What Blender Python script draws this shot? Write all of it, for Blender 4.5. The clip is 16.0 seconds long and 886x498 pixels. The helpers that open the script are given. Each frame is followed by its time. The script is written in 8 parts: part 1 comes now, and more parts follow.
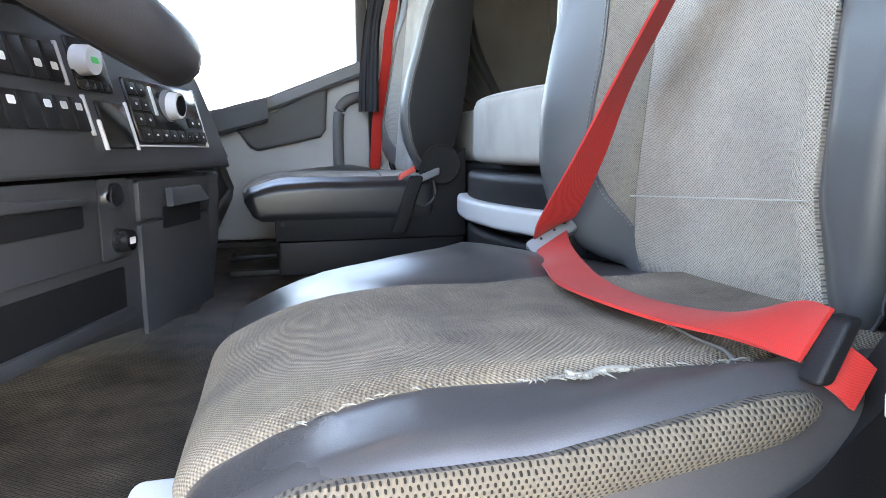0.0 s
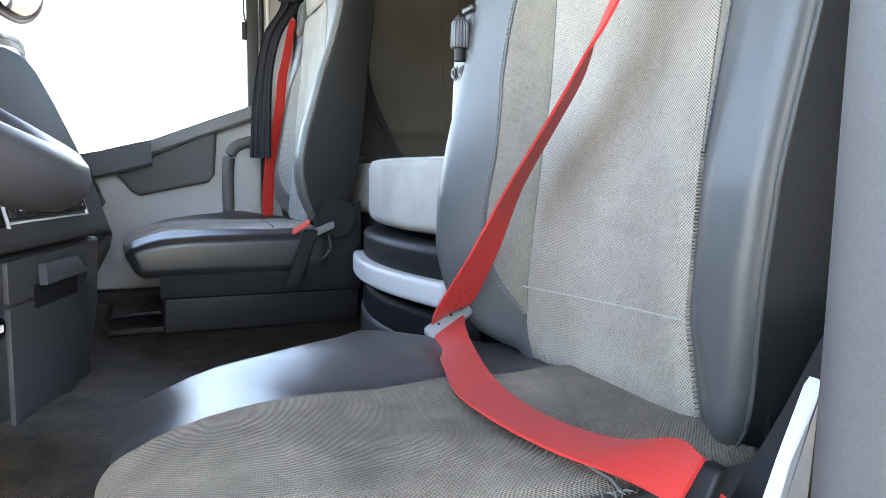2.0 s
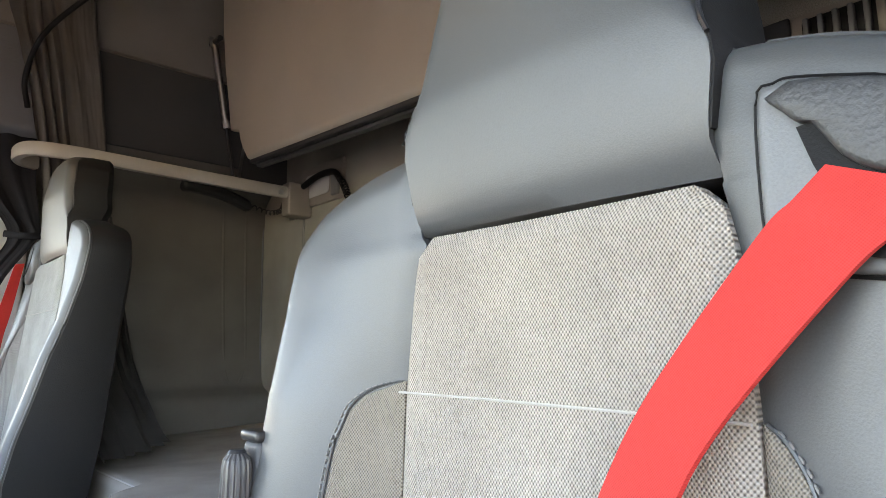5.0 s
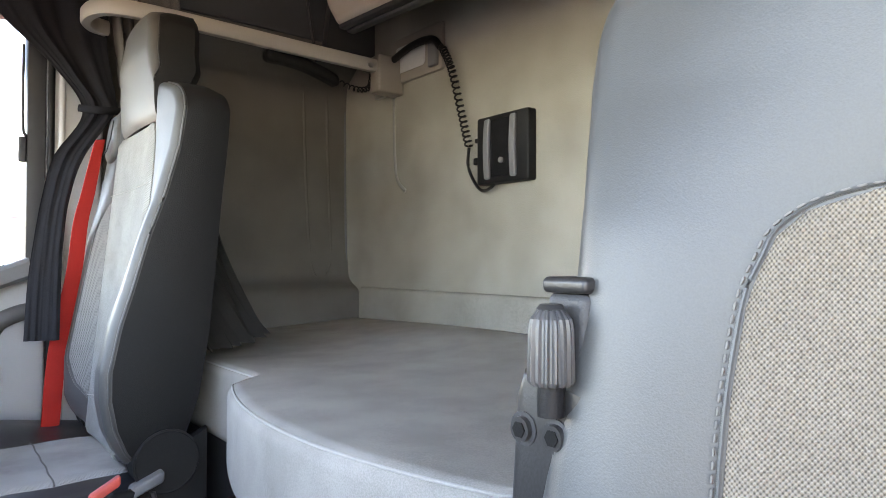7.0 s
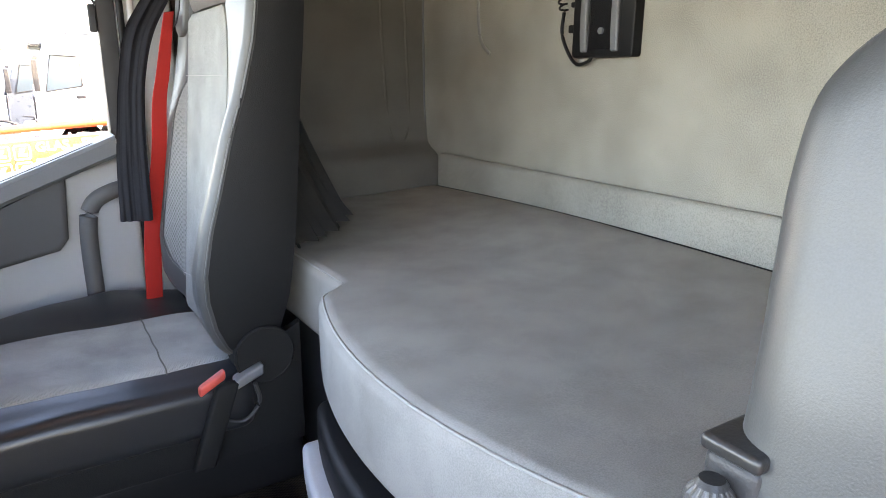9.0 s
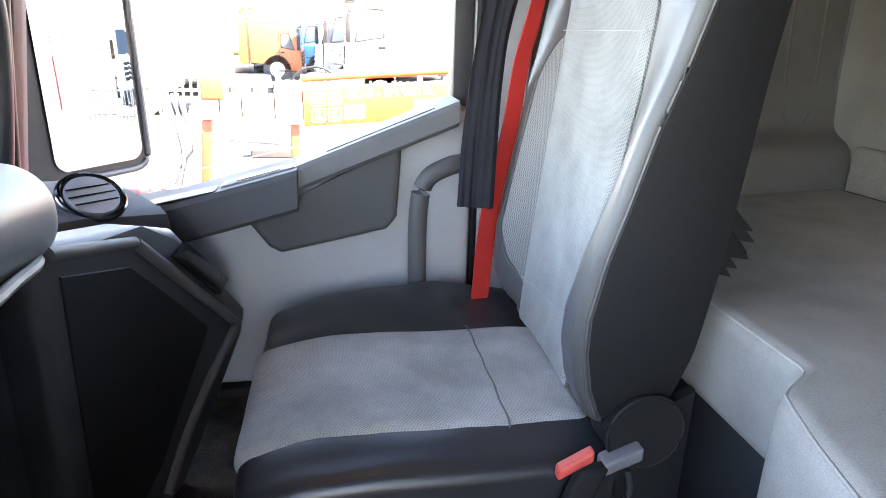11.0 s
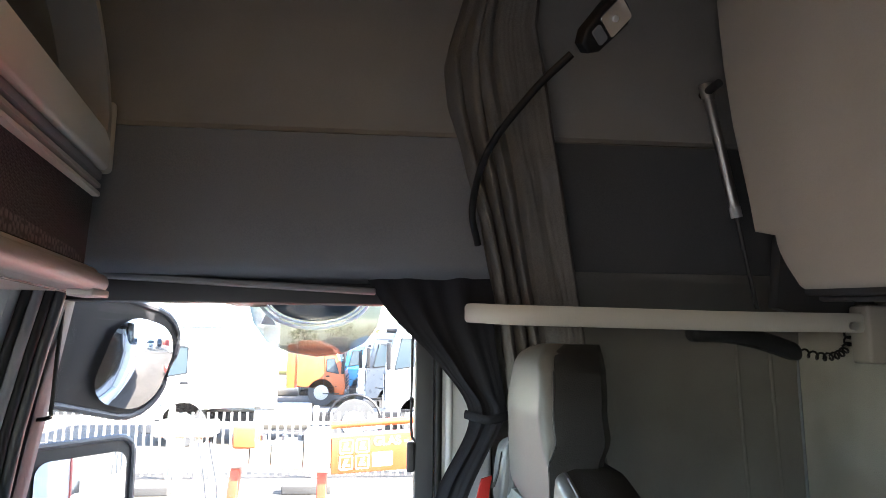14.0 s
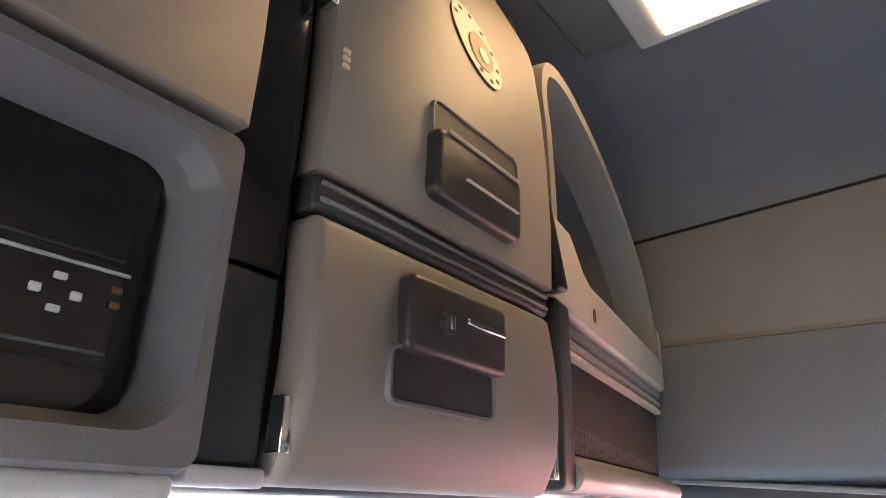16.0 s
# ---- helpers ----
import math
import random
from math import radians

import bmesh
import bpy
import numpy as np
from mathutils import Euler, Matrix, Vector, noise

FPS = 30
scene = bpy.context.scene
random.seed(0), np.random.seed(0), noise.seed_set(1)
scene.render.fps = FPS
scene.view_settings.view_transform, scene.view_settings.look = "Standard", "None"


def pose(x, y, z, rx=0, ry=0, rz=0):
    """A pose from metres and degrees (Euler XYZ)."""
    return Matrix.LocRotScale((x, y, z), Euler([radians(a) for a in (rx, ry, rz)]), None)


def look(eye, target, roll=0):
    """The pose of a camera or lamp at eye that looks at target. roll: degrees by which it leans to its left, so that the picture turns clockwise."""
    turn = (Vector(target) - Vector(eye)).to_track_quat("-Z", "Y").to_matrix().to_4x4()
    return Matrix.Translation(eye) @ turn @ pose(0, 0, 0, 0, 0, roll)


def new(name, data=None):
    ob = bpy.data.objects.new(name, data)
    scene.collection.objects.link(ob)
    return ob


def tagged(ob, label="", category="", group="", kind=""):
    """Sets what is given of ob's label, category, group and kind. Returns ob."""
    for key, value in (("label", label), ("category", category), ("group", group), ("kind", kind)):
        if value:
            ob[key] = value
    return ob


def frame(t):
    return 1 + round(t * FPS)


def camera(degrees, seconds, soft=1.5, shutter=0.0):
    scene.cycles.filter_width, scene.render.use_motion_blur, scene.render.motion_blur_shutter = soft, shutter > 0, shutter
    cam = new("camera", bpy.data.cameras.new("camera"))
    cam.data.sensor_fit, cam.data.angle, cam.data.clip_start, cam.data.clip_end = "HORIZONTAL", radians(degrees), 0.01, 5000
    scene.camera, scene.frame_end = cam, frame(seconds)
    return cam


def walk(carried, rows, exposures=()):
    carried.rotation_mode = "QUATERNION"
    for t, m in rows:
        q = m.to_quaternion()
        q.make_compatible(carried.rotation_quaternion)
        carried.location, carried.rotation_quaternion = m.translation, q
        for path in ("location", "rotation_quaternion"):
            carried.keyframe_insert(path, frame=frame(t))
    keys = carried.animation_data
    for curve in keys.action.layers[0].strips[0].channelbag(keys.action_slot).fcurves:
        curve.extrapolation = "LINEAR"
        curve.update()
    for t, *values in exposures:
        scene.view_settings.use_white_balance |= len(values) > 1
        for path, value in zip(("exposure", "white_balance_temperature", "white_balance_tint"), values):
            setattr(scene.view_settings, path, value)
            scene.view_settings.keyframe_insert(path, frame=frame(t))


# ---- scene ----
cam = camera(68.6, 16.0, soft=0.7)
PATH = [
    (0, (-1.052, -1.108, 0.293), (-0.565, 0.809, -0.005), -0.3),
    (0.5, (-1.073, -1.107, 0.292), (-0.33, 0.726, -0.004), 0.2),
    (1, (-1.082, -1.118, 0.288), (-0.307, 0.701, -0.009), 0.3),
    (1.5, (-1.083, -1.127, 0.299), (-0.306, 0.691, -0.001), 0.4),
    (2, (-1.059, -1.107, 0.362), (-0.258, 0.712, 0.142), 0.8),
    (2.5, (-1.009, -1.029, 0.415), (-0.103, 0.754, 0.448), 0.6),
    (3, (-0.914, -0.905, 0.48), (0.119, 0.793, 0.7), 0.2),
    (3.5, (-0.908, -0.921, 0.553), (0.297, 0.655, 0.81), -0.3),
    (4, (-0.93, -0.945, 0.597), (0.332, 0.585, 0.857), -0.8),
    (4.2, (-0.94, -0.952, 0.613), (0.352, 0.55, 0.884), -0.4),
    (6.3, (-0.939, -0.622, 0.591), (0.386, 0.84, 0.921), -0.4),
    (6.5, (-0.94, -0.617, 0.577), (0.364, 0.88, 0.821), -0.4),
    (7, (-0.954, -0.609, 0.564), (0.29, 0.957, 0.602), 0.1),
    (7.5, (-0.963, -0.596, 0.615), (0.228, 1.007, 0.521), -0.0),
    (8, (-0.952, -0.612, 0.677), (0.163, 1.005, 0.3), 0.2),
    (8.5, (-0.929, -0.6, 0.701), (0.134, 1.026, 0.227), 0.5),
    (9, (-0.94, -0.54, 0.694), (0.094, 1.093, 0.177), 0.4),
    (9.5, (-0.986, -0.414, 0.693), (-0.035, 1.255, 0.136), 0.4),
    (9.7, (-1.006, -0.35, 0.678), (-0.13, 1.358, 0.118), 0.5),
    (11.8, (-1.002, -0.151, 0.726), (-0.846, 1.725, 0.052), 1.5),
    (12, (-1.008, -0.163, 0.741), (-0.853, 1.773, 0.263), 1.2),
    (12.5, (-0.997, -0.168, 0.793), (-0.833, 1.826, 0.78), 0.9),
    (13, (-0.978, -0.153, 0.847), (-0.797, 1.832, 1.015), 0.7),
    (13.5, (-0.924, -0.168, 0.928), (-0.739, 1.812, 1.14), 0.7),
    (14, (-0.859, -0.231, 1.02), (-0.674, 1.741, 1.3), 0.6),
    (14.5, (-0.855, -0.318, 1.053), (-0.91, 1.622, 1.534), 0.6),
    (15, (-0.879, -0.349, 1.06), (-1.316, 1.495, 1.701), 0.8),
    (15.5, (-0.875, -0.381, 1.065), (-1.658, 1.318, 1.773), 1.3),
    (16, (-0.881, -0.425, 1.075), (-2.016, 1.051, 1.805), 1.7),
]
EXPOSURES = [(0, 4.8, 7700, 16), (0.5, 4.5, 7650, 16), (1.5, 4.5, 7650, 16), (2, 4.8, 7600, 15), (2.5, 4.65, 7800, 15), (3.5, 4.3, 8200, 17), (4, 4.3, 8000, 17), (6.5, 4.85, 7750, 20), (8, 4.7, 8200, 20), (9, 4.75, 7900, 20), (9.5, 4.95, 7700, 20), (12, 4.72, 7300, 17), (12.4, 4.0, 7200, 12), (12.8, 3.35, 6900, 12), (13.2, 3.4, 6500, 11), (13.6, 3.85, 6500, 11), (14, 4.5, 6500, 11), (14.5, 5.6, 6450, 12), (15, 5.95, 6300, 13), (15.5, 5.98, 6300, 13), (16, 6.0, 6300, 13)]
walk(cam, [(t, look(eye, target, roll)) for t, eye, target, roll in PATH], EXPOSURES)

# ---- world, sun and large lights ----
world = bpy.data.worlds.new("world")
scene.world = world
world.use_nodes = True
wn, wl = world.node_tree.nodes, world.node_tree.links
sky = wn.new("ShaderNodeTexSky")
sky.sky_type, sky.sun_disc = "NISHITA", False
sky.sun_elevation, sky.sun_rotation = radians(36), radians(113)
wn["Background"].inputs["Strength"].default_value = 0.13
wl.new(sky.outputs["Color"], wn["Background"].inputs["Color"])
sun = new("sun", bpy.data.lights.new("sun", "SUN"))
sun.data.energy, sun.data.angle, sun.data.color = 4.8, radians(0.5), (1.0, 0.95, 0.88)
SUN_FROM = Vector((0.80, -0.34, 0.62))
sun.matrix_world = look((0, 0, 0), -SUN_FROM)


# ---- materials ----
def nodes_of(name):
    m = bpy.data.materials.new(name)
    m.use_nodes = True
    return m, m.node_tree.nodes, m.node_tree.links, m.node_tree.nodes["Principled BSDF"]


def plain(name, color, rough=0.6, metal=0.0, vary=0.12, grain=60.0, bump=0.15, fine=900.0, emit=0.0, spec=0.5, coat=0.0, speck=1.0):
    """A surface with broad stains, a fine grain and relief."""
    m, n, l, b = nodes_of(name)
    tc = n.new("ShaderNodeTexCoord")
    broad, small = n.new("ShaderNodeTexNoise"), n.new("ShaderNodeTexNoise")
    broad.inputs["Scale"].default_value, broad.inputs["Detail"].default_value = grain / 8, 5
    small.inputs["Scale"].default_value, small.inputs["Detail"].default_value = fine, 2
    for t in (broad, small):
        l.new(tc.outputs["Object"], t.inputs["Vector"])
    mix = n.new("ShaderNodeMath")
    mix.operation = "MULTIPLY_ADD"
    l.new(broad.outputs["Fac"], mix.inputs[0])
    mix.inputs[1].default_value = 0.7
    dots = n.new("ShaderNodeMapRange")
    dots.inputs["To Min"].default_value, dots.inputs["To Max"].default_value = 0.5 - speck / 2, 0.5 + speck / 2
    l.new(small.outputs["Fac"], dots.inputs["Value"])
    l.new(dots.outputs["Result"], mix.inputs[2])
    ramp = n.new("ShaderNodeValToRGB")
    c = Vector(color[:3])
    ramp.color_ramp.elements[0].position, ramp.color_ramp.elements[1].position = 0.45, 1.25
    ramp.color_ramp.elements[0].color = (*(c * (1 - vary)), 1)
    ramp.color_ramp.elements[1].color = (*(c * (1 + vary)), 1)
    l.new(mix.outputs[0], ramp.inputs["Fac"])
    l.new(ramp.outputs["Color"], b.inputs["Base Color"])
    b.inputs["Metallic"].default_value = metal
    b.inputs["Specular IOR Level"].default_value = spec
    b.inputs["Coat Weight"].default_value = coat
    rr = n.new("ShaderNodeMapRange")
    rr.inputs["To Min"].default_value, rr.inputs["To Max"].default_value = max(rough - 0.1, 0.02), min(rough + 0.1, 1)
    l.new(broad.outputs["Fac"], rr.inputs["Value"])
    l.new(rr.outputs["Result"], b.inputs["Roughness"])
    if bump:
        bp = n.new("ShaderNodeBump")
        bp.inputs["Strength"].default_value, bp.inputs["Distance"].default_value = bump, 0.0008
        l.new(small.outputs["Fac"], bp.inputs["Height"])
        l.new(bp.outputs["Normal"], b.inputs["Normal"])
    if emit:
        b.inputs["Emission Color"].default_value, b.inputs["Emission Strength"].default_value = (*color[:3], 1), emit
    return m


def woven(name, dark, light, period=0.0028, aspect=(1, 1, 1), rough=0.9, stain=0.25, depth=0.6, hole=0.0, stain_scale=9.0, pairs=((0, 1), (1, 2), (2, 0)), fold=False, wobble=3.0, lo=None, hi=1.0, speck=0.55, sheen=0.05):
    """Woven cloth: crossing threads of the given period, with wear and stains."""
    m, n, l, b = nodes_of(name)
    tc = n.new("ShaderNodeTexCoord")
    sep = n.new("ShaderNodeSeparateXYZ")
    l.new(tc.outputs["Object"], sep.inputs[0])
    if fold:
        xz = n.new("ShaderNodeMath")
        xz.operation = "ADD"
        l.new(sep.outputs["X"], xz.inputs[0])
        l.new(sep.outputs["Z"], xz.inputs[1])
    wob = n.new("ShaderNodeTexNoise")
    wob.inputs["Scale"].default_value, wob.inputs["Detail"].default_value = 70, 2
    l.new(tc.outputs["Object"], wob.inputs["Vector"])
    waves = []
    for i, ax in enumerate("XYZ"):
        a = n.new("ShaderNodeMath")
        a.operation = "MULTIPLY"
        l.new(xz.outputs[0] if fold and ax == "X" else sep.outputs[ax], a.inputs[0])
        a.inputs[1].default_value = 2 * math.pi / (period * aspect[i])
        w_ = n.new("ShaderNodeMath")
        w_.operation = "MULTIPLY_ADD"
        l.new(wob.outputs["Fac"], w_.inputs[0])
        w_.inputs[1].default_value = wobble
        l.new(a.outputs[0], w_.inputs[2])
        s = n.new("ShaderNodeMath")
        s.operation = "SINE"
        l.new(w_.outputs[0], s.inputs[0])
        waves.append(s)
    total = None
    for i, j in pairs:
        p = n.new("ShaderNodeMath")
        p.operation = "MULTIPLY"
        l.new(waves[i].outputs[0], p.inputs[0])
        l.new(waves[j].outputs[0], p.inputs[1])
        if total is None:
            total = p
        else:
            q = n.new("ShaderNodeMath")
            q.operation = "ADD"
            l.new(total.outputs[0], q.inputs[0])
            l.new(p.outputs[0], q.inputs[1])
            total = q
    ramp = n.new("ShaderNodeValToRGB")
    mr = n.new("ShaderNodeMapRange")
    mr.inputs["From Min"].default_value, mr.inputs["From Max"].default_value = -1.0, 1.0
    l.new(total.outputs[0], mr.inputs["Value"])
    jit = n.new("ShaderNodeTexNoise")
    jit.inputs["Scale"].default_value, jit.inputs["Detail"].default_value = 500, 2
    l.new(tc.outputs["Object"], jit.inputs["Vector"])
    add = n.new("ShaderNodeMath")
    add.operation = "MULTIPLY_ADD"
    l.new(jit.outputs["Fac"], add.inputs[0])
    add.inputs[1].default_value = speck
    l.new(mr.outputs["Result"], add.inputs[2])
    ramp.color_ramp.elements[0].position, ramp.color_ramp.elements[1].position = lo or (0.45 if hole else 0.25), hi
    ramp.color_ramp.elements[0].color, ramp.color_ramp.elements[1].color = (*dark, 1), (*light, 1)
    if hole:
        e = ramp.color_ramp.elements.new(0.62)
        e.color = (*[d + (w - d) * 0.9 for d, w in zip(dark, light)], 1)
    l.new(add.outputs[0], ramp.inputs["Fac"])
    st = n.new("ShaderNodeTexNoise")
    st.inputs["Scale"].default_value, st.inputs["Detail"].default_value, st.inputs["Roughness"].default_value = stain_scale, 5, 0.6
    l.new(tc.outputs["Object"], st.inputs["Vector"])
    sr = n.new("ShaderNodeMapRange")
    sr.inputs["From Min"].default_value, sr.inputs["From Max"].default_value = 0.3, 0.7
    sr.inputs["To Min"].default_value, sr.inputs["To Max"].default_value = 1 - stain, 1 + stain * 0.4
    l.new(st.outputs["Fac"], sr.inputs["Value"])
    mul = n.new("ShaderNodeVectorMath")
    mul.operation = "SCALE"
    l.new(ramp.outputs["Color"], mul.inputs[0])
    l.new(sr.outputs["Result"], mul.inputs["Scale"])
    l.new(mul.outputs[0], b.inputs["Base Color"])
    b.inputs["Roughness"].default_value = rough
    b.inputs["Specular IOR Level"].default_value = 0.2
    b.inputs["Sheen Weight"].default_value = sheen
    bp = n.new("ShaderNodeBump")
    bp.inputs["Strength"].default_value, bp.inputs["Distance"].default_value = depth, 0.001
    l.new(add.outputs[0], bp.inputs["Height"])
    l.new(bp.outputs["Normal"], b.inputs["Normal"])
    return m


def glass_like(name, tint=(1, 1, 1), alpha=0.12, rough=0.0):
    m, n, l, b = nodes_of(name)
    out = n["Material Output"]
    n.remove(b)
    tr, gl, mx, fr = (n.new(k) for k in ("ShaderNodeBsdfTransparent", "ShaderNodeBsdfGlossy", "ShaderNodeMixShader", "ShaderNodeFresnel"))
    tr.inputs["Color"].default_value = (*tint, 1)
    gl.inputs["Roughness"].default_value = rough
    fr.inputs["IOR"].default_value = 1.3
    l.new(fr.outputs[0], mx.inputs[0])
    l.new(tr.outputs[0], mx.inputs[1])
    l.new(gl.outputs[0], mx.inputs[2])
    l.new(mx.outputs[0], out.inputs["Surface"])
    return m


M = {}
M["leather"] = plain("grey_leatherette", (0.056, 0.059, 0.061), 0.43, vary=0.10, bump=0.14, fine=1100, grain=40)
M["leather_warm"] = plain("brown_grey_leatherette", (0.052, 0.050, 0.051), 0.30, vary=0.12, bump=0.12, fine=1100, grain=40)
M["leather_dark"] = plain("black_leatherette", (0.022, 0.023, 0.026), 0.36, vary=0.15, bump=0.2, fine=700, grain=40)
M["leather_pale"] = plain("pale_grey_leatherette", (0.068, 0.069, 0.070), 0.44, vary=0.16, bump=0.16, fine=900, grain=60)
M["cloth_seat"] = woven("taupe_woven_cloth", (0.080, 0.066, 0.050), (0.275, 0.222, 0.162), 0.0030, (1.0, 0.85, 1), stain=0.6, pairs=((0, 1),), fold=True, stain_scale=9.0, wobble=1.0, depth=0.9)
M["cloth_back"] = woven("grey_woven_cloth", (0.085, 0.076, 0.065), (0.42, 0.378, 0.330), 0.0027, (1, 0.75, 1.0), stain=0.25, pairs=((1, 2),), wobble=0.5, depth=0.9)
M["cloth_side"] = woven("taupe_mesh_cloth", (0.070, 0.062, 0.052), (0.255, 0.226, 0.187), 0.0018, (1, 1, 1.3), stain=0.2, pairs=((1, 2),), wobble=0.4, depth=0.8)
M["cloth_mesh"] = woven("beige_spacer_mesh", (0.016, 0.013, 0.010), (0.135, 0.112, 0.082), 0.0038, (0.85, 1, 1.25), stain=0.35, hole=1, pairs=((2, 0),), lo=0.52, depth=1.0, wobble=0.8)
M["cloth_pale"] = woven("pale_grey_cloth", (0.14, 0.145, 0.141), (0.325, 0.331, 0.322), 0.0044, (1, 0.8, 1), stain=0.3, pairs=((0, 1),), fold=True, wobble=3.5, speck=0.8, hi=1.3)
# same cloth as the backrest, lightened: the light the cushion lacks is in its colour
M["cloth_pale_lit"] = woven("brightened_worn_cushion_cloth", (0.19, 0.197, 0.193), (0.42, 0.428, 0.418), 0.0040, (1, 0.8, 1), stain=0.3, pairs=((0, 1),), fold=True, wobble=3.5, speck=0.8, hi=1.3)
M["cloth_grey"] = woven("mid_grey_mesh_cloth", (0.07, 0.07, 0.07), (0.24, 0.24, 0.235), 0.0034, (1, 1, 3), stain=0.12, pairs=((1, 2),))
M["thread_pale"] = plain("pale_frayed_thread", (0.27, 0.25, 0.21), 0.9, bump=0)
M["black_matt"] = plain("matt_black_plastic", (0.006, 0.006, 0.0065), 0.55, vary=0.2, bump=0.2, fine=900, spec=0.14)
M["guide_grey"] = plain("soft_grey_plastic", (0.078, 0.081, 0.084), 0.42, vary=0.12, bump=0.14, fine=900)
M["hood_grey"] = plain("pitted_grey_plastic", (0.028, 0.029, 0.030), 0.5, vary=0.4, bump=0.6, fine=420, grain=60)
M["foam"] = plain("pale_foam", (0.33, 0.30, 0.245), 0.95, vary=0.2, bump=0.6, fine=500)
M["velour"] = plain("grey_velour", (0.285, 0.270, 0.246), 0.95, vary=0.30, grain=100, bump=0.3, fine=700, spec=0.1, speck=0.7)
M["velour_pale"] = plain("pale_grey_piping", (0.36, 0.345, 0.32), 0.9, bump=0.1)
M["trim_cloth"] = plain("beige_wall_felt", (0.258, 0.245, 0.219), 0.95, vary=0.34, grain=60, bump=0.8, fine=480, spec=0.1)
# side felt set darker than the rear wall: shade beside the bunk is in the colour
M["trim_side"] = plain("shaded_side_felt", (0.118, 0.113, 0.103), 0.95, vary=0.30, grain=60, bump=0.45, fine=700, spec=0.1)
M["felt_light"] = plain("grey_beige_felt", (0.208, 0.205, 0.202), 0.95, vary=0.14, grain=60, bump=0.5, fine=700, spec=0.15)
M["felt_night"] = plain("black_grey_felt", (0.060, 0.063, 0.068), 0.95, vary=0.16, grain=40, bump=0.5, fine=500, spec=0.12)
M["felt_dark"] = plain("charcoal_felt", (0.148, 0.157, 0.172), 0.95, vary=0.14, grain=40, bump=0.5, fine=500, spec=0.15)
M["headliner"] = plain("slate_headliner", (0.178, 0.190, 0.208), 0.95, vary=0.14, grain=60, bump=0.5, fine=700, spec=0.15)
M["plastic_black"] = plain("black_plastic", (0.010, 0.010, 0.011), 0.48, vary=0.15, bump=0.3, fine=900, spec=0.2)
M["plastic_handle"] = plain("dark_brown_grey_handle", (0.032, 0.030, 0.030), 0.42, vary=0.12, bump=0.25, fine=900, spec=0.45)
M["plastic_pod"] = plain("slate_pod_plastic", (0.055, 0.057, 0.062), 0.62, vary=0.1, bump=0.3, fine=900, spec=0.35)
M["plastic_arm"] = plain("grey_armrest_plastic", (0.115, 0.118, 0.125), 0.55, vary=0.1, bump=0.3, fine=900, spec=0.4)
M["plastic_pad"] = plain("soft_dark_grey_pad", (0.075, 0.075, 0.077), 0.6, vary=0.1, bump=0.3, fine=900, spec=0.35)
M["plastic_console"] = plain("charcoal_console_plastic", (0.034, 0.036, 0.040), 0.48, vary=0.14, bump=0.4, fine=900)
M["shell_black"] = plain("matt_black_seat_shell", (0.011, 0.011, 0.0115), 0.7, vary=0.15, bump=0.4, fine=600, spec=0.25)
M["plastic_dark"] = plain("dark_grey_plastic", (0.034, 0.035, 0.038), 0.48, vary=0.12, bump=0.35, fine=900, spec=0.35)
M["plastic_mid"] = plain("mid_grey_plastic", (0.14, 0.142, 0.15), 0.5, vary=0.1, bump=0.3, fine=900)
M["plastic_door"] = plain("grey_door_plastic", (0.35, 0.355, 0.365), 0.58, vary=0.08, bump=0.3, fine=900)
M["plastic_pale"] = plain("pale_grey_plastic", (0.48, 0.49, 0.50), 0.45, vary=0.08, bump=0.15, fine=900)
M["plastic_beige"] = plain("beige_plastic", (0.44, 0.40, 0.35), 0.5, vary=0.08, bump=0.3, fine=900)
M["plastic_taupe"] = plain("taupe_plastic", (0.25, 0.225, 0.20), 0.48, vary=0.08, bump=0.3, fine=900)
M["gloss_black"] = plain("gloss_black", (0.012, 0.012, 0.013), 0.12, vary=0.1, bump=0.0)
M["belt_red"] = woven("red_webbing", (0.34, 0.019, 0.016), (0.50, 0.032, 0.027), 0.0012, stain=0.12, depth=0.08, rough=0.62, pairs=((1, 2),))
M["red_plastic"] = plain("red_plastic", (0.62, 0.08, 0.06), 0.45)
M["steel"] = plain("brushed_steel", (0.42, 0.42, 0.42), 0.35, metal=1.0, bump=0.1)
M["chrome"] = plain("chrome", (0.7, 0.7, 0.7), 0.12, metal=1.0, bump=0.0, vary=0.03)
M["white_print"] = plain("white_print", (0.75, 0.75, 0.75), 0.6, bump=0)
M["dark_print"] = plain("dark_print", (0.03, 0.03, 0.035), 0.6, bump=0)
M["rail_paint"] = plain("champagne_rail_paint", (0.40, 0.38, 0.34), 0.45, vary=0.05, bump=0.1)
M["curtain"] = plain("charcoal_curtain", (0.017, 0.0175, 0.021), 0.95, vary=0.25, grain=90, bump=0.5, fine=500, spec=0.08)
M["curtain_grey"] = plain("grey_curtain", (0.098, 0.095, 0.092), 0.95, vary=0.3, grain=90, bump=0.5, fine=500, spec=0.1)
M["mirror"] = plain("mirror_glass", (0.46, 0.47, 0.49), -0.09, metal=1.0, bump=0.0, vary=0.0)
M["lens_warm"] = plain("warm_lamp_lens", (1.0, 0.64, 0.30), 0.3, emit=0.32, bump=0.2, fine=300)
M["sticker_pale"] = plain("cream_sticker", (0.62, 0.55, 0.42), 0.5, bump=0)
M["sticker_brown"] = plain("brown_print", (0.17, 0.085, 0.04), 0.5, bump=0)
M["green_print"] = plain("green_print", (0.05, 0.45, 0.12), 0.5, bump=0)
M["net_black"] = woven("black_net", (0.004, 0.004, 0.004), (0.022, 0.020, 0.020), 0.004, stain=0.2, rough=0.8)
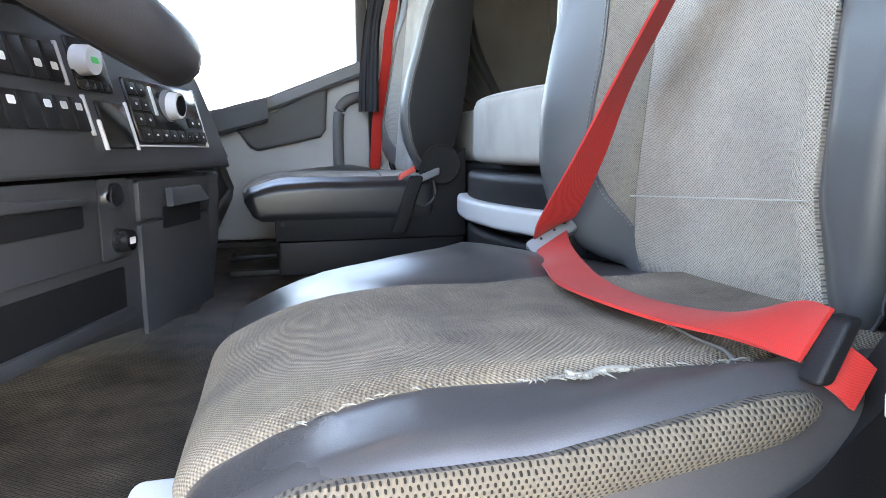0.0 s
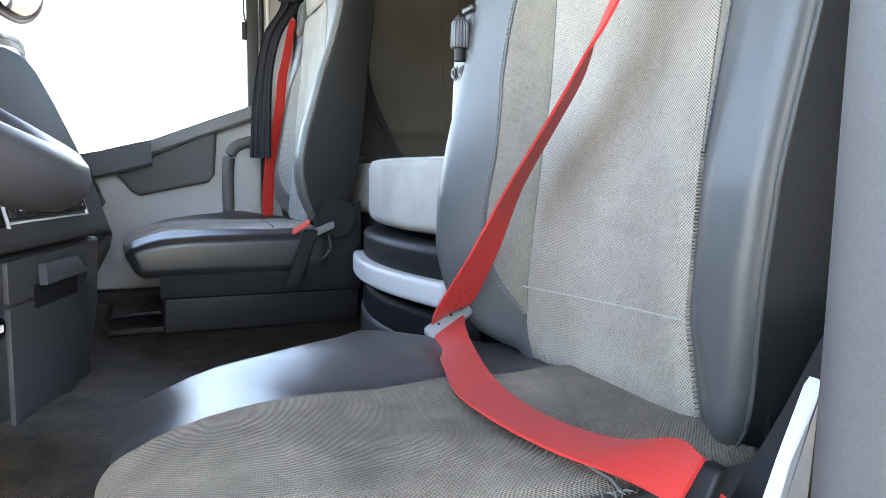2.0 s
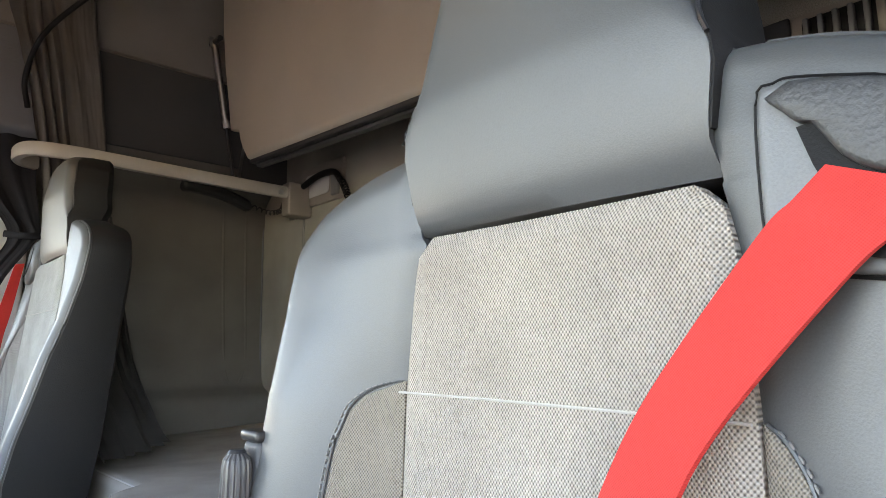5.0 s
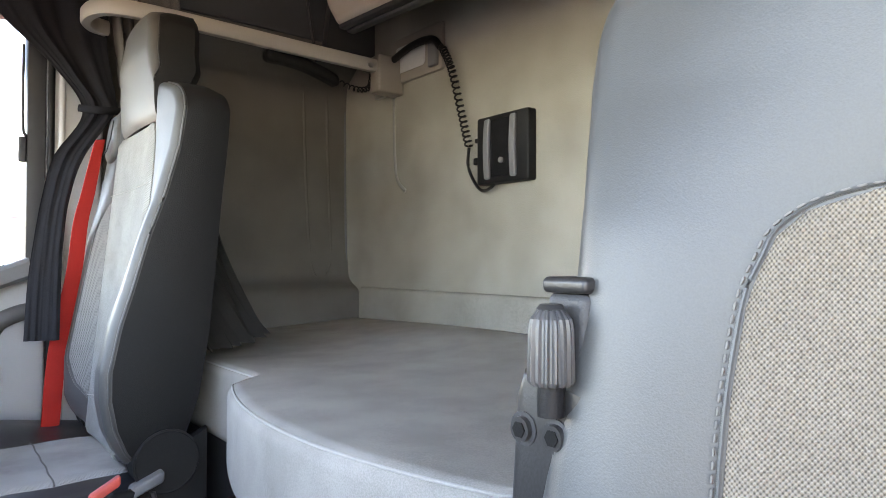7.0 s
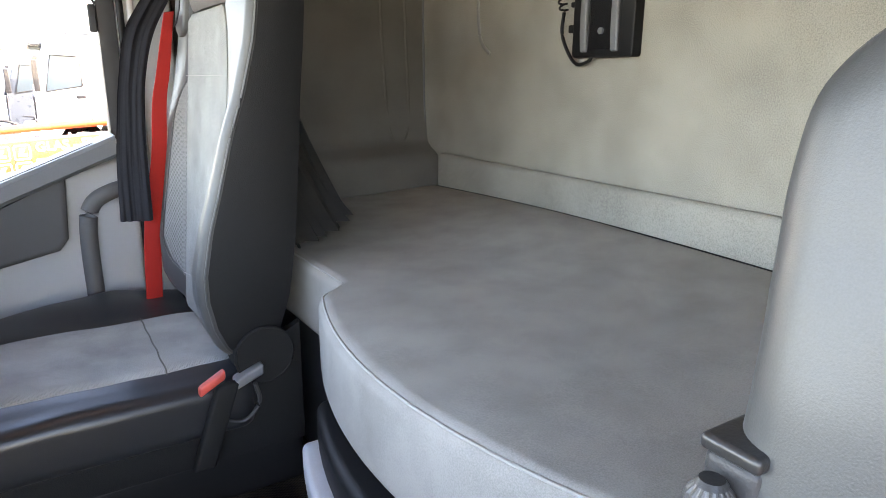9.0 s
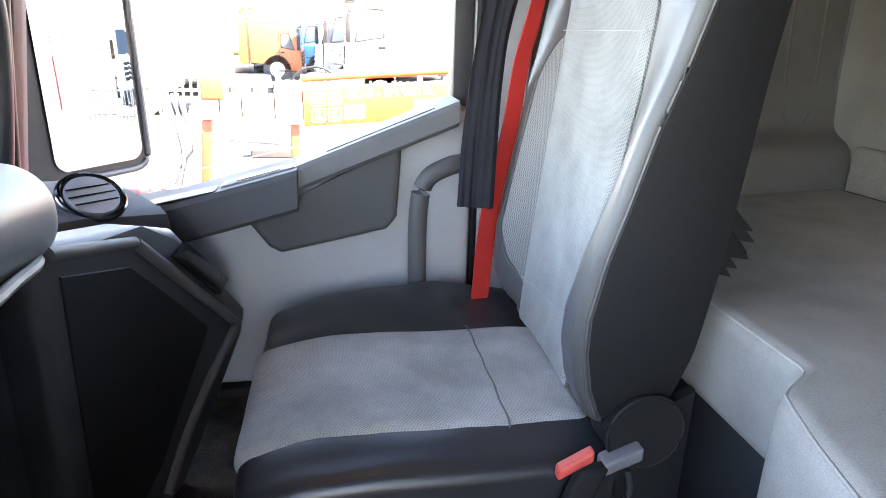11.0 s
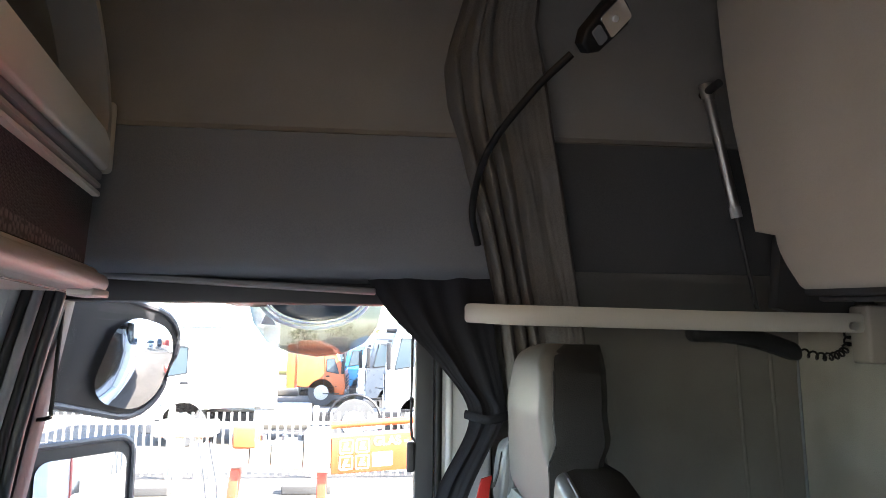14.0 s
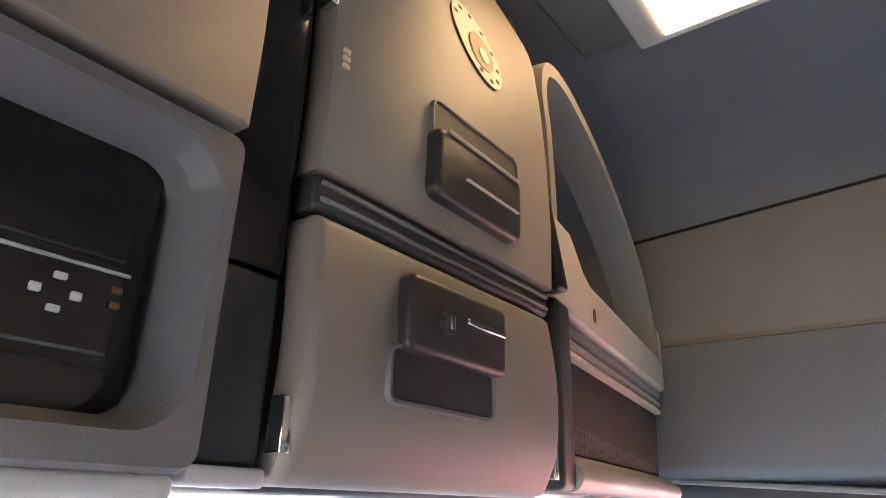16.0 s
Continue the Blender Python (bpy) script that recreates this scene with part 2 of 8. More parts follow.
M["net_grey"] = woven("grey_patterned_net", (0.010, 0.010, 0.010), (0.07, 0.065, 0.063), 0.014, stain=0.2, rough=0.8)
M["leather_dash"] = plain("slate_padded_vinyl", (0.088, 0.104, 0.120), 0.42, vary=0.12, bump=0.3, fine=700)
M["leather_rim"] = plain("smooth_black_leather", (0.030, 0.031, 0.036), 0.36, vary=0.1, bump=0.15, fine=700)
M["glass"] = glass_like("window_glass")
M["visor_glass"] = glass_like("smoked_glass", (0.23, 0.245, 0.255))


# ---- shape helpers ----
def V(*a):
    return Vector(a)


def thing(name, at, label="", category="", group="", kind=""):
    e = new(name)
    e.location = at
    e.empty_display_size = 0.05
    return tagged(e, label, category, group, kind)


def mesh_of(name, bm, material, angle=38):
    me = bpy.data.meshes.new(name)
    bmesh.ops.recalc_face_normals(bm, faces=bm.faces)
    bm.to_mesh(me)
    bm.free()
    me.polygons.foreach_set("use_smooth", [True] * len(me.polygons))
    me.set_sharp_from_angle(angle=radians(angle))
    me.materials.append(M[material] if isinstance(material, str) else material)
    return me


def root_of(ob):
    m = Matrix.Translation(ob.location)
    return m if ob.parent is None else root_of(ob.parent)


def part(name, bm, material, parent=None, label="", angle=38):
    ob = new(name, mesh_of(name, bm, material, angle))
    if parent is not None:
        ob.parent = parent
        if parent.type == "EMPTY":
            ob.matrix_parent_inverse = Matrix.Translation(parent.location).inverted()
    return tagged(ob, label)


def solo(name, bm, material, label, category, group="", kind="", angle=38):
    return tagged(part(name, bm, material, None, angle=angle), label, category, group, kind)


def rbox(lo, hi, r=0.005, seg=3, n=(1, 1, 1), deform=None, bm=None):
    """A box with rounded edges between two corners; n: cuts along each axis; deform moves each vertex."""
    bm = bm or bmesh.new()
    c = [(a + b) / 2 for a, b in zip(lo, hi)]
    h = [abs(b - a) / 2 for a, b in zip(lo, hi)]
    r = min([r] + [v * 0.999 for v in h])
    rows = []
    for k in range(3):
        inner = [-(h[k] - r) + 2 * (h[k] - r) * i / n[k] for i in range(n[k] + 1)]
        low = [-h[k] + r * (1 - math.tan(math.pi / 4 * (1 - i / seg))) for i in range(seg)]
        rows.append(low + inner + [-v for v in reversed(low)])
    seen = {}

    def vert(p):
        key = tuple(round(v, 7) for v in p)
        if key not in seen:
            q = [max(-(h[k] - r), min(h[k] - r, p[k])) for k in range(3)]
            d = Vector([p[k] - q[k] for k in range(3)])
            w = Vector(q) + (d.normalized() * r if d.length > 1e-9 else d) + Vector(c)
            seen[key] = bm.verts.new(deform(w) if deform else w)
        return seen[key]

    for k in range(3):
        i, j = (k + 1) % 3, (k + 2) % 3
        for side in (-h[k], h[k]):
            for a in range(len(rows[i]) - 1):
                for b in range(len(rows[j]) - 1):
                    f = []
                    for u, v in ((a, b), (a + 1, b), (a + 1, b + 1), (a, b + 1)):
                        p = [0, 0, 0]
                        p[k], p[i], p[j] = side, rows[i][u], rows[j][v]
                        f.append(vert(p))
                    if len(set(f)) == 4:
                        bm.faces.new(f)
    return bm


def skin(rings, caps=True, closed=True, bm=None):
    """A surface through rings of points."""
    bm = bm or bmesh.new()
    vs = [[bm.verts.new(p) for p in ring] for ring in rings]
    for a, b in zip(vs, vs[1:]):
        for i in range(len(a) if closed else len(a) - 1):
            j = (i + 1) % len(a)
            bm.faces.new((a[i], a[j], b[j], b[i]))
    if caps and closed:
        bm.faces.new(list(reversed(vs[0])))
        bm.faces.new(vs[-1])
    return bm


def tube(points, radius, sides=10, bm=None, flat=1.0, up=(0, 0, 1)):
    """A round or flattened bar along points; radius may be a list."""
    pts = [Vector(p) for p in points]
    rings = []
    for i, p in enumerate(pts):
        d = (pts[min(i + 1, len(pts) - 1)] - pts[max(i - 1, 0)]).normalized()
        u = Vector(up)
        if abs(u.dot(d)) > 0.95:
            u = Vector((1, 0, 0))
        s = d.cross(u).normalized()
        w = s.cross(d)
        r = radius[i] if isinstance(radius, (list, tuple)) else radius
        rings.append([p + s * (r * flat * math.cos(a)) + w * (r * math.sin(a)) for a in (2 * math.pi * k / sides for k in range(sides))])
    return skin(rings, bm=bm)


def smooth_path(points, steps=6):
    """Points on a smooth line through the given ones."""
    p = [Vector(q) for q in points]
    p = [p[0] * 2 - p[1]] + p + [p[-1] * 2 - p[-2]]
    out = []
    for a, b, c, d in zip(p, p[1:], p[2:], p[3:]):
        for k in range(steps):
            t = k / steps
            out.append(0.5 * (2 * b + (c - a) * t + (2 * a - 5 * b + 4 * c - d) * t * t + (3 * b - a - 3 * c + d) * t ** 3))
    return out + [p[-2]]


def ribbon(points, widths, thick=0.0022, bm=None, steps=8):
    """A flat band: points of its middle line, each with the vector across it."""
    pts, across = smooth_path(points, steps), smooth_path(widths, steps)
    rings = []
    for i, (p, w) in enumerate(zip(pts, across)):
        d = (pts[min(i + 1, len(pts) - 1)] - pts[max(i - 1, 0)]).normalized()
        nrm = d.cross(w).normalized() * (thick / 2)
        h = w / 2
        rings.append([p - h - nrm, p - h * 0.5 - nrm * 1.1, p + h * 0.5 - nrm * 1.1, p + h - nrm, p + h + nrm, p + h * 0.5 + nrm * 1.1, p - h * 0.5 + nrm * 1.1, p - h + nrm])
    return skin(rings, bm=bm)


def plate(outline, place, thick, bevel=0.003, seg=2, bm=None):
    """An outline of (u, v) points, given depth and bevelled; place(u, v, w) gives the point in the room, w the depth."""
    one = bmesh.new()
    n = len(outline)
    top = [one.verts.new((u, v, thick)) for u, v in outline]
    low = [one.verts.new((u, v, 0)) for u, v in outline]
    lid = one.faces.new(top)
    one.faces.new(list(reversed(low)))
    for i in range(n):
        j = (i + 1) % n
        one.faces.new((low[i], low[j], top[j], top[i]))
    if bevel:
        bmesh.ops.bevel(one, geom=list(lid.edges), offset=bevel, segments=seg, profile=0.5, affect="EDGES")
    for v in one.verts:
        v.co = place(*v.co)
    if bm is None:
        return one
    me = bpy.data.meshes.new("joined")
    one.to_mesh(me)
    one.free()
    bm.from_mesh(me)
    bpy.data.meshes.remove(me)
    return bm


def rounded(u0, v0, u1, v1, r=0.01, seg=4):
    """The outline of a rectangle with round corners."""
    out = []
    for cu, cv, a0 in ((u1 - r, v1 - r, 0), (u0 + r, v1 - r, 90), (u0 + r, v0 + r, 180), (u1 - r, v0 + r, 270)):
        for k in range(seg + 1):
            a = radians(a0 + 90 * k / seg)
            out.append((cu + r * math.cos(a), cv + r * math.sin(a)))
    return out


def rod(a, b, r, sides=16, r2=None, bm=None):
    return tube([a, b], [r, r if r2 is None else r2], sides, bm=bm)


def lerp(a, b, t):
    return a + (b - a) * t


def curve(x, pts):
    """Straight steps between (x, y) pairs, eased."""
    if x <= pts[0][0]:
        return pts[0][1]
    for (a, p), (b, q) in zip(pts, pts[1:]):
        if x <= b:
            t = (x - a) / (b - a)
            return lerp(p, q, t)
    return pts[-1][1]


# ---- structure of the cab ----
M["floor_mat"] = woven("black_ribbed_mat", (0.0035, 0.0033, 0.003), (0.075, 0.059, 0.044), 0.0075, (1, 0.75, 1), stain=0.95, depth=1.0, rough=0.6, stain_scale=16, pairs=((0, 1),), wobble=4.0, lo=0.62, hi=1.3, speck=0.85, sheen=0.0)
solo("floor", rbox((-1.95, -1.06, -0.03), (0.0, 1.06, 0.0), 0.004), "floor_mat", "black dimpled rubber floor mat, worn and dusty", "floor", kind="structure")


def extrude_x(profile, x0, x1, thick, steps=6, rise=0.0):
    """A sheet with the given (y, z) profile, along x, thickened outwards (away from the middle of the cab)."""
    rings = []
    for k in range(steps + 1):
        x = lerp(x0, x1, k / steps)
        up = rise * (x + 1.215)
        inner = [Vector((x, y, z + up * (z > 1.6))) for y, z in profile]
        outer = [Vector((x, y + math.copysign(thick, y), z + up * (z > 1.6))) for y, z in reversed(profile)]
        rings.append(inner + outer)
    return skin(rings)


def arc_join(profile, r=0.03, seg=5):
    """Rounds the corners of an open (y, z) line."""
    out = [profile[0]]
    for a, b, c in zip(profile, profile[1:], profile[2:]):
        a, b, c = Vector(a), Vector(b), Vector(c)
        d0, d1 = min(r, (a - b).length * 0.45), min(r, (c - b).length * 0.45)
        p, q = b + (a - b).normalized() * d0, b + (c - b).normalized() * d1
        for k in range(seg + 1):
            t = k / seg
            out.append(tuple(p * (1 - t) ** 2 + b * 2 * t * (1 - t) + q * t * t))
    return out + [profile[-1]]


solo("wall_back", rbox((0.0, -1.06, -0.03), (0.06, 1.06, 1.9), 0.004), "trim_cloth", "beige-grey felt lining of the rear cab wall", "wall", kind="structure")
trim = rbox((-0.022, -0.945, 0.36), (0.004, 0.945, 0.494), 0.012, 5)
solo("trim", trim, "trim_cloth", "raised felt strip along the back of the bunk", "trim", kind="structure")

rear_side = arc_join([(0.952, -0.03), (0.957, 0.41), (0.968, 0.483), (1.030, 0.512), (1.044, 0.638), (1.052, 0.94), (1.045, 1.07), (0.945, 1.145), (0.938, 1.396)], 0.022)
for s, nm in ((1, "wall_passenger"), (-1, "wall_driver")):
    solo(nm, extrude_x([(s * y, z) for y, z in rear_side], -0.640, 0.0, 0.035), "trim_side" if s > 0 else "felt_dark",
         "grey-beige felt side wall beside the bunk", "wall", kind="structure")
    solo("wall_upper_passenger" if s > 0 else "wall_upper_driver",
         extrude_x([(s * y, z) for y, z in [(0.940, 1.398), (0.950, 1.41), (0.947, 1.655), (0.958, 1.66), (0.955, 1.72)]], -1.75, 0.0, 0.05, rise=0.062), "felt_light",
         "light grey felt strip high on the side wall", "wall", kind="structure")
    solo("wall_header_passenger" if s > 0 else "wall_header_driver",
         extrude_x([(s * y, z) for y, z in arc_join([(1.02, 1.128), (0.965, 1.135), (0.942, 1.15), (0.938, 1.396)], 0.015)], -1.75, -0.641, 0.05), "felt_dark",
         "dark felt panel above the side window", "wall", kind="structure")

roof = [(-0.947, 1.661), (-0.92, 1.71), (-0.80, 1.78), (-0.55, 1.815), (0, 1.83), (0.55, 1.815), (0.80, 1.78), (0.92, 1.71), (0.947, 1.661)]
roof = arc_join(roof, 0.08)
rings = []
for k in range(7):
    x = lerp(-1.8, 0.0, k / 6)
    up = 0.062 * (x + 1.215)
    low_ = lambda z: up * max(0, min(1, (1.80 - z) / 0.10))
    rings.append([Vector((x, y, z + low_(z))) for y, z in roof] + [Vector((x, y * 1.04, z + 0.05)) for y, z in reversed(roof)])
solo("ceiling", skin(rings), "headliner", "slate grey felt headliner", "ceiling", kind="structure")

# front of the cab: windscreen with its pillars
solo("wall_front", rbox((-1.98, -1.06, -0.03), (-1.93, 1.06, 0.40), 0.004), "plastic_dark", "dark bulkhead under the windscreen", "wall", kind="structure")
solo("wall_front_upper", rbox((-1.83, -1.06, 1.12), (-1.78, 1.06, 1.9), 0.004), "plastic_dark", "dark panel above the windscreen", "wall", kind="structure")
pane = plate([(-1.0, 0.0), (1.0, 0.0), (0.96, 0.76), (-0.96, 0.76)], lambda u, v, w: Vector((-1.95 + v * 0.18 - w, u, 0.38 + v)), 0.006, 0)
ws = solo("windscreen", pane, "glass", "clear windscreen glass", "windscreen", kind="structure")
ws.visible_shadow = False


# ---- passenger door ----
door = thing("door_1", (-1.1, 1.03, 0.0), "grey plastic passenger door with a sloping armrest and large window", "door", kind="structure")
low = plate([(-1.52, 0.02), (-0.755, 0.02), (-0.755, 0.548), (-0.79, 0.56), (-1.062, 0.438), (-1.30, 0.36), (-1.52, 0.33)],
            lambda u, v, w: Vector((u, 1.085 - w, v)), 0.085, 0.012, 3)
part("door_panel", low, "plastic_door", door, "mid grey moulded door panel")


def sill(u):
    return curve(u, [(-1.52, 0.37), (-1.30, 0.392), (-1.075, 0.452), (-0.79, 0.566)])


def bar_along(xs, zs0, zs1, y0, y1, r=0.008, bm=None):
    rings = []
    for x, a, b in zip(xs, zs0, zs1):
        rings.append([Vector((x, y0, a + r)), Vector((x, y0 + r, a)), Vector((x, y1 - r, a)), Vector((x, y1, a + r)),
                      Vector((x, y1, b - r)), Vector((x, y1 - r, b)), Vector((x, y0 + r, b)), Vector((x, y0, b - r))])
    return skin(rings, bm=bm)


xs = [-1.075 + 0.285 * k / 8 for k in range(9)]
part("armrest", bar_along(xs, [sill(x) - 0.04 for x in xs], [sill(x) + 0.004 for x in xs], 0.955, 1.075), "plastic_arm", door, "grey sloping upper armrest")
xs = [-1.39 + 0.32 * k / 6 for k in range(7)]
part("handle_bar", bar_along(xs, [sill(x) - 0.070 for x in xs], [sill(x) + 0.002 for x in xs], 0.93, 1.075), "plastic_pod", door, "grey front armrest with release handle")
part("armrest_slot", plate([(-1.02, 0.0), (-0.83, 0.0), (-0.83, 0.012), (-1.02, 0.012)], lambda u, v, w: Vector((u, 0.985 + v, sill(u) + 0.004 + w)), 0.0015, 0), "plastic_dark", door, "dark groove along the armrest")
rel = part("release_handle", plate(rounded(-1.20, 0.96, -1.075, 1.005, 0.008, 3), lambda u, v, w: Vector((u, v, sill(u) + 0.001 + w)), 0.004, 0.002, 2), "plastic_arm", door, "pale grey door release in a dark recess")
part("recess", plate(rounded(-1.175, 0.968, -1.10, 0.996, 0.006, 3), lambda u, v, w: Vector((u, v, sill(u) + 0.0052 + w)), 0.001, 0), "plastic_dark", rel)
part("bar_inset", plate(rounded(-1.350, 0.940, -1.205, 0.985, 0.006, 3), lambda u, v, w: Vector((u, v, sill(u) + 0.001 + w)), 0.003, 0.001, 1), "plastic_black", door, "dark ribbed inset in the armrest")
pocket = plate([(-1.167, 0.364), (-1.06, 0.395), (-0.887, 0.508), (-0.897, 0.360), (-0.915, 0.337), (-1.105, 0.296), (-1.127, 0.308)],
               lambda u, v, w: Vector((u, 1.0 - w, v)), 0.03, 0.012, 3)
part("armrest_pad", pocket, "plastic_pad", door, "dark grey padded panel")
grab = smooth_path([(-0.865, 0.995, 0.14), (-0.862, 0.955, 0.18), (-0.862, 0.95, 0.36), (-0.85, 0.95, 0.43), (-0.81, 0.952, 0.457), (-0.765, 0.97, 0.462)], 5)
part("pull_handle", tube(grab, 0.017, 12), "plastic_pad", door, "dark curved pull handle")

wf = bmesh.new()
for a, b, wdt in (((-0.772, 0.55), (-0.772, 1.10), 0.036), ((-0.755, 1.115), (-1.50, 1.115), 0.055), ((-1.462, 1.12), (-1.575, 0.38), 0.040)):
    d = (Vector(b) - Vector(a)).normalized()
    nrm = Vector((-d.y, d.x)) * wdt / 2
    quad = [Vector(a) + nrm, Vector(b) + nrm, Vector(b) - nrm, Vector(a) - nrm]
    plate([tuple(q) for q in quad], lambda u, v, w: Vector((u, 1.085 - w, v)), 0.05, 0.006, 2, bm=wf)
part("window_frame", wf, "plastic_dark", door, "dark window frame")
part("sill_strip", rbox((-1.62, 0.985, -0.028), (-0.70, 1.088, 0.018), 0.006, 2), "plastic_black", door, "black door sill strip")
gl = plate([(-1.57, 0.36), (-0.78, 0.54), (-0.78, 1.10), (-1.48, 1.10)], lambda u, v, w: Vector((u, 1.07 - w, v)), 0.004, 0)
g = part("pane", gl, "glass", door, "clear window glass")
g.visible_shadow = False

# door pillars
bp = plate([(-0.752, 0.0), (-0.66, 0.0), (-0.64, 1.14), (-0.752, 1.14)], lambda u, v, w: Vector((u, 1.09 - w, v)), 0.075, 0.01, 3)
solo("pillar_passenger", bp, "plastic_pale", "pale grey door pillar with rubber seal", "pillar", kind="structure")
PILLAR_R = [(0.40, -1.583), (0.43, -1.580), (0.67, -1.550), (0.86, -1.522), (1.015, -1.490), (1.10, -1.470), (1.14, -1.461)]
PILLAR_L = [(0.40, -1.745), (0.91, -1.606), (0.98, -1.588), (1.07, -1.565), (1.14, -1.545)]
rings = []
for k in range(13):
    z = lerp(0.40, 1.125, k / 12)
    xr, xl = curve(z, PILLAR_R), curve(z, PILLAR_L)
    dip = 0.010 * max(0, min(1, (z - 0.93) / 0.03))
    rings.append([Vector((xr, 0.945, z)), Vector((xr - 0.004, 0.915, z)), Vector((xr - 0.016, 0.905 + dip * 0.5, z)), Vector((lerp(xr, xl, 0.5), 0.900 + dip, z)), Vector((xl + 0.020, 0.900 + dip, z)),
                  Vector((xl + 0.004, 0.912, z)), Vector((xl - 0.004, 0.945, z)), Vector((xl - 0.01, 1.02, z)), Vector((xr - 0.02, 1.03, z))])
ap = skin(rings)
fill = plate([(-1.73, 0.38), (-1.555, 0.38), (-1.462, 1.14), (-1.56, 1.14)], lambda u, v, w: Vector((u, 1.09 - w, v)), 0.055, 0.006, 2)
solo("pillar_front_outer", fill, "plastic_black", "black outer windscreen pillar", "pillar", kind="structure")
solo("pillar_front", ap, plain("grey_pillar_plastic", (0.27, 0.275, 0.28), 0.55, vary=0.08, bump=0.3), "pale grey windscreen pillar", "pillar", kind="structure")

# grab handle, loudspeaker and seals at the front pillar
gh = thing("grab_handle", (-1.5, 0.88, 0.6), "dark curved grab handle on the windscreen pillar", "handle")
part("bar", tube(smooth_path([(-1.535, 0.912, 0.772), (-1.518, 0.878, 0.776), (-1.492, 0.862, 0.766), (-1.463, 0.860, 0.732), (-1.457, 0.860, 0.685), (-1.467, 0.860, 0.590), (-1.482, 0.862, 0.50), (-1.502, 0.866, 0.41)], 6), 0.0165, 14), "plastic_dark", gh)
part("mount", plate(rounded(-1.556, 0.735, -1.516, 0.812, 0.018, 4), lambda u, v, w: Vector((u, 0.903 - w, v)), 0.008, 0.003, 2), "plastic_mid", gh, "pale oval handle mount")
spk = thing("loudspeaker", (-1.525, 0.91, 1.045), "round dark loudspeaker grille in the pillar trim", "loudspeaker")
part("grille", rod((-1.527, 0.918, 1.043), (-1.527, 0.9065, 1.043), 0.0275, 32, 0.026), "plastic_dark", spk)
for i in range(-4, 5):
    for j in range(-4, 5):
        u, v = (i + (j % 2) * 0.5) * 0.0052, j * 0.0046
        if math.hypot(u, v) < 0.022:
            part("hole", rod((-1.527 + u, 0.9075, 1.043 + v), (-1.527 + u, 0.9058, 1.043 + v), 0.0014, 6), "plastic_black", spk)
for dx, y, r, m in ((0.008, 0.945, 0.009, "plastic_black"), (0.022, 0.958, 0.011, "plastic_mid"), (0.036, 0.975, 0.010, "plastic_black"), (0.050, 0.995, 0.012, "plastic_dark")):
    solo("trim_seal", tube([(curve(z, PILLAR_R) + dx * (0.7 + 0.3 * (1.14 - z)), y, z) for z in (0.40, 0.55, 0.70, 0.86, 1.0, 1.10, 1.13)], r, 10), m, "rubber door seal along the front pillar", "seal", kind="structure")
for k, (x, m) in enumerate(((-0.748, "plastic_black"), (-0.728, "plastic_pale"))):
    solo("trim_seal", tube([(x, 1.012, 0.10), (x, 1.010, 1.13)], 0.007, 10), m, "rubber door seal along the rear pillar", "seal", kind="structure")
solo("trim_header", rbox((-1.48, 0.975, 1.117), (-0.87, 1.02, 1.128), 0.004, 2, (6, 1, 1), lambda p: p + V(0, 0, -0.045 * (p.x + 1.15))), "plastic_mid", "grey trim strip above the side window", "trim", kind="structure")
part("sliding_bar", tube(smooth_path([(-1.452, 1.052, 1.095), (-1.455, 1.052, 0.99), (-1.457, 1.052, 0.89), (-1.463, 1.052, 0.872), (-1.51, 1.052, 0.868)], 5), 0.004, 8), "plastic_black", door, "thin black window guide")
part("window_latch", rbox((-0.805, 1.03, 0.775), (-0.79, 1.045, 0.83), 0.004, 2), "plastic_dark", door)
part("blind_wire", tube(smooth_path([(-0.797, 1.04, 1.03), (-0.797, 1.04, 0.86), (-0.79, 1.04, 0.83)], 5), 0.003, 6), "plastic_dark", door)
# driver's door pillar
solo("pillar_driver", rbox((-0.845, -1.0, -0.03), (-0.795, -0.945, 1.14), 0.022, 4), "plastic_pad", "dark grey rounded door pillar trim", "pillar", kind="structure")
solo("pillar_driver_rear", rbox((-0.797, -1.06, -0.03), (-0.70, -0.935, 1.14), 0.02, 3), "plastic_black", "black door pillar", "pillar", kind="structure")


# ---- bunk ----
def bunk_front(y):
    """The front edge of the mattress along the cab: a bowed middle between two stepped-back ends."""
    a = abs(y - 0.01)
    if a < 0.262:
        return -0.677 + 0.68 * a * a
    t = min(1, (a - 0.262) / 0.052)
    return lerp(-0.6303, -0.578, t * t * (3 - 2 * t)) - 0.02 * max(0, a - 0.314)


bunk = thing("bunk", (-0.3, 0.0, 0.0), "grey velour bunk mattress with a bulging middle on a dark base", "bunk")


def mat_shape(p):
    q = p.copy()
    t = (p.x + 0.575) / 0.575
    q.x = lerp(bunk_front(p.y), -0.018, t)
    if p.z > 0.34:
        q.z += 0.006 * math.sin(p.y * 9) * math.sin(p.x * 11) * 0.5
        rise = max(0, min(1, (t - 0.35) / 0.6))
        q.z += (0.012 + 0.014 * math.cos(max(-1, min(1, (p.y - 0.35) / 0.62)) * math.pi / 2)) * rise * rise * (3 - 2 * rise)
    return q


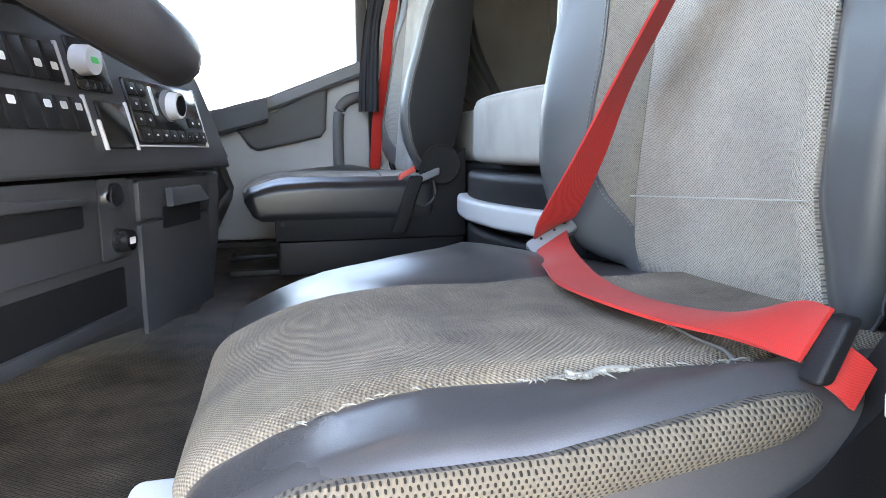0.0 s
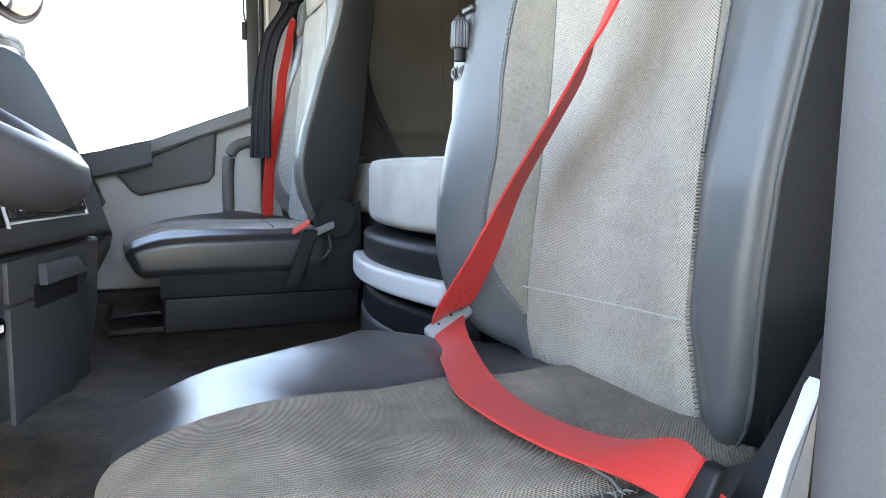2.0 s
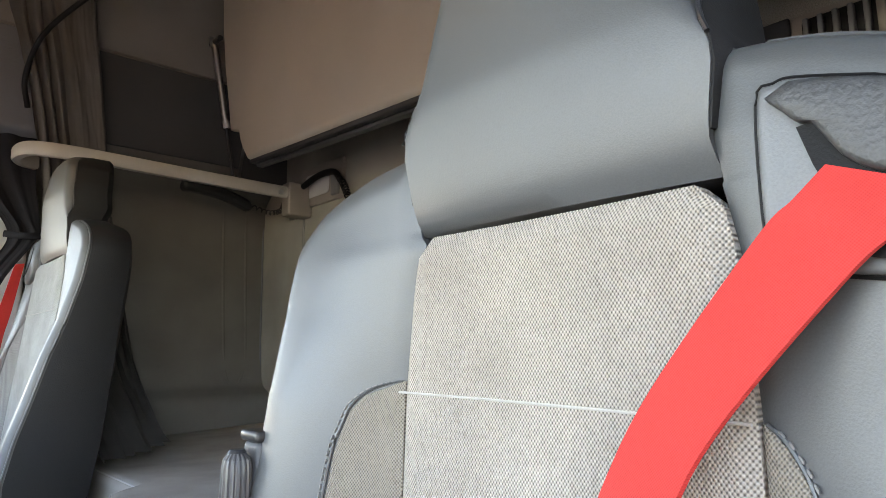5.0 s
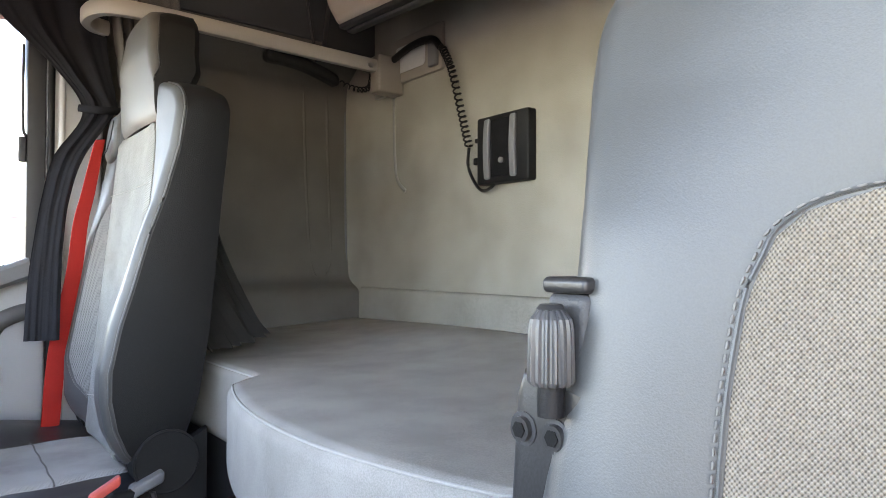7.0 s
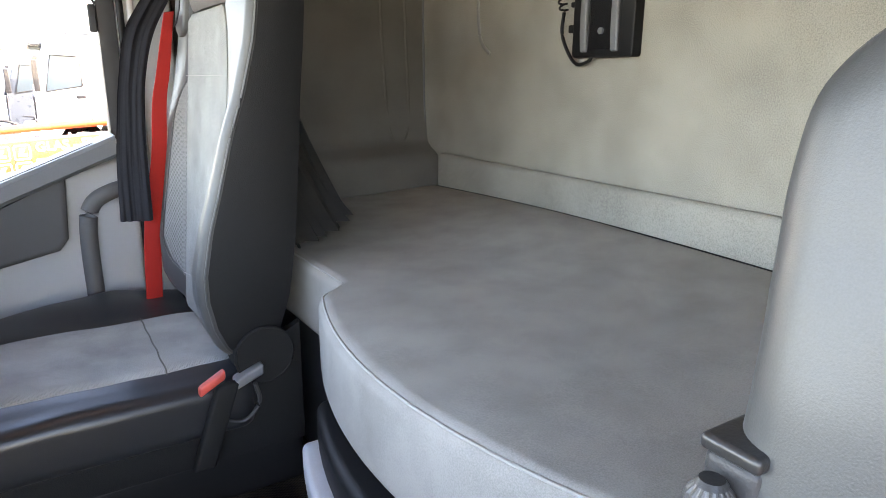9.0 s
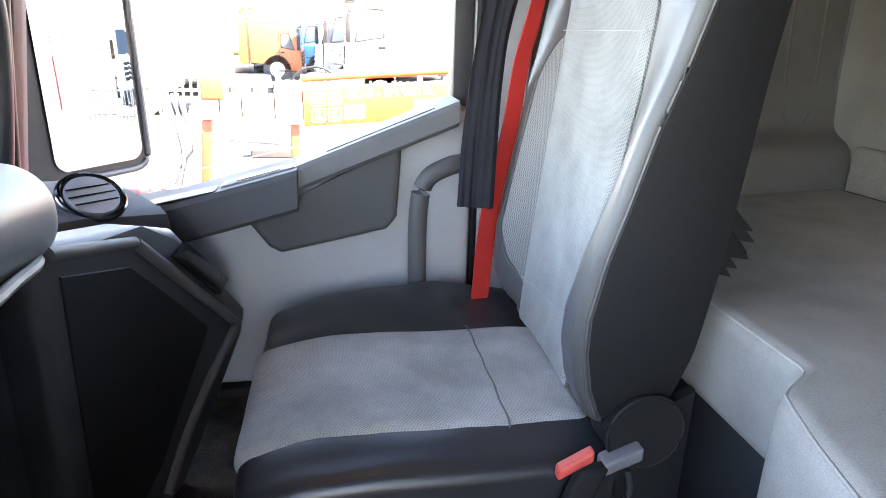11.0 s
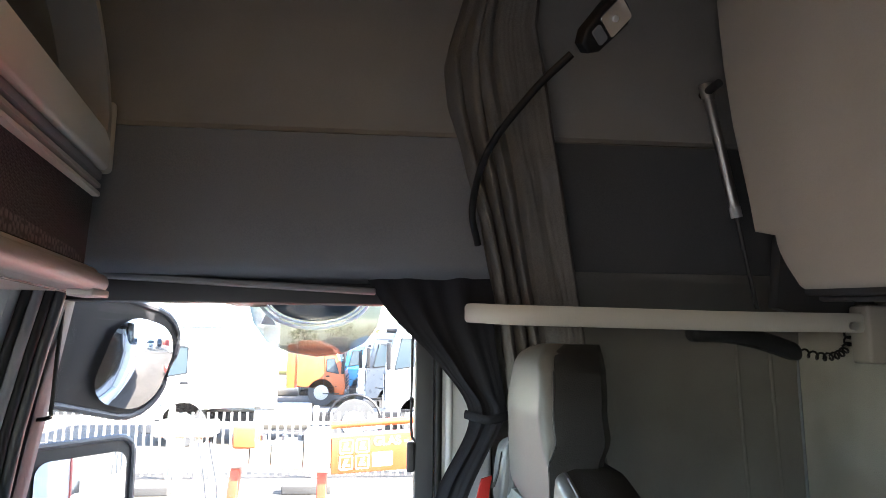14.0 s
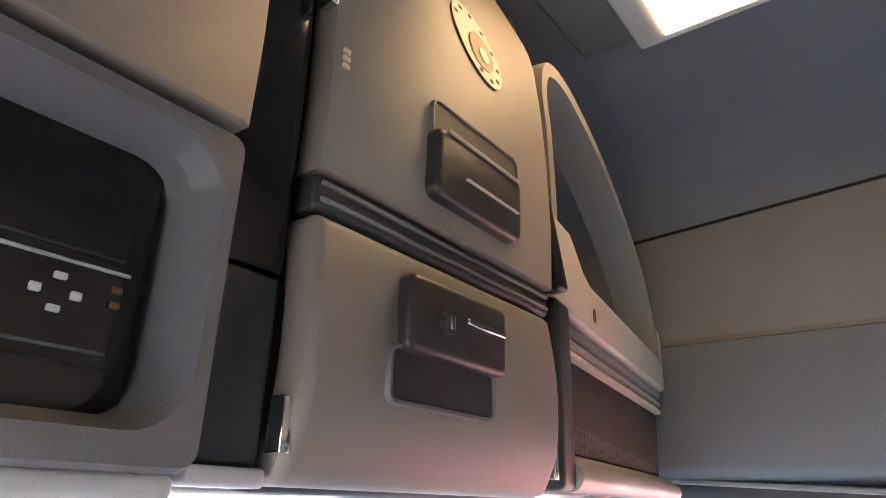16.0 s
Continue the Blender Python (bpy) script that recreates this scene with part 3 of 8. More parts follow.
part("mattress", rbox((-0.575, -0.98, 0.268), (0.0, 0.955, 0.396), 0.020, 5, (16, 170, 3), mat_shape), "velour", bunk, "grey velour mattress")
edge_line = [mat_shape(V(-0.575, lerp(-0.955, 0.93, i / 200), 0.396)) + V(0.0070, 0, -0.0046) for i in range(201)]
part("piping", tube(edge_line, 0.0017, 8), "velour_pale", bunk, "paler sewn edge of the mattress")
# black tube laid where the mattress meets the wall, for the shade between them
back_line = [mat_shape(V(-0.004, lerp(-0.93, 0.93, i / 60), 0.396)) for i in range(61)]
part("gap_shade", tube([V(-0.0245, p.y, p.z - 0.0035) for p in back_line], 0.0022, 8), "plastic_black", bunk, "black strip drawn for the shade in the gap behind the mattress")
part("base", rbox((-0.56, -0.955, 0.0), (-0.01, 0.945, 0.266), 0.01, 2), "plastic_dark", bunk, "dark plastic bunk base")

drawer = thing("drawer_unit", (-0.6, 0, 0.0), "dark drawer under the bunk with a pale grey bowed handle", "drawer")


def bow(p):
    q = p.copy()
    q.x -= 0.05 * (1 - (p.y / 0.26) ** 2) if abs(p.y) < 0.26 else 0
    return q


part("drawer_body", rbox((-0.645, -0.245, 0.0), (-0.565, 0.245, 0.15), 0.015, 3, (1, 14, 1), bow), "plastic_black", drawer)
part("drawer_front", rbox((-0.652, -0.245, 0.0), (-0.60, 0.245, 0.098), 0.012, 3, (1, 14, 1), bow), "plastic_dark", drawer, "slate grey lower drawer front")
part("drawer_top", rbox((-0.645, -0.25, 0.155), (-0.565, 0.25, 0.255), 0.015, 3, (1, 14, 1), bow), "plastic_black", drawer)
part("drawer_handle", rbox((-0.668, -0.235, 0.165), (-0.638, 0.235, 0.205), 0.009, 3, (1, 14, 1), bow), "plastic_pale", drawer, "pale grey bowed handle")


# ---- seats ----
def dashes(line, out, size=(0.0036, 0.0008, 0.0008), gap=0.0054):
    """A row of stitches along a line of points; out: the way they stand proud."""
    bm = bmesh.new()
    pts = [Vector(p) for p in line]
    run, nxt = 0.0, 0.0
    for a, b in zip(pts, pts[1:]):
        d = b - a
        while nxt <= run + d.length and d.length > 1e-6:
            c = a + d * ((nxt - run) / d.length)
            u = d.normalized()
            o = Vector(out).normalized()
            s = u.cross(o).normalized()
            f = [c + u * i * size[0] / 2 + s * j * size[1] / 2 for i, j in ((-1, 0), (-0.6, -1), (0.6, -1), (1, 0), (0.6, 1), (-0.6, 1))]
            top = [bm.verts.new(p + o * size[2]) for p in f]
            low = [bm.verts.new(p - o * 0.0006) for p in f]
            bm.faces.new(top)
            for i in range(6):
                j = (i + 1) % 6
                bm.faces.new((top[i], low[i], low[j], top[j]))
            nxt += gap
        run += d.length
    return bm


M["thread_mid"] = plain("mid_grey_thread", (0.31, 0.30, 0.28), 0.8, bump=0)
M["thread"] = plain("grey_thread", (0.125, 0.122, 0.118), 0.8, bump=0)
M["leather_head"] = plain("taupe_grey_leatherette", (0.066, 0.063, 0.060), 0.5, vary=0.1, bump=0.3, fine=700, grain=40)


def seat(name, cush, label, pal, far):
    """A seat facing the front of the cab. cush: its numbers; far: the sign of the side away from the middle of the cab."""
    s = thing(name, (-0.85, cush["yc"], 0.0), label, "seat", "seats of the cab")
    z, x0, x1, w, yc = cush["z"], cush["x0"], cush["x1"], cush["w"], cush["yc"]
    fl, fr = cush["cloth"]

    def top(p):
        q = p.copy()
        up = max(0, min(1, (p.z - (z - 0.10)) / 0.10))
        inner = (p.y - yc) * far < 0
        edge = (fl if p.y < yc else fr)
        room = abs((yc - w if p.y < yc else yc + w) - edge)
        r = max(0, min(1, abs(p.y - edge) / room)) if (p.y < fl or p.y > fr) else 0
        bump = math.sin(min(1, r * 1.35) * math.pi * 0.5)
        q.z += up * bump * curve(p.x, cush["in" if inner else "out"])
        front = max(0, 1 - (p.x - x0) / 0.13)
        q.z -= up * cush["drop"] * front ** 2
        q.x += 0.03 * (1 - up) * front
        q.z += up * 0.004 * (noise.noise(Vector((p.x * 14, p.y * 14, 3.1))))
        return q

    part("cushion", rbox((x0, yc - w, z - 0.105), (x1, yc + w, z - 0.003), cush["round"], 5, (16, 26, 2), top), pal["bolster"], s, "leatherette cushion with raised side bolsters")

    def cloth(p):
        q = top(p)
        e = min((p.y - fl), (fr - p.y)) / 0.010
        q.z += 0.004 * min(1, max(0, e)) - 0.003
        return q

    part("cushion_cloth", rbox((x0 - 0.004, fl, z - 0.09), (x1 - 0.01, fr, z + 0.003), cush["round"], 5, (20, 14, 2), cloth), pal["cloth"], s, "woven cloth seat centre")
    sx = cush["seam"]
    line = [cloth(Vector((sx + 0.0008 * math.sin(i), fl + (fr - fl) * i / 24, z + 0.0035))) for i in range(25)]
    part("seam", tube(line, 0.0013, 6), "thread", s, "pale sewn seam across the cushion")

    return s, top, cloth


def smoothstep(t):
    t = max(0, min(1, t))
    return t * t * (3 - 2 * t)


def seat_back(s, yc, sign, P, pal):
    """A backrest with a cloth centre, stitched side panels, wings and a headrest growing out of the shoulders.
    u runs from the middle of the seat (yc) towards the middle of the cab; sign turns it into y. All numbers of P are (z, value) steps."""
    c = lambda key, z: curve(z, P[key])
    base = lambda z: c("base", z)
    Y = lambda u: yc + sign * u
    line = {1: P["line_in"], -1: P["line_out"]}
    line = {k: [tuple(q)[:2] for q in smooth_path([(u, z, 0) for u, z in v], 7)] for k, v in line.items()}
    seg = {k: np.array(v) for k, v in line.items()}
    fillet = {1: P["round_in"], -1: P["round_out"]}
    ztop, zhead = P["cloth_z"][1], P["head_z"]

    def edge(side, z):
        """Where the wing meets the cloth or, above it, the headrest."""
        if z <= ztop:
            return c("cloth_in" if side > 0 else "cloth_out", z)
        return c("head_in" if side > 0 else "head_out", z)

    def depth_at(side, u, z):
        """How far a point lies inside the outline."""
        q = seg[side]
        a_, b_ = q[:-1], q[1:]
        d = b_ - a_
        p = np.array((u, z))
        t = np.clip(((p - a_) * d).sum(1) / np.maximum((d * d).sum(1), 1e-12), 0, 1)
        return float(np.sqrt((((a_ + d * t[:, None]) - p) ** 2).sum(1)).min())

    def front(u, z, soft=True):
        side = 1 if u > 0 else -1
        e = edge(side, z)
        x = base(z)
        if abs(u) > abs(e):
            reach = P["reach_in"] if side > 0 else P["reach_out"]
            x -= c("proud_in" if side > 0 else "proud_out", z) * smoothstep((abs(u) - abs(e)) / reach)
            if soft:
                r = fillet[side]
                d = depth_at(side, u, z)
                if d < r:
                    x += r - math.sqrt(max(0, r * r - (r - d) ** 2))
        else:
            x += 0.004 * (1 - (u / e) ** 2)
        return x

    # wings
    for side, nm in ((1, "inner_wing"), (-1, "outer_wing")):
        rings = []
        for u1, z in line[side]:
            e = edge(side, z)
            if abs(u1) < abs(e) + 0.004:
                u1 = e + side * 0.004
            n = 26
            ring = []
            for k in range(n + 1):
                t = 1 - (1 - k / n) ** 1.7
                u = lerp(e, u1, t)
                lip = 0.004 * (1 - min(1, abs(u - e) / 0.007)) ** 2
                ring.append(V(front(u, z) + lip, Y(u), z))
            ring.append(V(max(base(z) + 0.03, ring[-1].x + 0.012), Y(u1 - side * 0.002), z))
            ring.append(V(base(z) + 0.03, Y(e), z))
            rings.append(ring)
        part(nm, skin(rings), pal["outer"] if side < 0 and "outer" in pal else pal["back"], s, "smooth leatherette wing of the backrest", angle=50)
        pts = [V(front(u, z) - 0.0005, Y(u + side * 0.0006), z) for u, z in line[side][4:-6]]
        part("piping", tube(pts, P.get("pipe_r", 0.0015), 6), pal["pipe"], s)

    def zone(z0, z1, ul, ur, proud, rows=18, cols=10, soft=0.010):
        bm = bmesh.new()
        grid = []
        for r in range(rows + 1):
            z = lerp(z0, z1, r / rows)
            a_, b_ = ul(z), ur(z)
            row = []
            for k in range(cols + 1):
                u = lerp(a_, b_, k / cols)
                d = min(min(r, rows - r) / rows * (z1 - z0), min(k, cols - k) / cols * abs(b_ - a_))
                row.append(bm.verts.new((front(u, z) - proud * min(1, d / soft) ** 0.5 - 0.0004, Y(u), z)))
            grid.append(row)
        for p, q in zip(grid, grid[1:]):
            for i in range(cols):
                bm.faces.new((p[i], p[i + 1], q[i + 1], q[i]))
        rim = grid[0] + [g[-1] for g in grid[1:-1]] + list(reversed(grid[-1])) + [g[0] for g in reversed(grid[1:-1])]
        low = [bm.verts.new((v.co.x + 0.012, v.co.y, v.co.z)) for v in rim]
        for i in range(len(rim)):
            j = (i + 1) % len(rim)
            bm.faces.new((rim[i], low[i], low[j], rim[j]))
        return bm

    # cloth centre, with rounded upper corners
    z0, z1 = P["cloth_z"]
    nip = lambda z: 0.010 * max(0, (z - (z1 - 0.012)) / 0.012) ** 2
    part("back_cloth", zone(z0, z1, lambda z: c("cloth_out", z) + nip(z), lambda z: c("cloth_in", z) - nip(z), 0.006, 44, 26), pal["cloth_back"], s, "woven cloth panel of the backrest")
    for za, zb in P["seams"]:
        pts = []
        for i in range(25):
            z = lerp(za, zb, i / 24)
            u = lerp(c("cloth_out", z), c("cloth_in", z), i / 24)
            pts.append(V(front(u, z) - 0.0064, Y(u), z))
        part("seam", tube(pts, 0.0008, 6), "thread_mid", s, "pale sewn seam")
    # stitched side panels
    for side, key in ((1, "panel_in"), (-1, "panel_out")):
        if key not in P:
            continue
        rows = P[key]
        pz0, pz1 = rows[0][0], rows[-1][0]
        ow = lambda z, rows=rows: curve(z, rows)
        part("side_panel", zone(pz0, pz1, lambda z: edge(side, z) + side * 0.0015, lambda z: max(ow(z) * side, edge(side, z) * side + 0.002) * side, 0.003, 40, 8, 0.006), pal["cloth_side"], s, "stitched mesh cloth side panel")
        pts = smooth_path([V(front(u + side * 0.003, z) - 0.0012, Y(u + side * 0.003), z) for z, u in rows], 5)
        part("stitching", dashes(pts, (-1, 0, 0), (0.0036, 0.0009, 0.0008), 0.0052), "thread", s, "grey stitching")
        part("stitched_edge", tube([p + V(0.0012, sign * side * -0.0020, 0) for p in pts], 0.0010, 6), pal["pipe"], s, "sewn edge of the side panel")

    # headrest
    h0, h1 = zhead
    rings = []
    for k in range(41):
        t = k / 40
        z = lerp(h0, h1, 1 - (1 - t) ** 1.35)
        a_, b_ = c("head_out", z), c("head_in", z)
        rr = P["head_round"] * smoothstep((z - P["head_free"]) / 0.035)
        cap = 0.03 * (1 - math.sqrt(max(0, 1 - max(0, (z - (h1 - 0.03)) / 0.03) ** 2)))
        x0 = base(z) + 0.007 * math.exp(-(z - h0) / 0.010) + c("head_tip", z) + cap
        ring = []
        for i in range(29):
            f = 0.5 - 0.5 * math.cos(math.pi * i / 28)
            u = lerp(a_, b_, f)
            d = min(abs(u - a_), abs(b_ - u))
            ring.append(V(x0 - 0.006 * math.sin(math.pi * f) + (rr - math.sqrt(max(0, rr * rr - (rr - d) ** 2)) if d < rr else 0), Y(u), z))
        ring.append(V(x0 + 0.036, Y(b_), z))
        ring.append(V(x0 + 0.036, Y(a_), z))
        rings.append(ring)
    part("headrest", skin(rings), pal["head"], s, "smooth headrest growing out of the backrest", angle=60)
    rings = []
    for k in range(25):
        z = lerp(h0 + 0.02, h1 - 0.001, k / 24)
        a_, b_ = c("head_out", z), c("head_in", z)
        rr = P["head_round"] * smoothstep((z - P["head_free"]) / 0.035)
        cap = 0.03 * (1 - math.sqrt(max(0, 1 - max(0, (z - (h1 - 0.03)) / 0.03) ** 2)))
        x0 = base(z) + c("head_tip", z) + cap + rr
        dp = P["head_deep"] - cap * 0.8
        rings.append([V(x0 + 0.0015, Y(a_ - 0.0012), z), V(x0 + 0.012, Y(a_ - 0.004), z), V(x0 + dp * 0.8, Y(a_ - 0.002), z), V(x0 + dp, Y(a_ + 0.02), z),
                      V(x0 + dp, Y(b_ - 0.02), z), V(x0 + dp * 0.8, Y(b_ + 0.002), z), V(x0 + 0.012, Y(b_ + 0.004), z), V(x0 + 0.0015, Y(b_ + 0.0012), z)])
    part("headrest_shell", skin(rings), "shell_black", s, "black headrest shell", angle=50)
    for side, key in ((1, "head_in"), (-1, "head_out")):
        pts = [V(base(z) + c("head_tip", z) + P["head_round"] * smoothstep((z - P["head_free"]) / 0.035), Y(c(key, z) + side * 0.0012), z) for z in (lerp(P["head_free"], h1 - 0.035, i / 20) for i in range(21))]
        part("piping", tube(pts, 0.0013, 6), "leather_dark", s)

    # padded rear shell, following the outline of both wings
    loop = [(u, z, 1) for u, z in line[1]] + [(u, z, -1) for u, z in reversed(line[-1])]
    mid = (0.0, (z0 + z1) / 2)
    rows = [[], [], [], [], []]
    for u, z, side in loop:
        xe = front(u, z)
        xr = c("rear", z)
        out = V(0, u - mid[0], z - mid[1]).normalized() * 0.0035
        rows[0].append(V(xe + 0.002, Y(u - side * 0.001), z))
        rows[1].append(V(xe + 0.012, Y(u + out.y), z + out.z))
        rows[2].append(V(max(xr - 0.03, xe + 0.02), Y(u + out.y), z + out.z))
        rows[3].append(V(max(xr - 0.006, xe + 0.03), Y(u + out.y - side * 0.006), z - 0.003))
        rows[4].append(V(max(xr, xe + 0.035) + 0.012, Y(u * 0.75), mid[1] + (z - mid[1]) * 0.9))
    shell = skin(rows, caps=False)
    shell.verts.ensure_lookup_table()
    shell.faces.new([shell.verts[i] for i in range(len(loop) * 4, len(loop) * 5)])
    part("back_shell", shell, "shell_black", s, "black padded rear shell", angle=50)
    hx, hz, hr = P["hinge"]
    for side in (1, -1):
        hu = P["hinge_u"][0 if side > 0 else 1]
        cov = part("hinge_cover", rod((hx, Y(hu - side * 0.05), hz), (hx, Y(hu), hz), hr, 32, hr * 0.95), "shell_black", s, "round black hinge cover")
        part("rim", tube([(hx + hr * 0.97 * math.cos(a), Y(hu - side * 0.002), hz + hr * 0.97 * math.sin(a)) for a in (2 * math.pi * i / 32 for i in range(33))], 0.003, 6), "shell_black", cov)
    return lambda y, z: front((y - yc) * sign, z)


driver_chair, d_top, d_cloth = seat(
    "driver_chair",
    dict(yc=-0.648, z=0.180, x0=-1.108, x1=-0.665, w=0.226, cloth=(-0.818, -0.578), round=0.024, drop=0.038, seam=-0.815,
         out=[(-1.1, 0.0), (-0.95, -0.002), (-0.83, 0.014), (-0.7, 0.0)], **{"in": [(-1.1, -0.012), (-0.95, 0.004), (-0.86, 0.022), (-0.78, 0.006), (-0.7, -0.01)]}),
    "dark grey leatherette driver's seat with worn taupe cloth", dict(bolster="leather_warm", cloth="cloth_seat"), -1)
d_front = seat_back(driver_chair, -0.640, 1, dict(
    base=[(0.17, -0.696), (0.26, -0.696), (0.45, -0.688), (0.585, -0.6835), (0.68, -0.684), (0.75, -0.684), (0.93, -0.676)],
    cloth_z=(0.172, 0.680), head_z=(0.6825, 0.925), head_free=0.742, head_round=0.018, head_deep=0.085,
    cloth_in=[(0.17, 0.112), (0.20, 0.128), (0.25, 0.128), (0.36, 0.118), (0.45, 0.107), (0.587, 0.105), (0.65, 0.097), (0.68, 0.090)],
    cloth_out=[(0.17, -0.120), (0.20, -0.112), (0.26, -0.099), (0.37, -0.100), (0.44, -0.104), (0.5, -0.108), (0.585, -0.106), (0.65, -0.103), (0.68, -0.097)],
    head_in=[(0.68, 0.095), (0.73, 0.101), (0.745, 0.100), (0.76, 0.097), (0.80, 0.088), (0.844, 0.078), (0.93, 0.060)],
    head_out=[(0.68, -0.098), (0.70, -0.095), (0.735, -0.101), (0.745, -0.098), (0.76, -0.092), (0.773, -0.089), (0.85, -0.078), (0.93, -0.060)],
    head_tip=[(0.68, 0.0), (0.76, -0.008), (0.93, 0.0)],
    line_in=[(0.150, 0.166), (0.205, 0.180), (0.238, 0.215), (0.252, 0.27), (0.254, 0.34), (0.245, 0.45), (0.239, 0.56), (0.244, 0.62), (0.247, 0.655), (0.243, 0.692), (0.222, 0.715), (0.198, 0.727), (0.160, 0.738), (0.130, 0.742), (0.106, 0.746)],
    line_out=[(-0.125, 0.168), (-0.158, 0.182), (-0.172, 0.22), (-0.178, 0.285), (-0.182, 0.34), (-0.184, 0.39), (-0.188, 0.45), (-0.194, 0.532), (-0.199, 0.582), (-0.205, 0.636), (-0.208, 0.668), (-0.207, 0.682), (-0.202, 0.692), (-0.194, 0.702), (-0.181, 0.7125), (-0.158, 0.7235), (-0.138, 0.731), (-0.118, 0.736), (-0.105, 0.738)],
    proud_in=[(0.17, 0.03), (0.20, 0.045), (0.23, 0.055), (0.28, 0.065), (0.34, 0.066), (0.41, 0.059), (0.5, 0.044), (0.58, 0.034), (0.64, 0.018), (0.70, 0.006), (0.745, 0.0)],
    proud_out=[(0.17, 0.02), (0.3, 0.033), (0.36, 0.033), (0.45, 0.022), (0.53, 0.012), (0.6, 0.006), (0.7, 0.004), (0.74, 0.0)],
    reach_in=0.105, reach_out=0.045, round_in=0.026, round_out=0.014,
    panel_in=[(0.216, 0.131), (0.225, 0.142), (0.24, 0.158), (0.262, 0.168), (0.30, 0.174), (0.34, 0.170), (0.39, 0.163), (0.436, 0.160), (0.472, 0.161), (0.511, 0.160), (0.549, 0.156), (0.565, 0.151), (0.577, 0.146), (0.587, 0.134), (0.592, 0.118), (0.593, 0.108)],
    panel_out=[(0.385, -0.103), (0.44, -0.112), (0.49, -0.120), (0.53, -0.127), (0.55, -0.127), (0.565, -0.123), (0.578, -0.115), (0.584, -0.108)],
    seams=((0.258, 0.247), (0.584, 0.587)), rear=[(0.16, -0.60), (0.75, -0.57)], hinge=(-0.635, 0.215, 0.058), hinge_u=(0.245, -0.172)),
    dict(back="leather", cloth_back="cloth_back", cloth_side="cloth_side", head="leather", pipe="leather"))
passenger_chair, p_top, p_cloth = seat(
    "passenger_chair",
    dict(yc=0.685, z=0.236, x0=-1.135, x1=-0.68, w=0.258, cloth=(0.487, 0.768), round=0.026, drop=0.03, seam=-0.805,
         out=[(-1.1, -0.01), (-0.95, 0.01), (-0.84, 0.022), (-0.7, 0.0)], **{"in": [(-1.1, -0.01), (-0.7, -0.006)]}),
    "pale grey cloth passenger seat with a black rear shell", dict(bolster="leather_dark", cloth="cloth_pale_lit"), 1)
p_front = seat_back(passenger_chair, 0.660, -1, dict(
    base=[(0.24, -0.712), (0.308, -0.705), (0.80, -0.656), (1.02, -0.640)],
    cloth_z=(0.240, 0.800), head_z=(0.803, 1.018), head_free=0.868, head_round=0.014, head_deep=0.075,
    cloth_in=[(0.24, 0.100), (0.30, 0.104), (0.38, 0.109), (0.516, 0.126), (0.618, 0.137), (0.705, 0.138), (0.76, 0.129), (0.80, 0.108)],
    cloth_out=[(0.24, -0.120), (0.30, -0.128), (0.68, -0.130), (0.80, -0.130)],
    head_in=[(0.80, 0.112), (0.84, 0.108), (0.868, 0.110), (0.90, 0.104), (0.95, 0.094), (0.985, 0.078), (1.005, 0.058), (1.018, 0.030)],
    head_out=[(0.80, -0.130), (0.868, -0.130), (0.90, -0.128), (0.95, -0.122), (0.985, -0.108), (1.005, -0.088), (1.018, -0.050)],
    head_tip=[(0.80, 0.0), (0.86, -0.006), (0.93, -0.016), (1.02, -0.012)],
    line_in=[(0.150, 0.246), (0.205, 0.256), (0.228, 0.29), (0.233, 0.36), (0.232, 0.46), (0.231, 0.56), (0.232, 0.66), (0.238, 0.74), (0.239, 0.785), (0.236, 0.806), (0.225, 0.824), (0.200, 0.842), (0.164, 0.855), (0.135, 0.863), (0.114, 0.868)],
    line_out=[(-0.150, 0.246), (-0.195, 0.265), (-0.215, 0.32), (-0.215, 0.42), (-0.215, 0.55), (-0.222, 0.66), (-0.232, 0.75), (-0.235, 0.80), (-0.228, 0.835), (-0.205, 0.858), (-0.170, 0.868), (-0.136, 0.872)],
    proud_in=[(0.24, 0.0), (0.262, 0.010), (0.28, 0.026), (0.315, 0.045), (0.36, 0.058), (0.40, 0.062), (0.467, 0.055), (0.52, 0.044), (0.60, 0.030), (0.665, 0.014), (0.74, 0.003), (0.80, 0.0)],
    proud_out=[(0.24, 0.01), (0.3, 0.035), (0.377, 0.042), (0.455, 0.036), (0.614, 0.024), (0.664, 0.016), (0.75, 0.006), (0.87, 0.0)],
    reach_in=0.085, reach_out=0.075, round_in=0.012, round_out=0.018, pipe_r=0.002,
    panel_out=[(0.298, -0.131), (0.310, -0.150), (0.33, -0.170), (0.377, -0.185), (0.455, -0.185), (0.54, -0.182), (0.614, -0.178), (0.645, -0.171), (0.664, -0.160), (0.678, -0.145), (0.684, -0.132)],
    seams=((0.309, 0.335), (0.690, 0.692)), rear=[(0.24, -0.645), (0.305, -0.628), (0.356, -0.611), (0.46, -0.595), (0.58, -0.584), (0.785, -0.568), (0.88, -0.56)], hinge=(-0.667, 0.262, 0.047), hinge_u=(0.243, -0.235)),
    # both wings are one leather; the outer takes a darker tone for its shade
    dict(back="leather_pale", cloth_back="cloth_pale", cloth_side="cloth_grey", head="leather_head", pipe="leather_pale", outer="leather"))

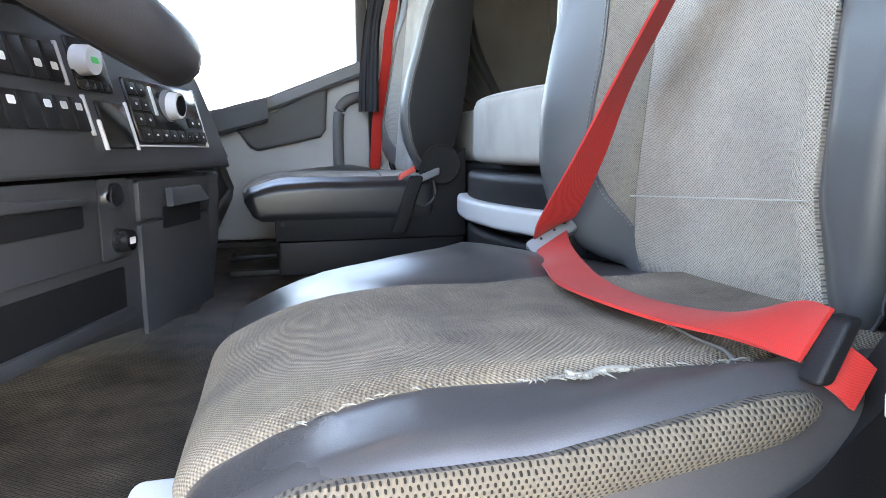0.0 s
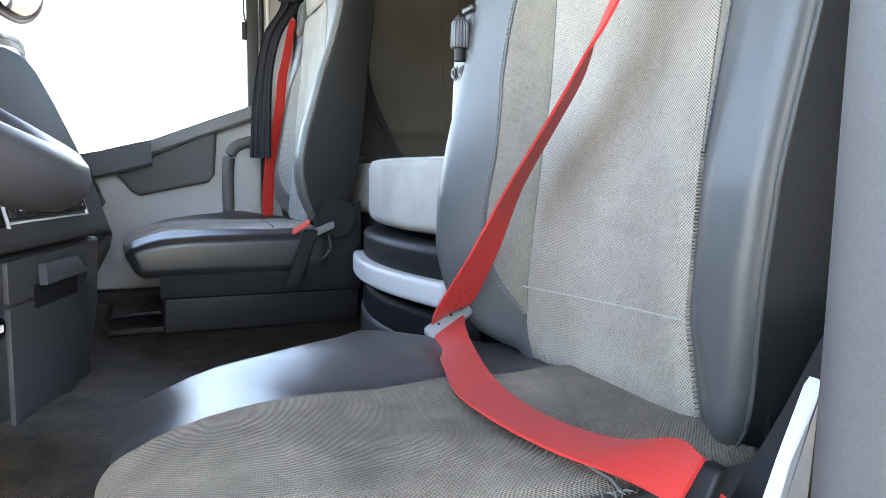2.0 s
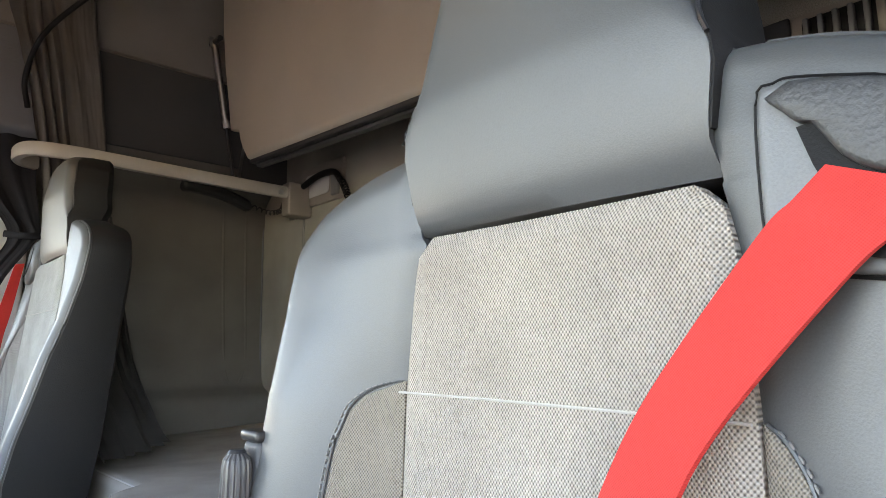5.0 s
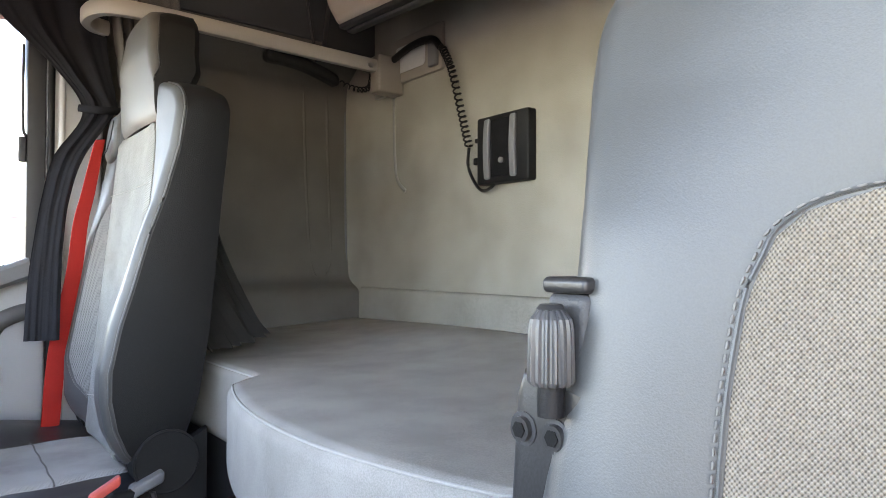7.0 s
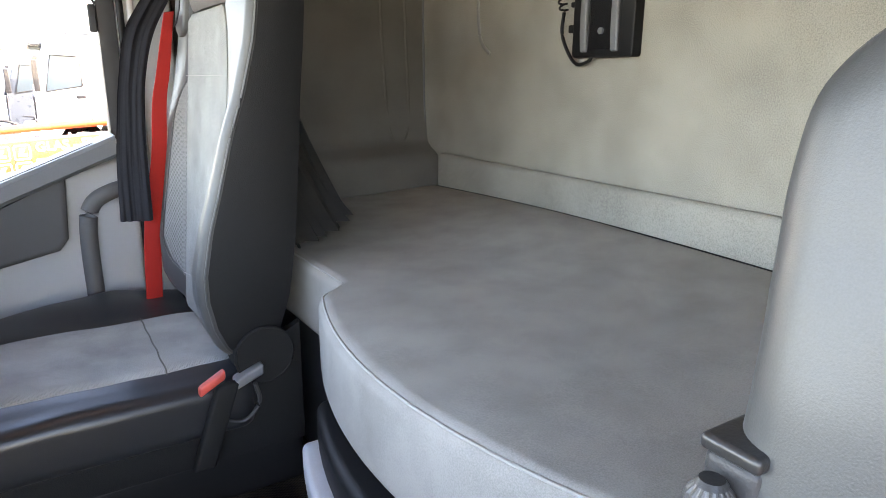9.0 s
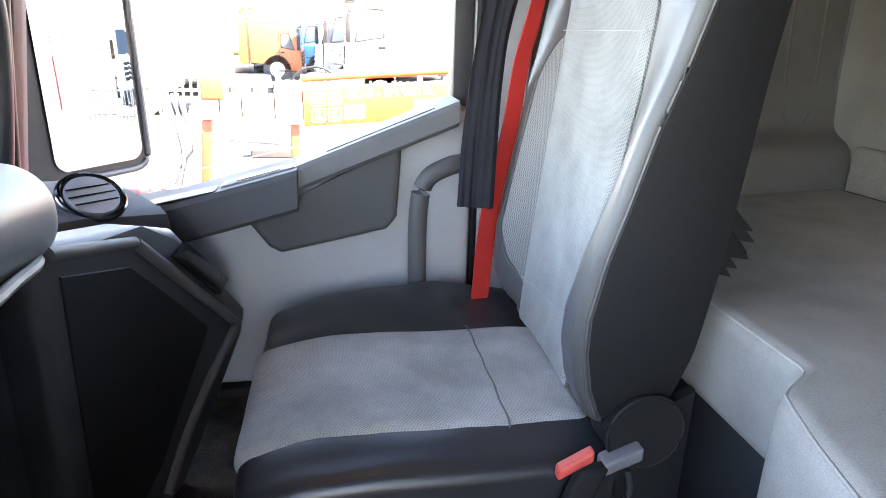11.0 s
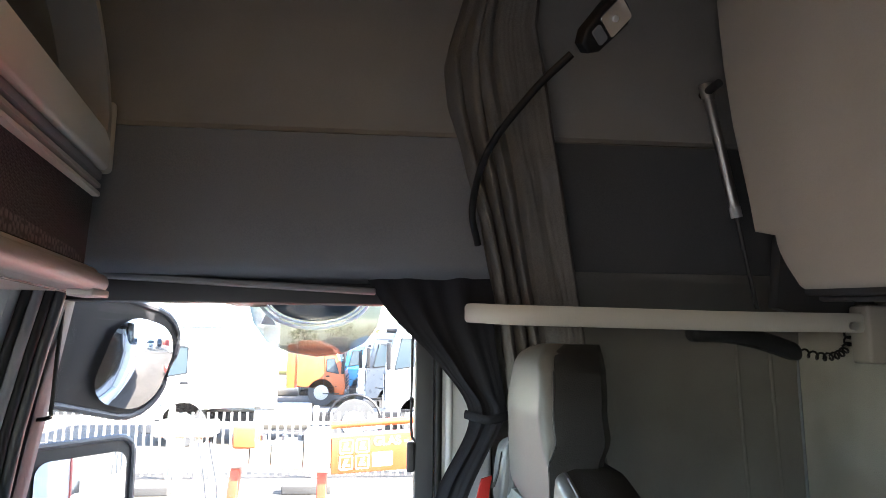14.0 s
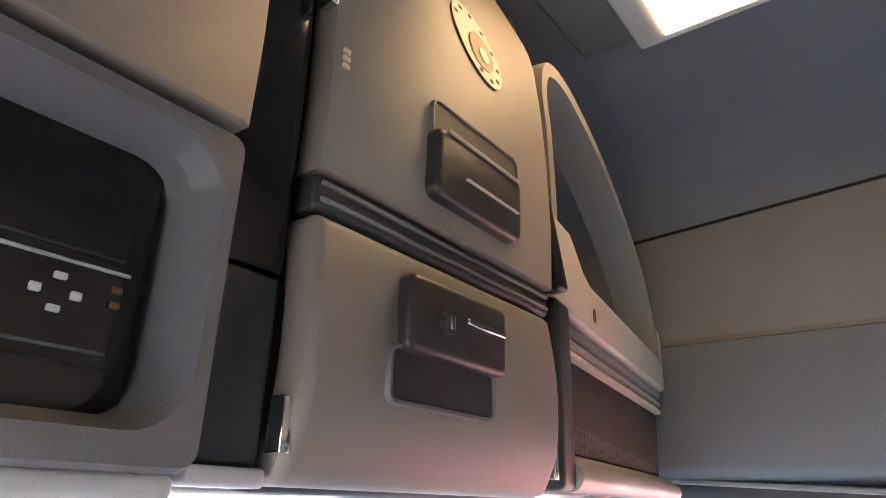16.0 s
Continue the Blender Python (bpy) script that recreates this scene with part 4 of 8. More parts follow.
# driver's seat: worn edge, side mesh, side shield, levers, bracket
strip = []
for i in range(25):
    x = lerp(-1.075, -0.815, i / 24)
    zc = 0.157 + 0.018 * max(0, (x + 0.95) / 0.13) - 0.02 * max(0, (-1.03 - x) / 0.05) ** 2
    hh = 0.0125 * (1 if i < 22 else [0.95, 0.8, 0.5][i - 22])
    yy = -0.8765 + 0.004 * (1 if i in (0, 24) else 0) + 0.012 * max(0, (-1.04 - x) / 0.04)
    strip.append([V(x, yy, zc - hh), V(x, yy - 0.004, zc - hh * 0.5), V(x, yy - 0.005, zc), V(x, yy - 0.004, zc + hh * 0.5), V(x, yy + 0.001, zc + hh * 0.9), V(x, yy + 0.012, zc + hh * 0.7), V(x, yy + 0.012, zc - hh)])
part("side_mesh", skin(strip), "cloth_mesh", driver_chair, "worn beige spacer mesh strip on the cushion side")
rng = random.Random(5)
fray = bmesh.new()
for i in range(150):
    x = lerp(-1.06, -0.80, i / 150) + rng.uniform(-0.002, 0.002)
    near = math.exp(-((x + 0.90) / 0.022) ** 2) * 1.6 + math.exp(-((x + 0.815) / 0.008) ** 2)
    if rng.random() > 0.22 + near:
        continue
    p = d_cloth(V(x, -0.8175, 0.183))
    tip = p + V(rng.uniform(-0.006, 0.006), -rng.uniform(0.001, 0.004) - 0.004 * near, rng.uniform(-0.0005, 0.002 + 0.002 * near))
    tube([p + V(0, 0.003, 0), (p + tip) / 2 + V(0, 0, 0.0008), tip], [0.0005 + 0.0002 * near, 0.0004 + 0.0002 * near, 0.0002], 5, bm=fray)
tagged(part("frayed_threads", fray, "thread_pale", driver_chair), "frayed pale threads along the torn seat edge", kind="stuff")
foam = rbox((-0.914, -0.8210, 0.1805), (-0.880, -0.8155, 0.1830), 0.002, 3, (8, 2, 1), lambda p: p + V(0, 0.002 * math.sin(p.x * 300), 0.0015 * math.sin(p.x * 190) - 0.002 * abs(p.x + 0.897) / 0.03))
part("torn_foam", foam, "foam", driver_chair, "pale foam showing through a torn seam")
shield = plate([(-1.05, 0.02), (-0.58, 0.02), (-0.58, 0.30), (-0.70, 0.285), (-0.735, 0.235), (-0.785, 0.172), (-0.815, 0.135), (-0.86, 0.112), (-1.05, 0.075)],
               lambda u, v, w: V(u, -0.858 - w, v), 0.022, 0.010, 3)
part("side_shield", shield, "plastic_black", driver_chair, "dark plastic side shield of the seat")
bellow = rbox((-1.06, -0.84, 0.0), (-0.60, -0.46, 0.09), 0.02, 3)
part("suspension", bellow, "plastic_black", driver_chair, "black suspension base")
lev = plate([(-0.788, 0.182), (-0.787, 0.172), (-0.782, 0.168), (-0.762, 0.167), (-0.757, 0.170), (-0.752, 0.262), (-0.756, 0.258), (-0.772, 0.222)],
            lambda u, v, w: V(u, -0.884 - w, v), 0.008, 0.003, 3)
lever = part("recline_lever", lev, "plastic_pale", driver_chair, "pale grey recline lever with a printed seat symbol")
ico = bmesh.new()
for o in ([(-0.780, 0.1765), (-0.771, 0.1745), (-0.7705, 0.1765), (-0.7795, 0.1785)], [(-0.772, 0.178), (-0.7695, 0.1775), (-0.7665, 0.1855), (-0.769, 0.1865)],
          [(-0.781, 0.1835), (-0.7775, 0.1855), (-0.7775, 0.1815)], [(-0.764, 0.179), (-0.767, 0.181), (-0.767, 0.177)]):
    plate(o, lambda u, v, w: V(u, -0.8921 - w, v), 0.0005, 0, bm=ico)
part("symbol", ico, "dark_print", lever, "dark printed seat symbol")
for u0, u1 in ((-0.862, -0.838), (-0.826, -0.803), (-0.801, -0.784)):
    part("seat_switch", rbox((u0, -0.890, 0.080), (u1, -0.876, 0.109), 0.004, 3), "plastic_pale", driver_chair, "pale grey seat adjustment switch")
part("front_lever", rbox((-1.135, -0.80, 0.045), (-1.10, -0.745, 0.118), 0.008, 3, deform=lambda p: p + V(-(0.12 - p.z) * 0.12, 0, 0)), "plastic_pale", driver_chair, "pale grey lever under the cushion front")
br = thing("armrest_bracket", (-0.71, -0.40, 0.42), "black metal armrest bracket with a ribbed adjusting knob", "bracket")
M["worn_black"] = plain("worn_black_enamel", (0.020, 0.020, 0.021), 0.34, vary=0.3, bump=0.2, fine=500, grain=60)
M["knob_grey"] = plain("worn_dark_knob_plastic", (0.050, 0.050, 0.052), 0.34, vary=0.15, bump=0.2, fine=900)
part("bracket_plate", plate([(-0.420, 0.33), (-0.370, 0.33), (-0.383, 0.500), (-0.388, 0.513), (-0.396, 0.510), (-0.404, 0.504), (-0.418, 0.502), (-0.426, 0.509)], lambda u, v, w: V(-0.714 - w, u, v), 0.016, 0.004, 3), "worn_black", br, "worn black enamelled bracket plate")
for yy in (-0.3895, -0.4100):
    bolt = part("bolt", rod((-0.726, yy, 0.4845), (-0.7335, yy, 0.4845), 0.0066, 24, 0.0058), "worn_black", br)
    part("socket", rod((-0.7330, yy, 0.4845), (-0.7342, yy, 0.4845), 0.0040, 6), "black_matt", bolt)
    part("washer", rod((-0.7295, yy, 0.4845), (-0.7308, yy, 0.4845), 0.0082, 24), "plastic_dark", bolt)
ribs = []
for k, (zz, rr) in enumerate(((0.509, 0.0084), (0.511, 0.0096), (0.534, 0.0092), (0.5385, 0.0084), (0.5425, 0.006), (0.5435, 0.002))):
    ribs.append([V(-0.735 + rr * (1 + (0.13 if (i % 4 in (1, 2) and k < 4) else 0)) * math.cos(2 * math.pi * i / 64), -0.4110 + rr * (1 + (0.13 if (i % 4 in (1, 2) and k < 4) else 0)) * math.sin(2 * math.pi * i / 64), zz) for i in range(64)])
part("knob", skin(ribs), "knob_grey", br, "grey ribbed knob", angle=25)
part("knob_top", rod((-0.735, -0.4110, 0.5428), (-0.735, -0.4110, 0.5450), 0.0066, 24, 0.005), "worn_black", br)
part("spindle", rod((-0.735, -0.4110, 0.495), (-0.735, -0.4110, 0.510), 0.006, 16), "plastic_black", br)
part("cap", rbox((-0.726, -0.424, 0.490), (-0.688, -0.399, 0.550), 0.005, 3), "plastic_dark", br, "worn grey cap of the armrest")
part("pad", rbox((-0.728, -0.425, 0.5495), (-0.686, -0.398, 0.557), 0.003, 3), "worn_black", br)

# driver's belt guide in the shoulder
gx = lambda y, zz: d_front(y, zz)


def lie(u, v):
    """The flat of the shoulder under the belt guide."""
    s_, r_ = (u + 0.760) / -0.072, (v - 0.638) / 0.062
    low_, high_ = lerp(gx(-0.760, 0.638), gx(-0.832, 0.638), s_), lerp(gx(-0.760, 0.70), gx(-0.832, 0.70), s_)
    return lerp(low_, high_, r_) + SINK


SINK = 0.0
SINK = min(gx(-0.760 - 0.074 * i / 12, 0.634 + 0.074 * j / 12) - lie(-0.760 - 0.074 * i / 12, 0.634 + 0.074 * j / 12) for i in range(13) for j in range(13)) + 0.0015


def soft_outline(pts, steps=4):
    p = [Vector((a, b, 0)) for a, b in pts]
    ring = smooth_path([p[-1]] + p + [p[0]], steps)[steps:-steps - 1]
    return [(q.x, q.y) for q in ring]


BEZEL = [(-0.7570, 0.650), (-0.7575, 0.704), (-0.764, 0.7105), (-0.775, 0.7100), (-0.812, 0.699), (-0.829, 0.690), (-0.836, 0.680), (-0.8365, 0.672), (-0.8335, 0.645), (-0.829, 0.636), (-0.820, 0.632), (-0.775, 0.638), (-0.763, 0.641)]


def dome(outline, centre, profile, place):
    """A soft pad: its outline drawn in towards a centre, each step at its own height."""
    return skin([[place(centre[0] + (u - centre[0]) * k, centre[1] + (v - centre[1]) * k, h) for u, v in outline] for k, h in profile])


GC = (-0.797, 0.672)
at_guide = lambda u, v, w: V(lie(u, v) - w, u, v)
rim_line = soft_outline(BEZEL)
gd = part("belt_guide", dome(rim_line, GC, ((1.0, -0.012), (1.0, 0.0010), (0.985, 0.0026), (0.955, 0.0034), (0.90, 0.0034), (0.86, 0.0030), (0.6, 0.0028), (0.3, 0.0028), (0.02, 0.0028)), at_guide), "guide_grey", driver_chair, "grey plastic belt guide in the shoulder", angle=60)
HOOD = [(-0.7625, 0.7040), (-0.7685, 0.697), (-0.7725, 0.6925), (-0.777, 0.691), (-0.781, 0.685), (-0.786, 0.677), (-0.793, 0.671), (-0.801, 0.6675), (-0.811, 0.664), (-0.819, 0.662), (-0.8225, 0.660), (-0.8235, 0.655), (-0.828, 0.655), (-0.8310, 0.668), (-0.8305, 0.679), (-0.825, 0.689), (-0.812, 0.6965), (-0.796, 0.7025), (-0.778, 0.7072), (-0.768, 0.7080)]
part("hood", dome(soft_outline(HOOD, 3), (-0.808, 0.683), ((1.0, 0.001), (1.0, 0.0068), (0.96, 0.0084), (0.88, 0.0090), (0.6, 0.0094), (0.3, 0.0096), (0.02, 0.0096)), at_guide), "hood_grey", gd, "textured dark hood over the belt slot", angle=60)
SLOT = [(-0.7715, 0.691), (-0.777, 0.692), (-0.782, 0.687), (-0.788, 0.679), (-0.80, 0.671), (-0.824, 0.663), (-0.8255, 0.650), (-0.812, 0.6495), (-0.803, 0.651), (-0.802, 0.639), (-0.786, 0.6425), (-0.782, 0.662), (-0.776, 0.676)]
part("slot", plate(SLOT, lambda u, v, w: V(lie(u, v) - 0.0034 - w, u, v), 0.0012, 0), "black_matt", gd, "dark belt slot")
part("tab", dome(soft_outline([(-0.8035, 0.6385), (-0.8035, 0.6475), (-0.8255, 0.6485), (-0.831, 0.646), (-0.827, 0.6385), (-0.82, 0.6355)], 3), (-0.815, 0.643), ((1.0, 0.002), (1.0, 0.0048), (0.93, 0.0058), (0.5, 0.0062), (0.02, 0.0062)), at_guide), "guide_grey", gd, "smooth grey tab below the slot", angle=60)
part("gap", tube([V(lie(u, v) + 0.0006, u, v) for u, v in ((GC[0] + (u - GC[0]) * 1.012, GC[1] + (v - GC[1]) * 1.012) for u, v in rim_line + rim_line[:1])], 0.0013, 6), "black_matt", gd, "dark gap round the guide")
PG = [(0.806, 0.864), (0.832, 0.871), (0.862, 0.862), (0.882, 0.835), (0.884, 0.80), (0.872, 0.775), (0.845, 0.762), (0.815, 0.768), (0.803, 0.79), (0.802, 0.83)]
p_lie = lambda u, v: p_front(0.838, v)
pgd = part("belt_guide", dome(soft_outline(PG), (0.842, 0.818), ((1.0, -0.010), (1.0, 0.003), (0.97, 0.006), (0.90, 0.008), (0.5, 0.010), (0.02, 0.010)), lambda u, v, w: V(p_lie(u, v) - w, u, v)), "guide_grey", passenger_chair, "grey plastic belt guide in the shoulder", angle=60)
part("slot", plate([(0.8175, 0.846), (0.8225, 0.847), (0.832, 0.815), (0.850, 0.795), (0.872, 0.787), (0.871, 0.780), (0.845, 0.788), (0.826, 0.810)], lambda u, v, w: V(p_lie(u, v) - 0.0102 - w, u, v), 0.001, 0), "plastic_black", pgd, "dark curved belt slot")
# passenger's seat: base box, buckle, frame
part("base_box", rbox((-1.055, 0.45, 0.0), (-0.60, 0.90, 0.085), 0.008, 2), "plastic_black", passenger_chair, "black lower seat box")
side = plate([(-1.06, 0.085), (-0.60, 0.085), (-0.60, 0.30), (-0.68, 0.26), (-0.74, 0.145), (-1.06, 0.148)], lambda u, v, w: V(u, 0.452 - w, v), 0.014, 0.004, 2)
part("side_panel_lower", side, "shell_black", passenger_chair, "dark lower side panel with a small hole")
part("panel_hole", rod((-1.043, 0.4395, 0.126), (-1.043, 0.436, 0.126), 0.006, 16), "plastic_black", passenger_chair)
part("slide_rail", rbox((-1.17, 0.475, 0.0), (-0.62, 0.50, 0.016), 0.004, 2), "plastic_black", passenger_chair, "black slide rail")
part("adjust_bar", tube(smooth_path([(-1.06, 0.47, 0.05), (-1.14, 0.47, 0.045), (-1.165, 0.49, 0.04), (-1.165, 0.62, 0.04)], 6), 0.006, 8), "plastic_black", passenger_chair, "bent black adjusting bar")
part("buckle", rbox((-0.775, 0.395, 0.235), (-0.735, 0.41, 0.25), 0.004, 3, deform=lambda p: p + V(0, 0, (p.x + 0.755) * 0.55)), "red_plastic", passenger_chair, "red belt buckle")
part("buckle_stalk", rbox((-0.76, 0.398, 0.10), (-0.725, 0.415, 0.235), 0.006, 2, deform=lambda p: p + V((p.z - 0.2) * 0.35, 0, 0)), "shell_black", passenger_chair, "black buckle stalk")
part("clip", rbox((-0.72, 0.40, 0.228), (-0.675, 0.425, 0.245), 0.004, 2, deform=lambda p: p + V(0, 0, (p.x + 0.70) * 0.4)), "plastic_mid", passenger_chair, "grey plastic clip")
part("loop", tube(smooth_path([(-0.69, 0.405, 0.225), (-0.685, 0.405, 0.19), (-0.71, 0.405, 0.165), (-0.745, 0.405, 0.175)], 6), 0.0035, 8), "plastic_dark", passenger_chair)


# ---- seat belts ----
db = thing("driver_seat_belt", (-0.75, -0.6, 0.2), "red webbing seat belt across the driver's seat", "seat belt", "seat belts")
part("shoulder_strap", ribbon([(lie(-0.799, 0.667) - 0.0060, -0.799, 0.667), (lie(-0.787, 0.657) - 0.0085, -0.787, 0.657), (lie(-0.772, 0.644) - 0.0105, -0.770, 0.642), (-0.709, -0.723, 0.581), (-0.728, -0.705, 0.529), (-0.738, -0.682, 0.484), (-0.740, -0.668, 0.468), (-0.737, -0.640, 0.438), (-0.738, -0.601, 0.400), (-0.742, -0.552, 0.348), (-0.757, -0.522, 0.283), (-0.765, -0.474, 0.224), (-0.760, -0.441, 0.206)],
                              [(0.0, 0.037, 0.015), (0.002, 0.034, 0.014), (0.006, 0.030, 0.017), (0.0105, 0.029, 0.014), (0.015, 0.034, 0.010), (0.023, 0.032, 0.015), (0.027, 0.0235, 0.022), (0.0325, 0.0185, 0.0195), (0.034, 0.019, 0.0165), (0.035, 0.022, 0.009), (0.040, 0.0145, 0.002), (0.042, -0.002, 0.006), (0.038, 0.001, 0.022)]), "belt_red", db, "red shoulder strap, twisted once")
part("lap_strap", ribbon([(-0.758, -0.444, 0.196), (-0.779, -0.500, 0.190), (-0.806, -0.58, 0.192), (-0.826, -0.655, 0.192), (-0.828, -0.725, 0.193), (-0.818, -0.785, 0.196), (-0.808, -0.83, 0.205), (-0.811, -0.866, 0.207)],
                         [(0.036, 0.002, 0.022), (0.038, 0.012, 0.018), (0.043, 0.014, 0.002), (0.045, 0.008, -0.003), (0.044, 0.004, -0.004), (0.044, -0.004, 0.002), (0.036, -0.006, 0.018), (0.013, -0.004, 0.026)]), "belt_red", db, "red lap strap lying on the cushion")
TU = V(0.856, 0.0, 0.517)
TN = V(-0.31, -0.80, 0.51).normalized()
TV = TN.cross(TU) if TN.cross(TU).z > 0 else -TN.cross(TU)
tg = part("tongue", plate(rounded(-0.030, -0.010, 0.030, 0.010, 0.005, 4), lambda u, v, w: V(-0.759, -0.444, 0.1985) + TU * u + TV * v + TN * (w - 0.004), 0.009, 0.003, 3), "plastic_mid", db, "grey belt tongue")
for u_ in (-0.012, 0.006, 0.020):
    part("dimple", rod(V(-0.759, -0.444, 0.1985) + TU * u_ + TV * 0.003 + TN * 0.0045, V(-0.759, -0.444, 0.1985) + TU * u_ + TV * 0.003 + TN * 0.0055, 0.0016, 10), "plastic_black", tg)
part("anchor", rbox((-0.8125, -0.878, 0.186), (-0.8025, -0.864, 0.217), 0.003, 3, deform=lambda p: p + V((p.z - 0.2015) * 0.49, 0, 0)), "plastic_black", db, "black belt anchor clip")
part("anchor_loop", ribbon([(-0.806, -0.866, 0.196), (-0.800, -0.874, 0.190), (-0.793, -0.877, 0.183)], [(0.011, 0, 0.019)] * 3, 0.004), "belt_red", db, "folded red webbing end")
part("buckle_stalk", rbox((-0.735, -0.438, 0.15), (-0.712, -0.405, 0.205), 0.005, 3), "plastic_black", db, "black buckle stalk")
part("buckle", rbox((-0.742, -0.44, 0.198), (-0.72, -0.415, 0.222), 0.004, 3), "steel", db, "steel buckle plate")

BELT_P = [(-0.686, 0.830, 0.806), (-0.690, 0.835, 0.784), (-0.704, 0.848, 0.697), (-0.715, 0.855, 0.639), (-0.724, 0.868, 0.536), (-0.744, 0.876, 0.423), (-0.755, 0.872, 0.33), (-0.762, 0.865, 0.24), (-0.769, 0.860, 0.218)]
pb = thing("passenger_seat_belt", (-0.7, 0.82, 0.3), "red webbing seat belt hanging beside the passenger seat", "seat belt", "seat belts")
part("strap", ribbon(BELT_P, [(0.018, 0.006, 0.004), (0.020, 0.006, 0.004), (0.026, 0.006, 0.006), (0.028, 0.008, 0.005), (0.030, 0.010, 0.005), (0.034, 0.010, 0.004), (0.034, 0.012, 0.002), (0.033, 0.014, 0.0), (0.033, 0.016, 0.0)]), "belt_red", pb, "red shoulder strap")
part("loop", ribbon([(-0.765, 0.868, 0.226), (-0.752, 0.872, 0.208), (-0.742, 0.876, 0.198)], [(0.028, 0.014, 0.0)] * 3), "belt_red", pb, "red webbing threaded through the tongue")
part("tongue", rbox((-0.800, 0.846, 0.206), (-0.742, 0.872, 0.218), 0.004, 3, deform=lambda p: p + V(0, 0, -(p.x + 0.771) * 0.2)), "chrome", pb, "steel belt tongue")

# ---- curtains ----
def drape(path, wide, folds, depth, bm=None, steps=40, thick=0.004):
    """A gathered curtain: path gives (middle, across, outwards) down its length."""
    rows = []
    for mid, across, out in path:
        mid, across, out = Vector(mid), Vector(across), Vector(out)
        line = []
        for k in range(steps + 1):
            t = k / steps
            line.append(mid + across * (t - 0.5) + out * depth * min(1, across.length / 0.13) * (math.sin((t + 0.10 * noise.noise(Vector((t * 3.3, mid.z * 1.7, 9.0)))) * folds * 2 * math.pi) + 0.35 * math.sin(t * folds * 4.3 * math.pi + mid.z * 7) + 1.6 * noise.noise(Vector((t * 6, mid.z * 3.1, folds))) + 0.5 * noise.noise(Vector((t * 15, mid.z * 7, 4.0)))))
        back = [p + out.normalized() * thick for p in reversed(line)]
        rows.append(line + back)
    return skin(rows, bm=bm)


def path_rows(keys, n=14):
    mids, acr, outs = zip(*keys)
    a, b, c = smooth_path(mids, n), smooth_path(acr, n), smooth_path(outs, n)
    return list(zip(a, b, c))


CURTAIN_L = [(0.93, -0.640), (0.975, -0.646), (1.157, -0.677), (1.333, -0.711), (1.46, -0.742), (1.53, -0.753), (1.60, -0.735), (1.647, -0.722), (1.75, -0.690), (1.80, -0.668)]
CURTAIN_R = [(0.93, -0.487), (1.11, -0.512), (1.31, -0.538), (1.45, -0.560), (1.52, -0.572), (1.58, -0.590), (1.63, -0.588), (1.70, -0.578), (1.76, -0.588), (1.80, -0.615)]
CURTAIN_Y = [(0.93, 0.885), (1.40, 0.880), (1.53, 0.862), (1.65, 0.820), (1.72, 0.775), (1.765, 0.735), (1.80, 0.700)]


def bunk_curtain():
    """Hanging from one hook: a slack flap at the front, a bundle of folds, a flat panel with a sewn hem behind."""
    levels = [1.80 - 0.87 * k / 56 for k in range(57)]
    rows = []
    for z in levels:
        a, b, y0 = curve(z, CURTAIN_L), curve(z, CURTAIN_R), curve(z, CURTAIN_Y)
        line = []
        for k in range(73):
            u = k / 72
            w = u + 0.018 * noise.noise(Vector((u * 4, z * 2.6, 2.0)))
            deep = 0.015 * max(0, min(1, (0.44 - w) / 0.10)) * (0.35 + 0.65 * max(0, min(1, (1.62 - z) / 0.25)))
            fold = deep * (1 - 2 * abs(math.sin((w * 6.0 + 0.55 * noise.noise(Vector((z * 2.2, w * 2, 5.0)))) * math.pi)) ** 0.8)
            flap = 0.22 * max(0, 0.30 - u) * max(0, min(1, (z - 1.25) / 0.2))
            panel = 0.006 * noise.noise(Vector((u * 6, z * 4, 1.0))) + 0.0028 * noise.noise(Vector((u * 26, z * 11, 3.0)))
            hem = -0.0022 if u > 0.93 else 0.0
            roll = 0.016 * max(0, min(1, (u - 0.95) / 0.05)) + 0.010 * math.exp(-((u - 0.47) / 0.035) ** 2)
            x = lerp(a, b, u) + (0.006 * noise.noise(Vector((z * 9, 4.0, 7.0))) if u < 0.04 else 0)
            line.append(Vector((x, y0 + fold + flap + panel + hem + roll, z)))
        rows.append(line + [p + V(0.0006, 0.004, 0) for p in reversed(line)])
    return skin(rows)


side_curtain = solo("side_curtain", bunk_curtain(), "curtain_grey", "grey gathered bunk curtain hanging from the ceiling", "curtain", "curtains")
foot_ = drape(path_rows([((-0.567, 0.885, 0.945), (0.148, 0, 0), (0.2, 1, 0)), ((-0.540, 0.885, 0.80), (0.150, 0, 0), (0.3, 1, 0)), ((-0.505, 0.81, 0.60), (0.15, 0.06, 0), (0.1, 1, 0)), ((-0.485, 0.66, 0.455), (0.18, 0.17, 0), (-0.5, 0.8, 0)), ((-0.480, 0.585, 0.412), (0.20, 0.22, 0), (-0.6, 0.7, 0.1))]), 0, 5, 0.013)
# curtain cloth at half its colour: the shade low on the bunk is painted in
part("curtain_foot", foot_, plain("shaded_curtain_cloth", (0.050, 0.049, 0.048), 0.95, vary=0.3, grain=90, bump=0.5, fine=500, spec=0.1), side_curtain, "gathered curtain end on the bunk, darkened for shade")
part("hook", tube(smooth_path([(-0.640, 0.692, 1.792), (-0.640, 0.688, 1.806), (-0.640, 0.684, 1.815)], 4), 0.006, 8), "plastic_mid", side_curtain, "small grey curtain runner")
